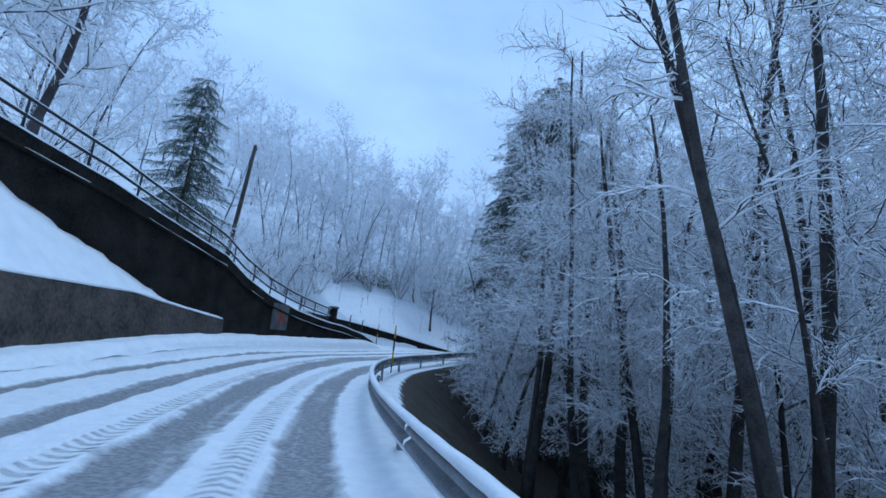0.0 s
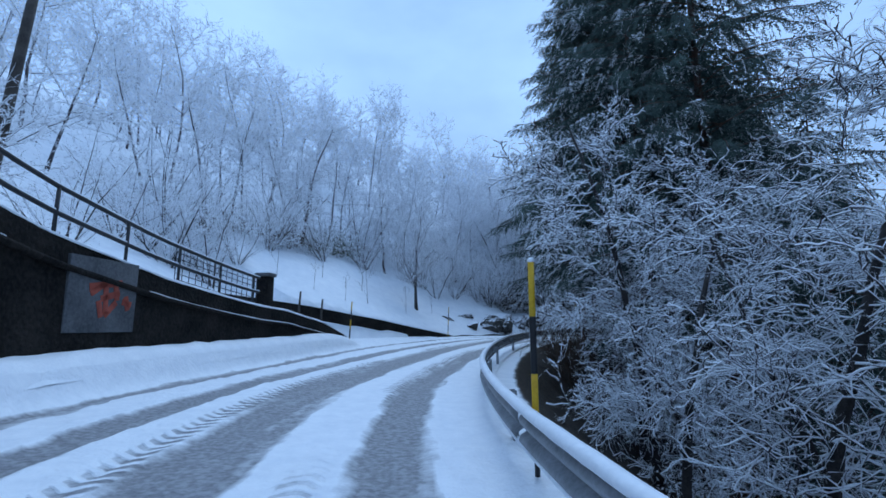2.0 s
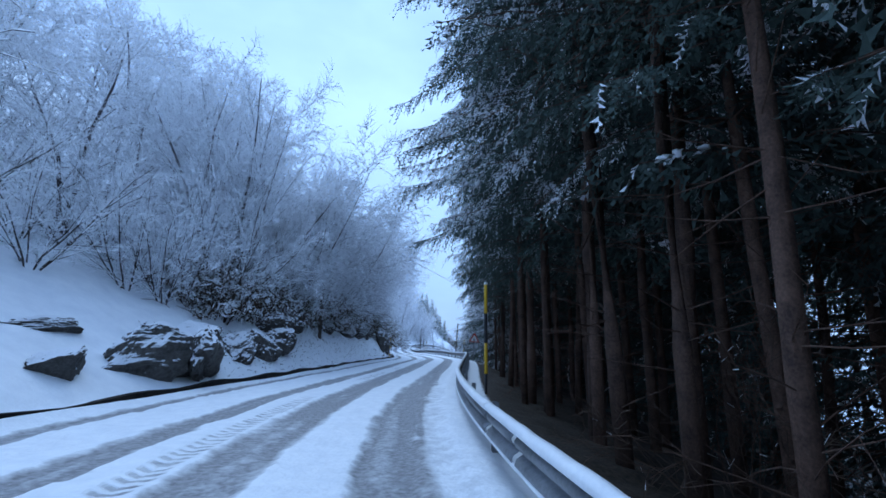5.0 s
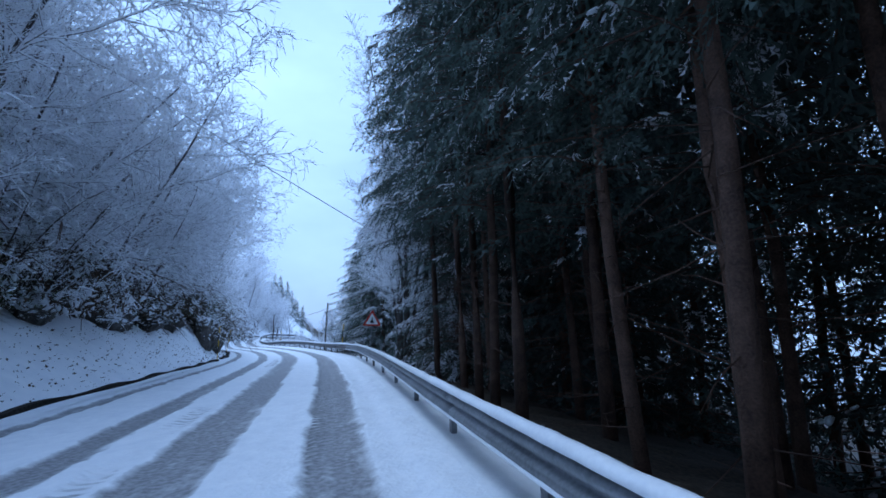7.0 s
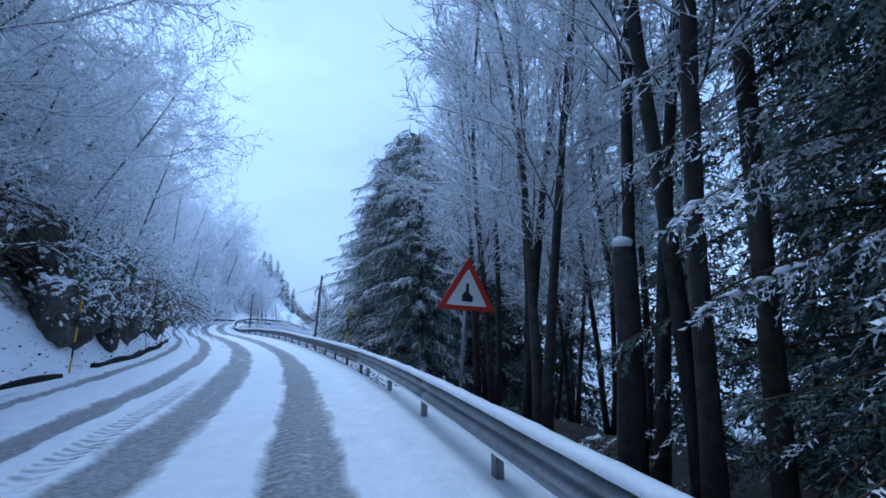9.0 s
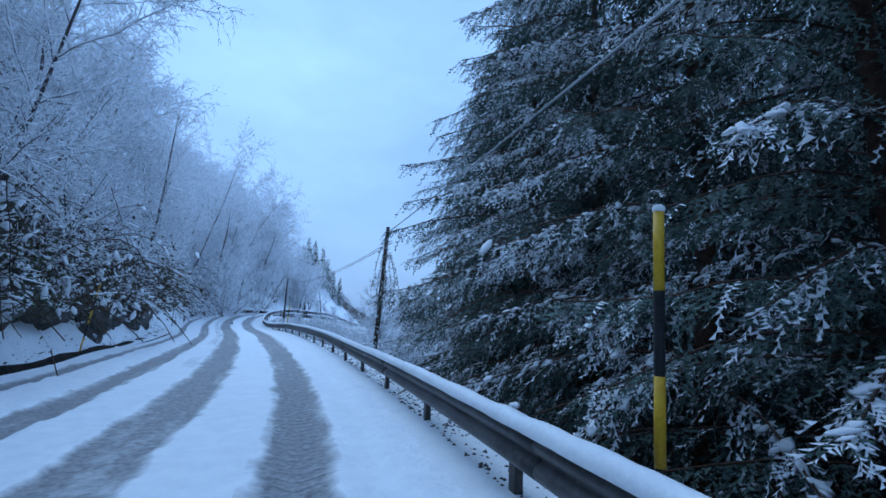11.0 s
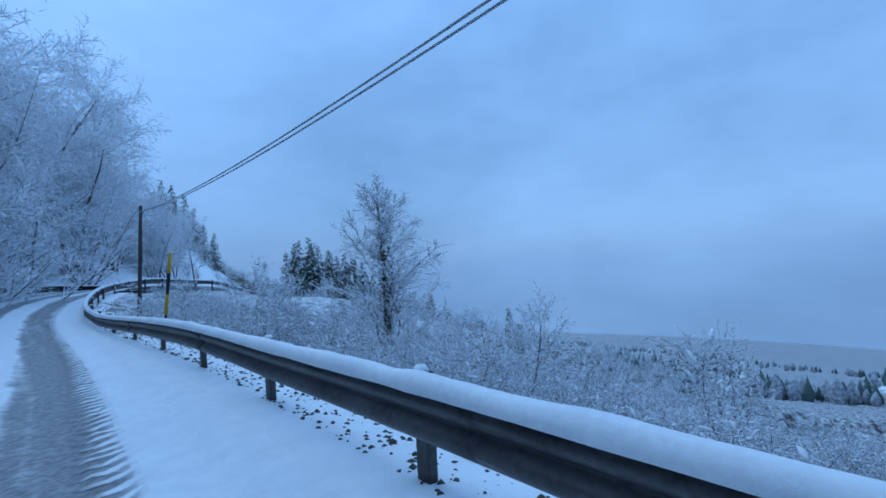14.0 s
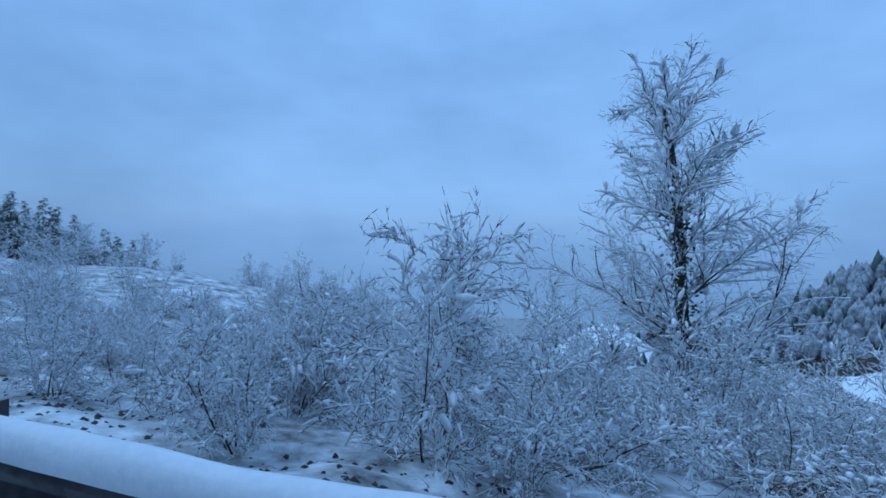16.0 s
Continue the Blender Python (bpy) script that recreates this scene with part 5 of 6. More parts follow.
# the tree alone on the meadow and saplings
LONE_PLAN = [(7, 0.06, 2.8, 0.46, 0.85, 1), (5, 0.10, 2.4, 0.5, 0.7, 0), (4, 0.14, 2.2, 0.5, 0.7, 0), (2, 0.2, 0, 0, 0, 0)]
lone = tree_thing("meadow_tree", "snow-laden bare tree standing alone on the meadow", "tree", 301, 5.4, 1, LONE_PLAN[:3], (0.0, 0.03, 0.0, -0.03), 0.11, 0.05, 4, 0.02, 0.85, 0.8, "", None, 0, (16, 0.45, 0.006, 0.12, 0.1))
lone.matrix_basis = put(lone, land_at(38.5, -7.4), 0.4, 1.0, 0.02, 1.0, 2.0)
SAPL_PLAN = [(5, 0.05, 1.2, 0.4, 0.6, 1), (3, 0.1, 1.0, 0.4, 0.6, 0), (2, 0.1, 0, 0, 0, 0)]
sapling_kinds = [tree_thing("sapling", "thin bare sapling dusted with snow", "sapling", 320 + k, 1.7, 1, SAPL_PLAN, (0.02, 0.05, 0.02), 0.016, 0.1, 3, 0.012, 0.5, 1.0, "saplings on the meadow") for k in range(2)]
scatter(sapling_kinds, [land_at(s, l) for s, l in ((31.5, -8.2), (32.6, -7.4), (34.0, -7.2), (35.0, -8.4), (36.4, -6.6), (33.2, -9.3), (39.5, -7.0), (30.6, -9.4))], rnd, 0.7, 1.1, 0.05)

# near trees on the right of the first bend
BIG_PLAN = [(9, 0.045, 3.2, 0.17, 1.2, 3), (8, 0.2, 1.8, 0.45, 0.75, 0), (5, 0.22, 0, 0, 0, 0)]
big_kinds = [tree_thing("roadside_tree", "tall dark-trunked bare tree with snow along its limbs", "tree", 400 + k, 9.0, 1 + (k == 1), BIG_PLAN, (0.02, 0.0, 0.02, -0.03), 0.095, 0.06, 3, 0.009, 0.85, 0.24, "trees below the guardrail", None, 0, (12, 0.36, 0.006, 0.15, 0.02), 0.55, 0.75) for k in range(3)]
big = [land_at(s, l) for s, l in ((7.6, 5.9), (8.8, 5.2), (9.2, 6.2), (11.5, 6.2), (13.0, 5.2), (14.2, 7.4), (7.0, 7.0), (10.5, 8.6), (16.5, 6.8), (5.0, 6.2), (12.0, 10.0), (17.5, 9.5), (8.0, 11.0), (15.0, 11.5), (5.5, 9.5))]
scatter(big_kinds, big, rnd, 0.95, 1.35, 0.04)
LEAN_PLAN = [(9, 0.055, 1.9, 0.14, 1.0, 4), (7, 0.17, 1.7, 0.42, 0.7, 1), (5, 0.2, 0, 0, 0, 0)]
lean_kinds = [tree_thing("leaning_tree", "dark bare tree leaning towards the road with high snowy limbs", "tree", 420 + k, 9.5, 1, LEAN_PLAN, (0.01, 0.01, -0.02, -0.03), 0.075, 0.05, 3, 0.012, 0.85, 0.5, "trees leaning over the guardrail", None, 0, (9, 0.5, 0.004, 0.12, 0.0)) for k in range(2)]
for k, (s_, l_, ln, sz, tn) in enumerate(((2.1, 3.0, 0.2, 1.0, 0.3), (2.7, 3.5, 0.22, 1.0, 2.2), (2.4, 4.8, 0.14, 1.05, 4.0), (5.4, 4.4, 0.1, 0.9, 1.1), (4.0, 5.6, 0.1, 1.0, 3.1))):
    m = put(None, land_at(s_, l_), tn, sz, ln, 1.0, -1.57 + heading(s_))
    if k < 2:
        lean_kinds[k].matrix_basis = m
    else:
        copy_thing(lean_kinds[k % 2], m)
THICKET_PLAN = [(8, 0.1, 2.2, 0.36, 1.05, 1), (9, 0.24, 1.4, 0.42, 0.85, 0), (6, 0.3, 1.0, 0.4, 0.8, 0), (3, 0.3, 0, 0, 0, 0)]
thicket_kinds = [tree_thing("snowy_tree", "wide crooked tree thickly lined with snow by the guardrail", "tree", 430 + k, 4.4, 1 + k % 2, THICKET_PLAN, (0.02, -0.02, -0.02, -0.02), 0.06, 0.2, 4, 0.009, 1.0, 0.24, "snowy trees by the guardrail", None, 0, (5, 0.24, 0.0045, 0.2, 0.0)) for k in range(3)]
thick = [land_at(s, l) for s, l in ((20.6, 3.9), (22.6, 4.2), (18.4, 4.3), (24.4, 4.4), (19.4, 5.8), (25.8, 4.6), (16.8, 5.0), (27.3, 5.2), (23.4, 5.6))]
scatter(thicket_kinds, thick, rnd, 1.05, 1.25, 0.04)
fill = free_spots(rnd, 44, (-2, 30), (8, 26), 1.7, keep=lambda s, l: s < 17 or l > 16)
fill_kinds = [tree_thing("valley_tree", "bare frosted tree on the slope below the road", "tree", 460 + k, 7.5, 1, [(7, 0.05, 2.2, 0.32, 0.85, 1), (5, 0.14, 1.8, 0.46, 0.7, 0), (3, 0.16, 0, 0, 0, 0)], HILL_LIFT, 0.06, 0.1, 2, 0.014, 0.8, 0.8, "wood below the road", None, 0, (9, 0.42, 0.009, 0.12, 0.08), 0.55, 0.8) for k in range(3)]
scatter(fill_kinds, fill, rnd, 1.15, 1.6, 0.06)


# ---------------------------------------------------------------- conifers


def conifer(name, label, seed, height, reach, bare, gap, per_whorl, twig_gap, twig_len, needles, needle_len, snowy, trunk_r, dead=0, group="", lump=0.04, top=0.75, droop=0.75, frost=0.35):
    """A spruce: trunk, drooping boughs, hanging branchlets fringed with needles, and snow on the laden boughs."""
    rs = np.random.RandomState(seed)
    g = empty(name)
    tagged(g, label, "conifer", group)
    bm = bmesh.new()
    n = 9
    wob = rs.normal(0, 0.04, (n + 1, 2)).cumsum(0) * 0.5
    wob[0] = 0
    bm_tube(bm, [(wob[k, 0], wob[k, 1], -0.5 + (height + 0.5) * k / n) for k in range(n + 1)], [trunk_r * (1.08 - 0.98 * k / n) for k in range(n + 1)], 9)
    part("trunk", bm, PINE_BARK, g)
    zs = np.linspace(-0.5, height, n + 1)
    spine, white, twigs, iced = [], [], [], []
    z = bare
    while z < height - 0.15:
        f = (z - bare) / (height - bare)
        L = reach * (1 - f) ** top * (0.62 + 0.38 * min(1, f * 6 + 0.35)) + 0.16
        for k in range(per_whorl):
            az = 6.28 * (k + rs.rand() * 0.7) / per_whorl + z * 1.7
            Lb = L * (0.7 + 0.45 * rs.rand())
            m = max(3, int(Lb / 0.32))
            p = np.array([np.interp(z, zs, wob[:, 0]), np.interp(z, zs, wob[:, 1]), z + rs.normal(0, 0.1)])
            d = np.array([math.cos(az), math.sin(az), 0.22])
            laden = rs.rand() < snowy
            line_, way = [p], []
            for i in range(m):
                t = i / m
                d = d + np.array([0, 0, droop / m * (-1.0 if t < 0.72 else 0.7)]) + rs.normal(0, 0.04, 3)
                d = d / np.linalg.norm(d)
                p = p + d * Lb / m
                line_.append(p)
                way.append(d)
                spine.append((*line_[-2], *p, 0.016 * (1 - t) + 0.005, 0.014 * (1 - t) + 0.004))
            way.append(d)
            line_, way = np.array(line_), np.array(way)
            c = max(4, int(2 * Lb / twig_gap))
            t = (np.arange(c) + rs.rand(c)) / c * 0.96 + 0.04
            base = np.stack([np.interp(t * m, np.arange(m + 1), line_[:, j]) for j in range(3)], -1)
            dw = np.stack([np.interp(t * m, np.arange(m + 1), way[:, j]) for j in range(3)], -1)
            side = np.stack([-dw[:, 1], dw[:, 0], np.zeros(c)], -1)
            side /= np.linalg.norm(side, axis=1, keepdims=True) + 1e-6
            hang = np.where(rs.rand(c) < 0.45, 0.6 + 0.6 * rs.rand(c), 0.1 + 0.25 * rs.rand(c))[:, None]
            sgn = np.where(np.arange(c) % 2 == 0, 1.0, -1.0)[:, None]
            tw = dw * (0.5 + 0.4 * rs.rand(c, 1)) + side * sgn * (0.35 + 0.5 * rs.rand(c, 1)) * (1.15 - 0.7 * hang) + np.array([[0, 0, -1.0]]) * hang
            tw /= np.linalg.norm(tw, axis=1, keepdims=True)
            le = twig_len * (1.15 - 0.6 * t) * (0.55 + 0.8 * rs.rand(c)) * min(1.0, 0.35 + Lb / 1.5)
            twigs.append(np.hstack([base, tw, le[:, None]]))
            iced.append(rs.rand(c) < (frost if laden else frost * 0.12) * (0.4 + 1.1 * t))
            if laden:
                e = rs.rand(c) < 0.5 * (t > 0.25)
                mid = base[e] + tw[e] * (le[e] * 0.45 * rs.rand(e.sum()))[:, None]
                mid[:, 2] += 0.012
                w_ = (lump * (0.4 + 1.2 * rs.rand(e.sum()) ** 1.6))[:, None]
                flat_ = tw[e] * np.array([1, 1, 0.6])
                white.append(np.hstack([mid, flat_, w_ * (1.3 + 0.9 * rs.rand(len(w_), 1)), w_, w_ * 0.55]))
        z += gap * (0.75 + 0.5 * rs.rand())
    tw = np.concatenate(twigs)
    ice = np.concatenate(iced)
    n = len(tw)
    d, le = tw[:, 3:6], tw[:, 6]
    roll = np.cross(d, rs.normal(0, 0.5, (n, 3)) + np.array([0, 0, 1.0]))
    roll /= np.linalg.norm(roll, axis=1, keepdims=True) + 1e-6
    tris, slots = [], []
    for k in range(needles):
        u = (k + 0.5) / needles
        c = tw[:, :3] + d * (le * u)[:, None] + np.array([[0, 0, -0.22]]) * (le * u * u)[:, None]
        half = (d + np.array([[0, 0, -0.4 * u]])) * (le * 0.62 / needles)[:, None]
        sg = 1.0 if k % 2 else -1.0
        out_ = roll * sg * (0.75 - 0.3 * u) + d * 0.6 + rs.normal(0, 0.22, (n, 3))
        tris.append(np.stack([c - half, c + half, c + out_ * (needle_len * (0.75 + 0.5 * rs.rand(n)))[:, None]], 1))
        slots.append(ice & (rs.rand(n) < 0.75))
    v = np.concatenate(tris).reshape(-1, 3)
    mesh_object("needle_sprays", v, np.arange(len(v)).reshape(-1, 3), [NEEDLES, TWIG_SNOW], g, "hanging fronds of dark green needles edged with frost", np.concatenate(slots).astype(int))["kind"] = "stuff"
    for k in range(dead):
        zz = bare * (0.1 + 0.9 * rs.rand())
        az = rs.rand() * 6.28
        p = np.array([0, 0, zz])
        d = np.array([math.cos(az), math.sin(az), 0.1 + 0.3 * rs.normal()])
        for i in range(3):
            d = d + rs.normal(0, 0.12, 3)
            d /= np.linalg.norm(d)
            q_ = p + d * 0.4
            spine.append((*p, *q_, 0.009 - 0.0025 * i, 0.0065 - 0.0025 * i))
            if rs.rand() < 0.6:
                d2 = d + rs.normal(0, 0.5, 3)
                spine.append((*q_, *(q_ + d2 * 0.2), 0.004, 0.002))
            p = q_
    limb_mesh("boughwork", np.array(spine), g, "", 3, 0.0, 0.0, PINE_BARK, seed + 1)["kind"] = "stuff"
    if white:
        lump_mesh("bough_snow", np.concatenate(white), TWIG_SNOW, g, "snow lying on the boughs")["kind"] = "stuff"
    return g


spruce_kinds = [conifer("spruce", "tall dark spruce with drooping snow-dusted boughs", 500 + k, 13.5 + k, 3.0, 3.7, 0.42, 6, 0.06, 0.46, 13, 0.068, 0.3, 0.13, 40, "spruces by the road", 0.03, 0.45, 0.8, 0.3) for k in range(2)]
spruce_spots = [(88.0, 7.9), (86.2, 8.2), (26.6, 5.0), (28.3, 4.5), (30.0, 4.7), (31.8, 4.4), (33.4, 4.8), (24.9, 6.4)]
scatter(spruce_kinds, [land_at(s, l) for s, l in spruce_spots], rnd, 1.0, 1.2, 0.02)
tall_kinds = [conifer("forest_spruce", "tall forest spruce with a bare reddish trunk and dead twigs", 520 + k, 14.0 + k, 2.3, 4.4, 0.55, 5, 0.1, 0.46, 9, 0.065, 0.25, 0.09, 24, "dark spruce wood", 0.035, 0.6, 0.8, 0.3) for k in range(3)]
tall_spots = [(34.55, 3.2), (36.6, 2.9), (38.2, 3.1), (39.6, 3.0), (41.5, 3.4), (44.6, 3.3), (46.5, 3.0), (48.6, 3.3), (50.6, 3.0), (52.4, 3.4), (54.7, 3.0), (55.9, 3.0), (57.1, 3.1), (58.8, 3.3), (60.3, 3.0), (61.5, 3.3)]
inner = [(35 + 1.9 * k + 0.7 * math.sin(k * 5.1), 4.9 + 0.7 * math.sin(k * 2.3)) for k in range(15)]
inner += [(35 + 2.5 * k + 0.8 * math.sin(k * 3.7), 7.0 + 0.8 * math.sin(k * 4.3)) for k in range(12)]
inner += [(34 + 3.6 * k + 0.8 * math.sin(k * 2.7), 9.4 + 0.9 * math.sin(k * 1.3)) for k in range(8)]
scatter(tall_kinds, [land_at(s, l) for s, l in tall_spots], rnd, 0.9, 1.12, 0.025)
inner_kinds = [conifer("inner_spruce", "bare-trunked spruce standing deep in the wood", 530 + k, 14.0 + k, 2.4, 3.8, 0.6, 5, 0.13, 0.55, 6, 0.1, 0.05, 0.09, 14, "dark spruce wood", 0.05, 0.6, 0.8, 0.1) for k in range(2)]
scatter(inner_kinds, [land_at(s, l) for s, l in inner], rnd, 0.9, 1.12, 0.025)
skirt_kinds = [conifer("skirted_spruce", "spruce with snowy boughs hanging to the ground", 540 + k, 8.6 + 0.8 * k, 2.6, 0.15, 0.4, 7, 0.075, 0.42, 12, 0.05, 0.45, 0.12, 2, "snowy spruces at the wood's edge", 0.03, 0.5, 0.85, 0.7) for k in range(3)]
skirt_spots = [(62.2, 4.2), (63.4, 4.8), (76.6, 4.3), (78.4, 4.3), (80.2, 4.3), (82.0, 4.4), (83.8, 4.6), (85.2, 5.0), (86.6, 6.4), (82.0, 7.2), (78.5, 7.2)]
scatter(skirt_kinds, [land_at(s, l) for s, l in skirt_spots], rnd, 0.95, 1.15, 0.03)
edge_kinds = [conifer("edge_spruce", "spruce at the wood's edge with snowy boughs over the rail", 550, 13.5, 3.7, 4.2, 0.55, 6, 0.075, 0.5, 12, 0.055, 0.5, 0.12, 8, "spruces by the road", 0.03, 0.45, 0.95, 0.5)]
scatter(edge_kinds, [land_at(s, l) for s, l in ((39.0, 3.6), (42.0, 3.5), (44.8, 3.3), (47.4, 3.3), (51.0, 3.5), (61.0, 4.4))], rnd, 0.95, 1.1, 0.02)
# backing rows added to close gaps and keep sky light out of the wood
young_kinds = [conifer("young_spruce", "young spruce added among the trees as dark filling", 560 + k, 9.5 + k, 2.0, 0.1, 0.5, 5, 0.14, 0.5, 6, 0.11, 0.06, 0.09, 0, "young spruces in the dark wood", 0.04, 0.5, 0.7, 0.1) for k in range(2)]
young = [(26 + 1.8 * k + 0.6 * math.sin(k * 7.1), 9.0 + 0.6 * math.sin(k * 2.9)) for k in range(23)] + [(26 + 2.7 * k, 12.0 + 0.8 * math.sin(k * 1.9)) for k in range(17)] + [(75 + 1.7 * k, 9.2 + 0.7 * math.sin(k * 2.2)) for k in range(5)] + [(58 + 1.8 * k, 6.6 + 0.5 * math.sin(k * 3.2)) for k in range(4)] + [(64.0, 10.5), (66.4, 9.6), (68.8, 10.8), (71.0, 9.9), (73.2, 10.6), (29.2, 6.8), (32.2, 6.9), (27.0, 7.4), (34.5, 7.0), (84.0, 8.0), (86.2, 8.4), (88.6, 9.0), (81.5, 9.6), (79.2, 8.8), (76.5, 9.0)]
scatter(young_kinds, [land_at(s, l) for s, l in young], rnd, 0.9, 1.2, 0.02)
ridge_kinds = [conifer("ridge_spruce", "distant dark spruce powdered with snow", 580 + k, 7.0 + k, 1.5, 0.3, 0.45, 5, 0.22, 0.5, 3, 0.22, 0.5, 0.1, 0, "spruces on the far ridge", 0.07, 0.8, 0.6, 0.3) for k in range(2)]
spruce_left = copy_thing(spruce_kinds[0], put(None, land_at(17.9, -8.8) - Vector((0, 0, 2.2)), 0.3, 0.66, 0, 1.0))
spruce_left["label"] = "dark spruce above the retaining wall"


def polar(az, d, dz=0.0):
    """A place on the land at an azimuth and a distance from the lay-by at the end of the straight."""
    x, y = 47.6 + d * math.sin(radians(az)), 91.4 + d * math.cos(radians(az))
    return Vector((x, y, ground_z(x, y) + dz))


# the wood that closes the view beyond the bend
for k in range(56):
    az, dd_ = 2 + 33 * rnd.rand(), 13 + 36 * rnd.rand()
    if az > 27 and dd_ < 22:
        dd_ += 14
    copy_thing(hill_kinds[k % 6], put(None, polar(az, dd_), k * 1.9, 1.1 + 0.5 * rnd.rand(), 0.05, 1.0, k))
for k in range(46):
    az, dd_ = -6 + 40 * rnd.rand(), 11 + 32 * rnd.rand()
    if az > 26 and dd_ < 24:
        dd_ += 14
    copy_thing(shrub_kinds[k % 4], put(None, polar(az, dd_), k * 1.9, 1.3 + 0.7 * rnd.rand(), 0.05, 1.0, k))
for k in range(34):
    s_ = 88 + 1.0 * k
    copy_thing(shrub_kinds[k % 4], put(None, land_at(s_, -6.8 - 2.2 * rnd.rand()), k * 1.9, 0.75 + 0.35 * rnd.rand(), 0.05, 1.0, heading(s_) + 1.57))
for k, (s_, l_) in enumerate(((94, -9.5), (97.5, -8.2), (101, -10.5), (104, -8.6), (107, -11.5), (110, -9.0), (113, -12))):
    copy_thing(young_kinds[k % 2], put(None, land_at(s_, l_), k * 1.3, 0.55 + 0.2 * (k % 3)))
for k in range(150):
    az, dd_ = -10 + 53 * rnd.rand(), 14 + 38 * rnd.rand()
    p = polar(az, dd_ if az < 33 else 30 + 0.4 * dd_)
    if road_offset(p) > 6.2:
        copy_thing(far_kinds[k % 4] if k % 3 else shrub_kinds[k % 4], put(None, p, k * 1.3, (0.62 if k % 3 else 1.1) + 0.3 * rnd.rand(), 0.06, 1.0, k))
# the wooded spur beyond the bend
spur = [(54.0 + 0.4 * k + 0.4 * math.sin(k * 5.3), 114 + 8 * math.sin(k * 2.1)) for k in range(54)]
spur += [(53 + 1.1 * k, 132 + 6 * math.sin(k * 3.7)) for k in range(14)]
spur += [(39.5 + 0.62 * k, 69 + 4 * math.sin(k * 2.7)) for k in range(12)] + [(80, 92), (83.5, 95), (84.5, 98)]
for k, (az, d) in enumerate(spur):
    m = put(None, polar(az, d), k * 1.3, (1.2 if az > 50 else 0.5) + 0.3 * abs(math.sin(k * 2.9)))
    if k < 2:
        ridge_kinds[k].matrix_basis = m
    else:
        copy_thing(ridge_kinds[k % 2], m)

# the broken trunk beside the warning sign
snag = empty("tree_snag", land_at(64.75, 2.75))
tagged(snag, "broken mossy tree trunk capped with snow behind the guardrail", "tree stump")
bm = bmesh.new()
bm_tube(bm, [(0, 0, -0.4), (0.0, 0.02, 0.4), (0.03, 0.0, 1.2), (0.06, 0.02, 2.0), (0.07, 0.02, 2.12)], [0.15, 0.115, 0.1, 0.095, 0.05], 10)
for v_ in bm.verts:
    v_.co += Vector((1, 0.6, 0.8)) * (0.035 * noise.noise(v_.co * 6))
part("trunk", bm, BARK, snag)
bm = bmesh.new()
bmesh.ops.create_icosphere(bm, subdivisions=2, radius=0.1)
bmesh.ops.transform(bm, matrix=Matrix.Translation((0.07, 0.02, 2.12)) @ Matrix.Diagonal((1, 0.9, 0.55, 1)), verts=bm.verts)
part("snow_cap", bm, SNOW, snag, "cap of snow")

# bare trees that stand among the spruces by the warning sign
ASH_PLAN = [(9, 0.035, 2.4, 0.27, 0.7, 2), (6, 0.1, 1.9, 0.42, 0.55, 0), (4, 0.12, 0, 0, 0, 0)]
ash_kinds = [tree_thing("roadside_ash", "slender bare grey tree with upswept snowy branches", "tree", 470 + k, 10.5, 2, ASH_PLAN, (0.02, 0.05, 0.02, 0.0), 0.075, 0.05, 3, 0.012, 0.95, 0.4, "", None, 0, (10, 0.42, 0.0095, 0.06, 0.12), 0.75, 0.88) for k in range(2)]
scatter(ash_kinds, [land_at(s, l) for s, l in ((64.3, 3.0), (65.1, 3.15), (66.8, 3.0), (68.4, 3.6), (67.6, 5.2), (70.2, 3.9), (72.0, 4.4), (69.4, 6.0), (71.2, 6.4), (74.0, 5.2), (73.0, 7.0))], rnd, 0.85, 1.05, 0.03)

for x_, y_, top_ in ((8.3, 53.0, 16.0), (10.2, 54.6, 15.0), (38.9, 86.9, 13.4), (36.0, 88.5, 13.0)):
    z_ = ground_z(x_, y_)
    copy_thing(ash_kinds[0], put(None, (x_, y_, z_ - 0.2), x_, (top_ - z_) / 10.6))

# ---------------------------------------------------------------- slope below the last stretch
HERO_PLAN = [(10, 0.03, 3.8, 0.46, 0.8, 1), (7, 0.15, 2.6, 0.42, 0.75, 0), (4, 0.18, 0, 0, 0, 0)]
hero = tree_thing("ivied_tree", "tall ragged bare tree with an ivied trunk and snowy twigs", "tree", 615, 5.5, 1, HERO_PLAN, (0.03, 0.03, 0.0, -0.01), 0.11, 0.03, 3, 0.012, 0.8, 0.42, "", None, 900, (18, 0.22, 0.0056, 0.1, 0.1), 0.85, 0.58)
hero_at = land_at(106.3, 8.2)
hero.matrix_basis = put(hero, hero_at, 0.9, 1.2, 0.02, 1.0, 0.5)
rs_ivy = np.random.RandomState(5)
stem = [c for c in hero.children if c.name.startswith("trunk")][0].data.vertices
ivy = []
for k in range(3200):
    p = np.array(stem[int(rs_ivy.rand() * len(stem) * 0.8)].co)
    q = np.array(stem[int(rs_ivy.rand() * len(stem) * 0.8)].co)
    if abs(p[2] - q[2]) > 0.75:
        continue
    p = p + (q - p) * rs_ivy.rand() + rs_ivy.normal(0, 0.11, 3)
    d = rs_ivy.normal(0, 1, 3) + np.array([0, 0, -0.4])
    ivy.append((*p, *(p + d / np.linalg.norm(d) * 0.07), 0.02, 0.006))
own_ivy = blade_mesh("ivy", ivy, IVY, hero, "dull green ivy on the trunk", 9)

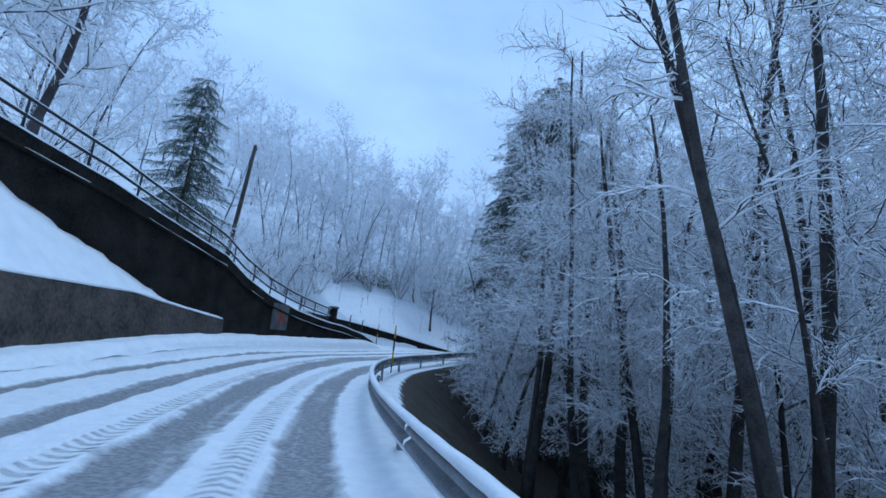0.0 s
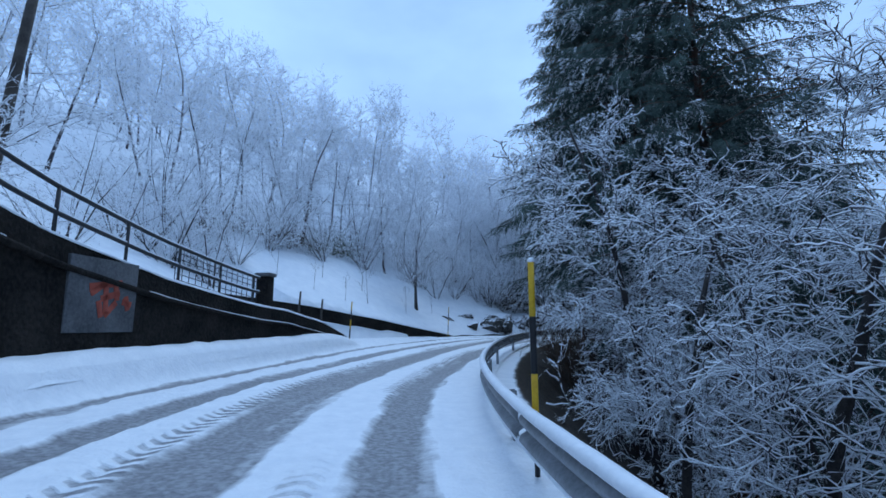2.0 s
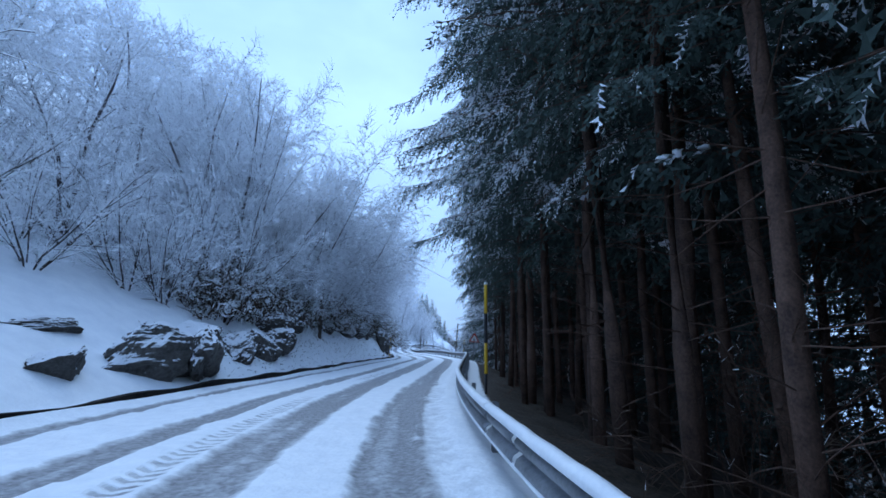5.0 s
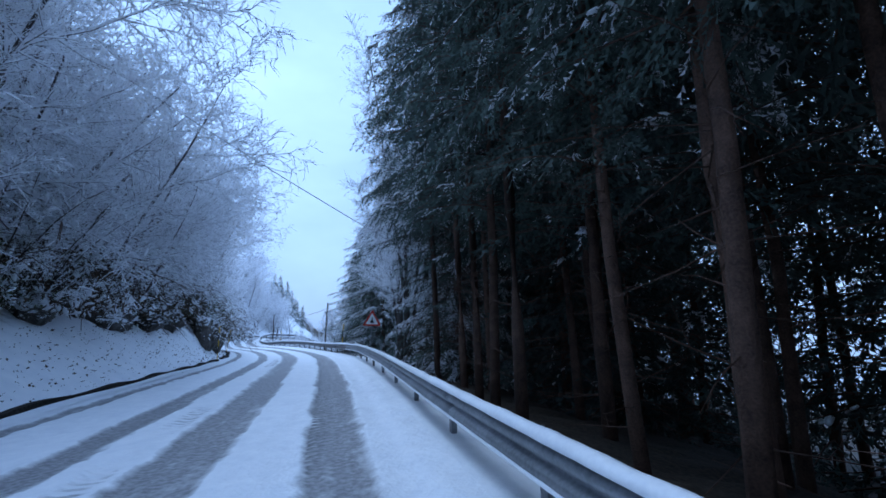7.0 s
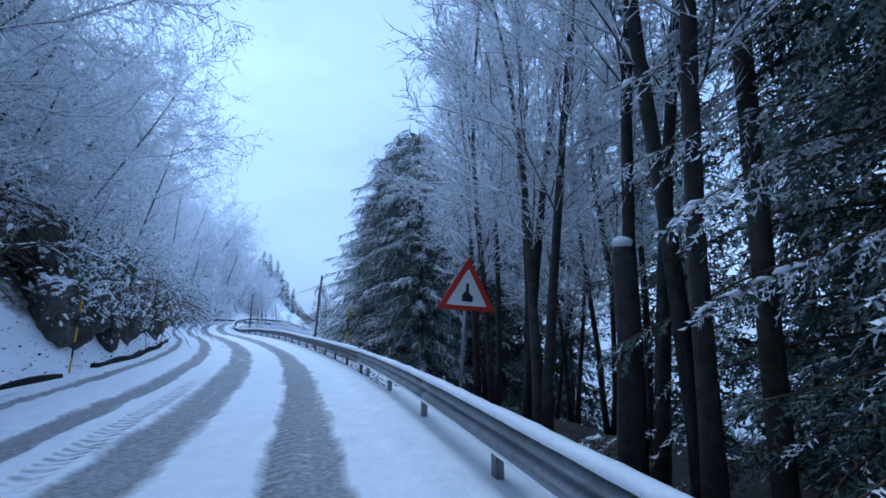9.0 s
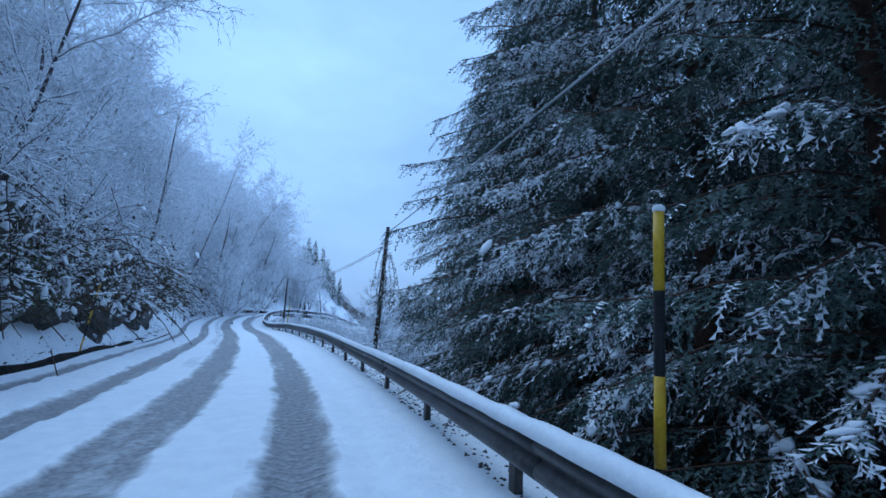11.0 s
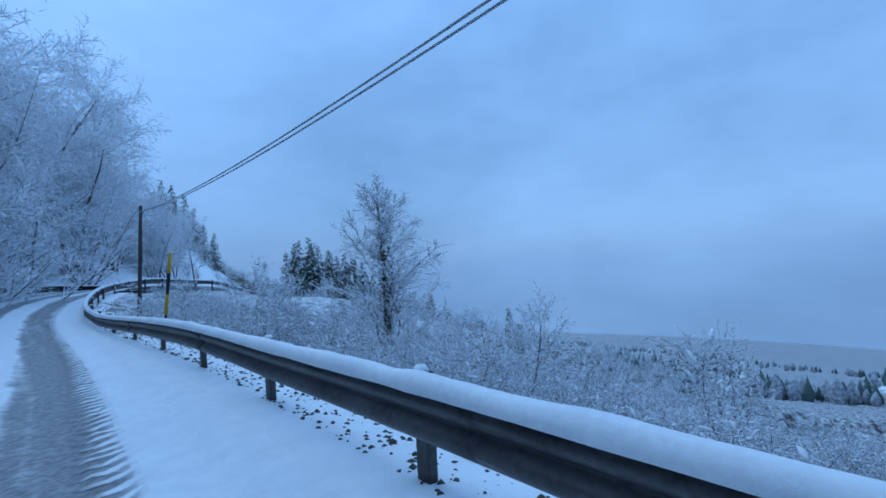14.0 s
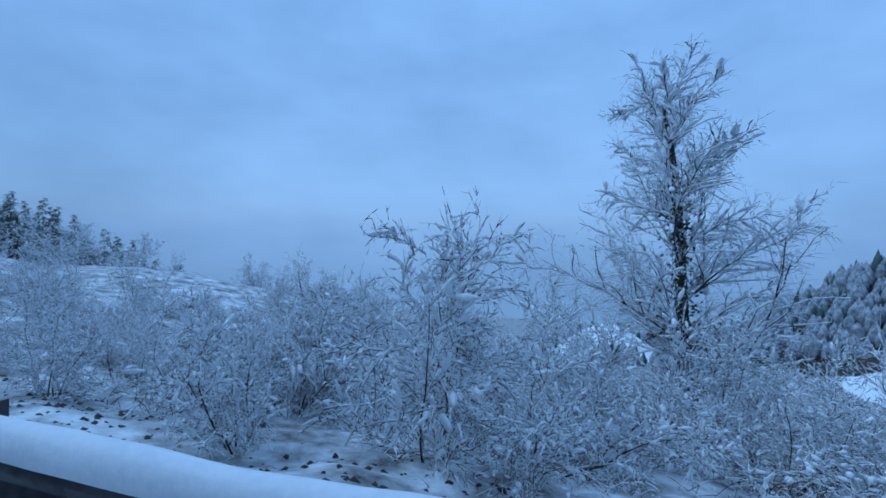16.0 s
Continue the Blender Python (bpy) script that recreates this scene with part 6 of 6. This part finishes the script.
BRUSH_PLAN = [(7, 0.2, 1.9, 0.36, 0.85, 0), (5, 0.26, 1.3, 0.5, 0.7, 0), (3, 0.28, 0, 0, 0, 0)]
brush_kinds = [tree_thing("snowy_bush", "spreading bare bush thickly coated with snow", "bush", 640 + k, 2.0, 4, BRUSH_PLAN, (-0.01, 0.0, -0.02, -0.03), 0.02, 0.5, 2, 0.022, 0.85, 0.7, "bushes below the guardrail", None, 300, (11, 0.25, 0.0115, 0.15, 0.08), 0.55, 0.56) for k in range(4)]
bushes = free_spots(rnd, 96, (90, 122), (4.4, 14), 0.95)
bushes += free_spots(rnd, 16, (100, 114), (3.2, 6.0), 0.8)
bushes += free_spots(rnd, 26, (86, 126), (15, 34), 2.0)
bushes += free_spots(rnd, 34, (102, 120), (2.5, 6.5), 0.7)


def beyond(p):
    """Whether a place lies on the side of the slope that falls towards the spur."""
    return 30 < math.degrees(math.atan2(p.x - 47.6, p.y - 91.4)) < 80


scatter(brush_kinds, [p for p in bushes if not beyond(p)], rnd, 0.55, 0.88, 0.12)
for k, p in enumerate(p for p in bushes if beyond(p)):
    copy_thing(brush_kinds[k % 4], put(None, p, k * 1.7, 0.3 + 0.2 * rnd.rand(), 0.08, 1.0, k))
orchard = [land_at(s, l) for s, l in ((101.5, 8.6), (99.0, 9.4), (96.5, 9.0), (94.0, 10.5), (98.0, 13.0), (102.5, 11.5), (91.5, 12.0), (95.5, 15.5), (112, 9.0), (115, 11.5), (89.0, 15.0), (109.5, 13.0), (118, 9.5), (121, 13), (92, 19), (100, 19), (105, 10.5), (103.5, 14), (97.2, 8.4), (106.5, 16))]
orch_kinds = [tree_thing("small_tree", "small spreading bare tree outlined in snow", "tree", 660 + k, 2.9, 2, [(6, 0.07, 2.2, 0.45, 0.75, 0), (4, 0.14, 2.0, 0.5, 0.7, 0), (3, 0.16, 0, 0, 0, 0)], (0.0, 0.05, 0.02, 0.0), 0.05, 0.25, 2, 0.024, 0.88, 0.75, "small trees on the slope", None, 300, (10, 0.3, 0.011, 0.1, 0.12), 0.55, 0.6) for k in range(3)]
scatter(orch_kinds, [p for p in orchard if not beyond(p)], rnd, 0.6, 0.9, 0.1)
far_wood = [polar(50 + 70 * rnd.rand(), 52 + 50 * rnd.rand() ** 1.2) for k in range(42)]
scatter(fill_kinds, far_wood, rnd, 0.35, 0.55, 0.05)
for k in range(28):
    copy_thing(brush_kinds[k % 4], put(None, polar(52 + 75 * rnd.rand(), 20 + 45 * rnd.rand()), k * 2.3, 0.7 + 0.4 * rnd.rand()))
for k in range(170):
    az, dd_ = 40 + 46 * rnd.rand(), 26 + 84 * rnd.rand()
    copy_thing((orch_kinds + fill_kinds)[k % 6], put(None, polar(az, dd_), k * 2.7, (0.75 if k % 6 < 3 else 0.3) * (0.8 + 0.4 * rnd.rand())))
for k in range(70):
    az, dd_ = 84 + 62 * rnd.rand(), 15 + 36 * rnd.rand() ** 1.3
    copy_thing((orch_kinds + brush_kinds)[k % 7], put(None, polar(az, dd_), k * 2.1, 0.5 + 0.35 * rnd.rand()))
# woods across the valley, too many to count
rs = np.random.RandomState(64)
fv, ff, fm = [], [], []
ring = np.array([(math.cos(a), math.sin(a)) for a in np.arange(6) * math.pi / 3])
while len(fm) < 4000 * 30:
    az, dd_ = 78 + 90 * rs.rand(), 165 + 600 * rs.rand() ** 1.6
    near_hill = len(fm) < 2000 * 30
    if near_hill:
        az, dd_ = 127 + 36 * rs.rand(), 118 + 110 * rs.rand()
    p = polar(az, dd_)
    open_ = float(vnoise(p.x / 60, p.y / 60, 2, 5))
    on_hill = az > 127 and dd_ < 260
    if (open_ < 0.5 and not on_hill) or (abs(az - BALD[0]) < 5.5 and 190 < dd_ < 250):
        continue
    h = (2.6 + 2.6 * rs.rand()) if near_hill else (3.5 + 4.0 * rs.rand())
    slot = 0 if rs.rand() < (0.8 if near_hill else 0.55) else 1
    wide = h * (0.2 if slot else 0.3)
    base = len(fv)
    for zz, rr in ((0.02, 0.75), (0.3, 1.0), (0.62, 0.66 if not slot else 0.45)):
        jit = 0.75 + 0.5 * rs.rand(6, 1)
        for x_, y_ in ring * wide * rr * jit:
            fv.append((p.x + x_, p.y + y_, p.z + zz * h + 0.3 * rs.normal()))
    fv.append((p.x, p.y, p.z + h))
    for row in range(2):
        for k in range(6):
            a_, b_ = base + row * 6 + k, base + row * 6 + (k + 1) % 6
            ff.append((a_, b_, b_ + 6))
            ff.append((a_, b_ + 6, a_ + 6))
            fm += [slot, slot]
    for k in range(6):
        ff.append((base + 12 + k, base + 12 + (k + 1) % 6, base + 18))
        fm.append(slot)
far_forest = mesh_object("far_forest", np.array(fv), np.array(ff), [FROSTED_WOOD, NEEDLES], slots=fm[:len(ff)])
tagged(far_forest, "distant frosted woods and dark conifers across the valley", "forest", kind="stuff")

# brown leafless bushes at the foot of the spruces
BARE_PLAN = [(7, 0.16, 1.3, 0.4, 0.6, 1), (5, 0.2, 1.2, 0.5, 0.6, 0), (3, 0.22, 0, 0, 0, 0)]
bare_kinds = [tree_thing("bare_bush", "tangled brown leafless bush with a little snow", "bush", 680 + k, 1.7, 7, BARE_PLAN, (-0.04, -0.01, -0.02), 0.011, 0.6, 3, 0.003, 0.03, 0.6, "bushes at the wood's edge", BROWN_TWIG) for k in range(2)]
scatter(bare_kinds, [land_at(s, l) for s, l in ((29.2, 2.9), (30.0, 3.3), (30.8, 2.8), (31.6, 3.2), (32.6, 2.8), (33.6, 3.4), (28.4, 3.3), (35.4, 3.6), (38.6, 3.8))], rnd, 0.8, 1.15, 0.1)

# ---------------------------------------------------------------- rocks on the bank


def snow_on_top(base, name, low=0.35, high=0.75):
    """The base material with snow lying on faces that look up."""
    m = base.copy()
    m.name = name
    n, l = m.node_tree.nodes, m.node_tree.links
    b = n["Principled BSDF"]
    src = b.inputs["Base Color"].links[0].from_socket
    geo = n.new("ShaderNodeNewGeometry")
    sep = n.new("ShaderNodeSeparateXYZ")
    co = n.new("ShaderNodeTexCoord")
    nz = n.new("ShaderNodeTexNoise")
    nz.inputs["Scale"].default_value = 2.2
    nz.inputs["Detail"].default_value = 4
    add = n.new("ShaderNodeMath")
    add.operation = "MULTIPLY_ADD"
    add.inputs[1].default_value = 0.9
    sub = n.new("ShaderNodeMath")
    sub.operation = "SUBTRACT"
    sub.inputs[1].default_value = 0.45
    rng = n.new("ShaderNodeMapRange")
    rng.inputs["From Min"].default_value = low
    rng.inputs["From Max"].default_value = high
    mix = n.new("ShaderNodeMix")
    mix.data_type = "RGBA"
    mix.inputs[7].default_value = (0.82, 0.84, 0.88, 1)
    l.new(geo.outputs["Normal"], sep.inputs[0])
    l.new(co.outputs["Object"], nz.inputs["Vector"])
    l.new(nz.outputs["Fac"], add.inputs[0])
    l.new(sep.outputs["Z"], add.inputs[2])
    l.new(add.outputs[0], sub.inputs[0])
    l.new(sub.outputs[0], rng.inputs["Value"])
    l.new(rng.outputs[0], mix.inputs[0])
    l.new(src, mix.inputs[6])
    l.new(mix.outputs[2], b.inputs["Base Color"])
    return m


SNOWY_ROCK = snow_on_top(ROCK, "rock_with_snow", 0.3, 0.5)


def rock_mesh(seed):
    """A craggy ledge: planes cut off, level bedding steps and a broken face."""
    rs = np.random.RandomState(seed)
    bm = bmesh.new()
    bmesh.ops.create_icosphere(bm, subdivisions=5, radius=1.0)
    cuts = [Vector(rs.normal(0, 1, 3) * np.array([1, 1, 0.6])).normalized() for _ in range(12)]
    depth = [0.5 + 0.35 * rs.rand() for _ in range(12)]
    off = Vector((seed * 3.1, seed * 1.7, 0))
    for vert in bm.verts:
        co = vert.co.copy()
        for c, dpt in zip(cuts, depth):
            over = co.dot(c) - dpt
            if over > 0:
                co -= c * over * 0.95
        bed = co.z * 3.2 + 1.1 * noise.noise(co * 1.3 + off)
        step = abs(bed - math.floor(bed) - 0.5)
        nv = 0.26 * noise.noise(co * 1.9 + off) + 0.17 * abs(noise.noise(co * 4.2 + off)) + 0.05 * noise.noise(co * 9.0 + off) + 0.02 * noise.noise(co * 19.0 + off) - 0.04 * step
        vert.co = Vector((co.x * (1 + nv), co.y * (1 + nv), co.z * (1 + 0.6 * nv)))
    me = bpy.data.meshes.new("rock_outcrop")
    bm.to_mesh(me)
    bm.free()
    me.materials.append(SNOWY_ROCK)
    return me


rock_meshes = [rock_mesh(k) for k in range(7)]
rs_rock = np.random.RandomState(33)


def rock(s, l, dz, sx, sy, sz, name="rock_outcrop", label="dark wet rock outcrop with snow on its ledges", group="rocks on the bank"):
    ob = new(name, rock_meshes[int(rs_rock.rand() * 7)])
    p = land_at(s, l)
    ob.matrix_basis = Matrix.Translation(p + Vector((0, 0, dz))) @ Matrix.Rotation(heading(s) + rs_rock.normal(0, 0.3), 4, "Z") @ Euler((rs_rock.normal(0, 0.25), rs_rock.normal(0, 0.25), 0)).to_matrix().to_4x4() @ Matrix.Diagonal((sx, sy, sz, 1))
    return tagged(ob, label, "rock", group)


# the group at the meadow's end
for s, l, dz, sx, sy, sz in ((40.3, -6.5, -0.05, 0.25, 0.5, 0.14), (41.7, -5.5, 0.0, 0.4, 0.5, 0.5), (42.6, -6.6, -0.02, 0.3, 0.9, 0.2), (43.9, -5.4, 0.15, 0.6, 1.5, 0.8), (45.7, -5.45, 0.15, 0.6, 1.4, 0.85), (46.9, -6.2, 0.1, 0.6, 1.0, 0.5), (48.4, -5.7, 0.1, 0.6, 0.9, 0.55), (50.0, -5.6, 0.2, 0.6, 0.9, 0.7), (51.6, -5.9, 0.2, 0.6, 1.0, 0.7)):
    rock(s, l, dz, sx, sy, sz)
for k in range(26):
    s = 53.2 + k * 0.84
    rock(s, -6.7 - 1.3 * rs_rock.rand(), 0.0 + 0.4 * rs_rock.rand(), 0.45 + 0.3 * rs_rock.rand(), 0.7 + 0.6 * rs_rock.rand(), 0.35 + 0.35 * rs_rock.rand())
# the crag above the last stretch
for k in range(40):
    s = 75.5 + k * 0.74 + 0.3 * rs_rock.rand()
    low = k % 2 == 0
    rock(s, -5.5 - (0 if low else 0.5) - 0.3 * rs_rock.rand(), (0.25 if low else 0.8) + 0.3 * rs_rock.rand(), 0.55 + 0.25 * rs_rock.rand(), 0.6 + 0.35 * rs_rock.rand(), (0.7 if low else 0.9) + 0.45 * rs_rock.rand())

# dark undergrowth, ivy and dead leaves hanging on the crag


def undergrowth(seed, n, w, h, mats):
    rs = np.random.RandomState(seed)
    rows_ = []
    for k in range(n):
        p = np.array([rs.normal(0, w), rs.normal(0, w * 0.5), abs(rs.normal(0, h))])
        d = rs.normal(0, 1, 3) + np.array([0.6, 0, -0.5])
        d /= np.linalg.norm(d)
        rows_.append((*p, *(p + d * (0.03 + 0.06 * rs.rand())), 0.008 + 0.012 * rs.rand(), 0.004))
    return np.array(rows_)


under_kinds = []
for k in range(3):
    g = empty("undergrowth")
    tagged(g, "tangle of dark ivy and brown leaves powdered with snow", "undergrowth", "undergrowth on the bank")
    blade_mesh("foliage", undergrowth(700 + k, 1500, 0.65, 0.5, None), DEAD_LEAF if k != 0 else IVY, g, "", k)["kind"] = "stuff"
    canes = []
    rs = np.random.RandomState(710 + k)
    for c in range(16):
        p = np.array([rs.normal(0, 0.5), rs.normal(0, 0.3), 0.0])
        d = np.array([rs.normal(0, 0.5) + 0.3, rs.normal(0, 0.5), 1.0])
        for i in range(6):
            d = d + np.array([0.06, 0, -0.3]) + rs.normal(0, 0.08, 3)
            d /= np.linalg.norm(d)
            canes.append((*p, *(p + d * 0.28), 0.007, 0.006))
            p = p + d * 0.28
    limb_mesh("cane_tangle", np.array(canes), g, "arching canes", 3, 0.006, 0.06, BROWN_TWIG, k + 3)["kind"] = "stuff"
    rl = np.random.RandomState(720 + k)
    top_ = np.array([(rl.normal(0, 0.6), rl.normal(0, 0.3), abs(rl.normal(0.3, 0.5)), *rl.normal(0, 1, 3), 0.05 + 0.06 * rl.rand(), 0.035, 0.02) for _ in range(150)])
    lump_mesh("snow_load", top_, TWIG_SNOW, g, "bits of lodged snow")["kind"] = "stuff"
    under_kinds.append(g)
under_spots = [land_at(s, l) for s, l in [(49 + 0.85 * k, -7.2 - 0.6 * (k % 3)) for k in range(30)] + [(76 + 0.8 * k, -5.8 - 0.45 * (k % 3)) for k in range(40)] + [(100 + 1.1 * k, -6.4 - 0.8 * (k % 3)) for k in range(20)] + [(30.0 + 1.6 * k, -12.6 - 0.5 * (k % 2)) for k in range(6)]]
scatter(under_kinds, under_spots, rnd, 0.9, 1.5, 0.1)
brush_edge = [land_at(s, l) for s, l in [(22 + 1.5 * k, 4.4 + 0.9 * (k % 3)) for k in range(4)]]
for k, p in enumerate(brush_edge):
    copy_thing(under_kinds[1 + k % 2], put(None, p, k * 1.7, 0.45 + 0.2 * (k % 3)))

# brambles bowed under snow below the rail
bramble_kinds = []
for k in range(2):
    rs = np.random.RandomState(740 + k)
    g = empty("bramble")
    tagged(g, "bramble mound bowed under clumps of snow", "bramble", "brambles below the guardrail")
    canes = []
    for c in range(34):
        p = np.array([rs.normal(0, 0.45), rs.normal(0, 0.45), 0.0])
        az = rs.rand() * 6.28
        d = np.array([math.cos(az) * 0.5, math.sin(az) * 0.5, 1.0])
        for i in range(8):
            d = d + np.array([math.cos(az) * 0.12, math.sin(az) * 0.12, -0.26]) + rs.normal(0, 0.1, 3)
            d /= np.linalg.norm(d)
            canes.append((*p, *(p + d * 0.17), 0.005, 0.0045))
            p = p + d * 0.17
            for _ in range(2):
                e = d + rs.normal(0, 0.8, 3)
                canes.append((*p, *(p + e * 0.13), 0.0045, 0.002))
    limb_mesh("cane_tangle", np.array(canes), g, "arching snowy canes", 3, 0.007, 0.55, BROWN_TWIG, k)["kind"] = "stuff"
    bm = bmesh.new()
    for c in range(90):
        a, r = rs.rand() * 6.28, rs.rand() ** 0.6 * 1.0
        z = 0.75 * (1 - (r / 1.2) ** 2) * (0.6 + 0.5 * rs.rand())
        res = bmesh.ops.create_icosphere(bm, subdivisions=1, radius=0.02 + 0.05 * rs.rand() ** 2)
        m = Matrix.Translation((math.cos(a) * r, math.sin(a) * r, z)) @ Matrix.Rotation(rs.rand() * 6, 4, "Z") @ Matrix.Diagonal((1.0 + rs.rand(), 0.8, 0.4, 1))
        bmesh.ops.transform(bm, matrix=m, verts=res["verts"])
    part("snow_load", bm, SNOW, g, "clumps of snow")["kind"] = "stuff"
    bramble_kinds.append(g)
bramble_spots = [land_at(s, l) for s, l in ((93.5, 3.6), (95.2, 4.2), (97.0, 3.4), (99.4, 4.0), (101.6, 3.8), (104.0, 4.2), (106.5, 3.6), (109.0, 4.0), (111.0, 4.4), (91.6, 3.2), (89.8, 3.6), (98.4, 5.2), (102.8, 5.4), (107.8, 5.2), (105.5, 2.9), (108.5, 3.0), (111.5, 3.2), (114.5, 3.4), (100.6, 2.8))]
scatter(bramble_kinds, bramble_spots, rnd, 0.55, 0.85, 0.05)

# stones and clods in the snow behind the rail
rs = np.random.RandomState(55)
vs, fs = [], []
tet = np.array([(1, 0, 0), (-0.4, 0.8, 0), (-0.5, -0.8, 0), (0.1, 0.1, 0.8), (0.4, -0.4, 0.5)])
tf = [(0, 1, 3), (1, 2, 3), (2, 4, 3), (4, 0, 3), (2, 0, 4)]
for k in range(11000):
    s = 70 + 48 * rs.rand()
    d = 0.08 + 1.7 * rs.rand() ** 1.3
    l = float(rail_lateral(s)) + d
    p = land_at(s, l)
    p.z += float(1 - smooth(1.3, 2.4, l)) * (0.06 - float(np.interp(s, ST, SB)) * min(l, 3.0)) - 0.005
    a = rs.rand() * 6.28
    q_ = (0.009 + 0.03 * rs.rand() ** 2)
    rot = np.array([[math.cos(a), -math.sin(a), 0], [math.sin(a), math.cos(a), 0], [0, 0, 1]])
    pts_ = (tet * (q_ * (0.7 + 0.8 * rs.rand()), q_, q_ * (0.6 + 0.6 * rs.rand()))) @ rot.T + np.array(p)
    base = len(vs)
    vs.extend(pts_)
    fs.extend([tuple(base + i for i in f) for f in tf])
rubble = mesh_object("rubble", np.array(vs), np.array(fs), [ROCK], smooth_faces=False)
tagged(rubble, "dark stones and clods poking through snow behind the rail", "rubble", kind="stuff")

# ivy hanging on the utility pole by the valley
pole = [o for o in bpy.data.objects if o.name.startswith("utility_pole") and "ivy" in o.get("label", "")][0]
rs = np.random.RandomState(88)
vine, vine_leaf = [], []
for c in range(9):
    az = rs.rand() * 6.28
    p = np.array([math.cos(az) * 0.1, math.sin(az) * 0.1, 3.45 - 0.5 * rs.rand()])
    out_ = np.array([math.cos(az), math.sin(az), 0]) * (0.05 + 0.12 * rs.rand())
    for i in range(6 + int(7 * rs.rand())):
        q_ = p + out_ * (0.8 - 0.1 * i) + np.array([*rs.normal(0, 0.03, 2), -0.22])
        vine.append((*p, *q_, 0.008, 0.007))
        for j in range(5):
            a_ = p + (q_ - p) * rs.rand()
            e = rs.normal(0, 1, 3)
            vine_leaf.append((*a_, *(a_ + e / np.linalg.norm(e) * 0.07), 0.016, 0.006))
        p = q_
limb_mesh("hanging_vine", np.array(vine), pole, "snowy hanging vine stems", 3, 0.014, 1.0, BROWN_TWIG, 4)
blade_mesh("vine_foliage", vine_leaf, IVY, pole, "dull ivy leaves", 5)["kind"] = "stuff"
limb_mesh("vine_snow", np.array(vine_leaf)[::2], pole, "snow on the ivy", 3, 0.01, 1.0, TWIG_SNOW, 6)["kind"] = "stuff"

# dead leaves and clods showing through the snow of the bank
rs = np.random.RandomState(91)
litter = []
for k in range(3800):
    s = 45 + 63 * rs.rand()
    l = -4.85 - 1.9 * rs.rand()
    p = np.array(land_at(s, l)) + np.array([0, 0, 0.01])
    e = rs.normal(0, 1, 3)
    e[2] = abs(e[2]) * 0.5
    litter.append((*p, *(p + e * (0.02 + 0.05 * rs.rand() ** 2)), 0.01 + 0.025 * rs.rand() ** 2, 0.004))
bank_litter = blade_mesh("bank_litter", litter, DEAD_LEAF, None, "", 17)
tagged(bank_litter, "brown leaves and clods showing through bank snow", "litter", kind="stuff")
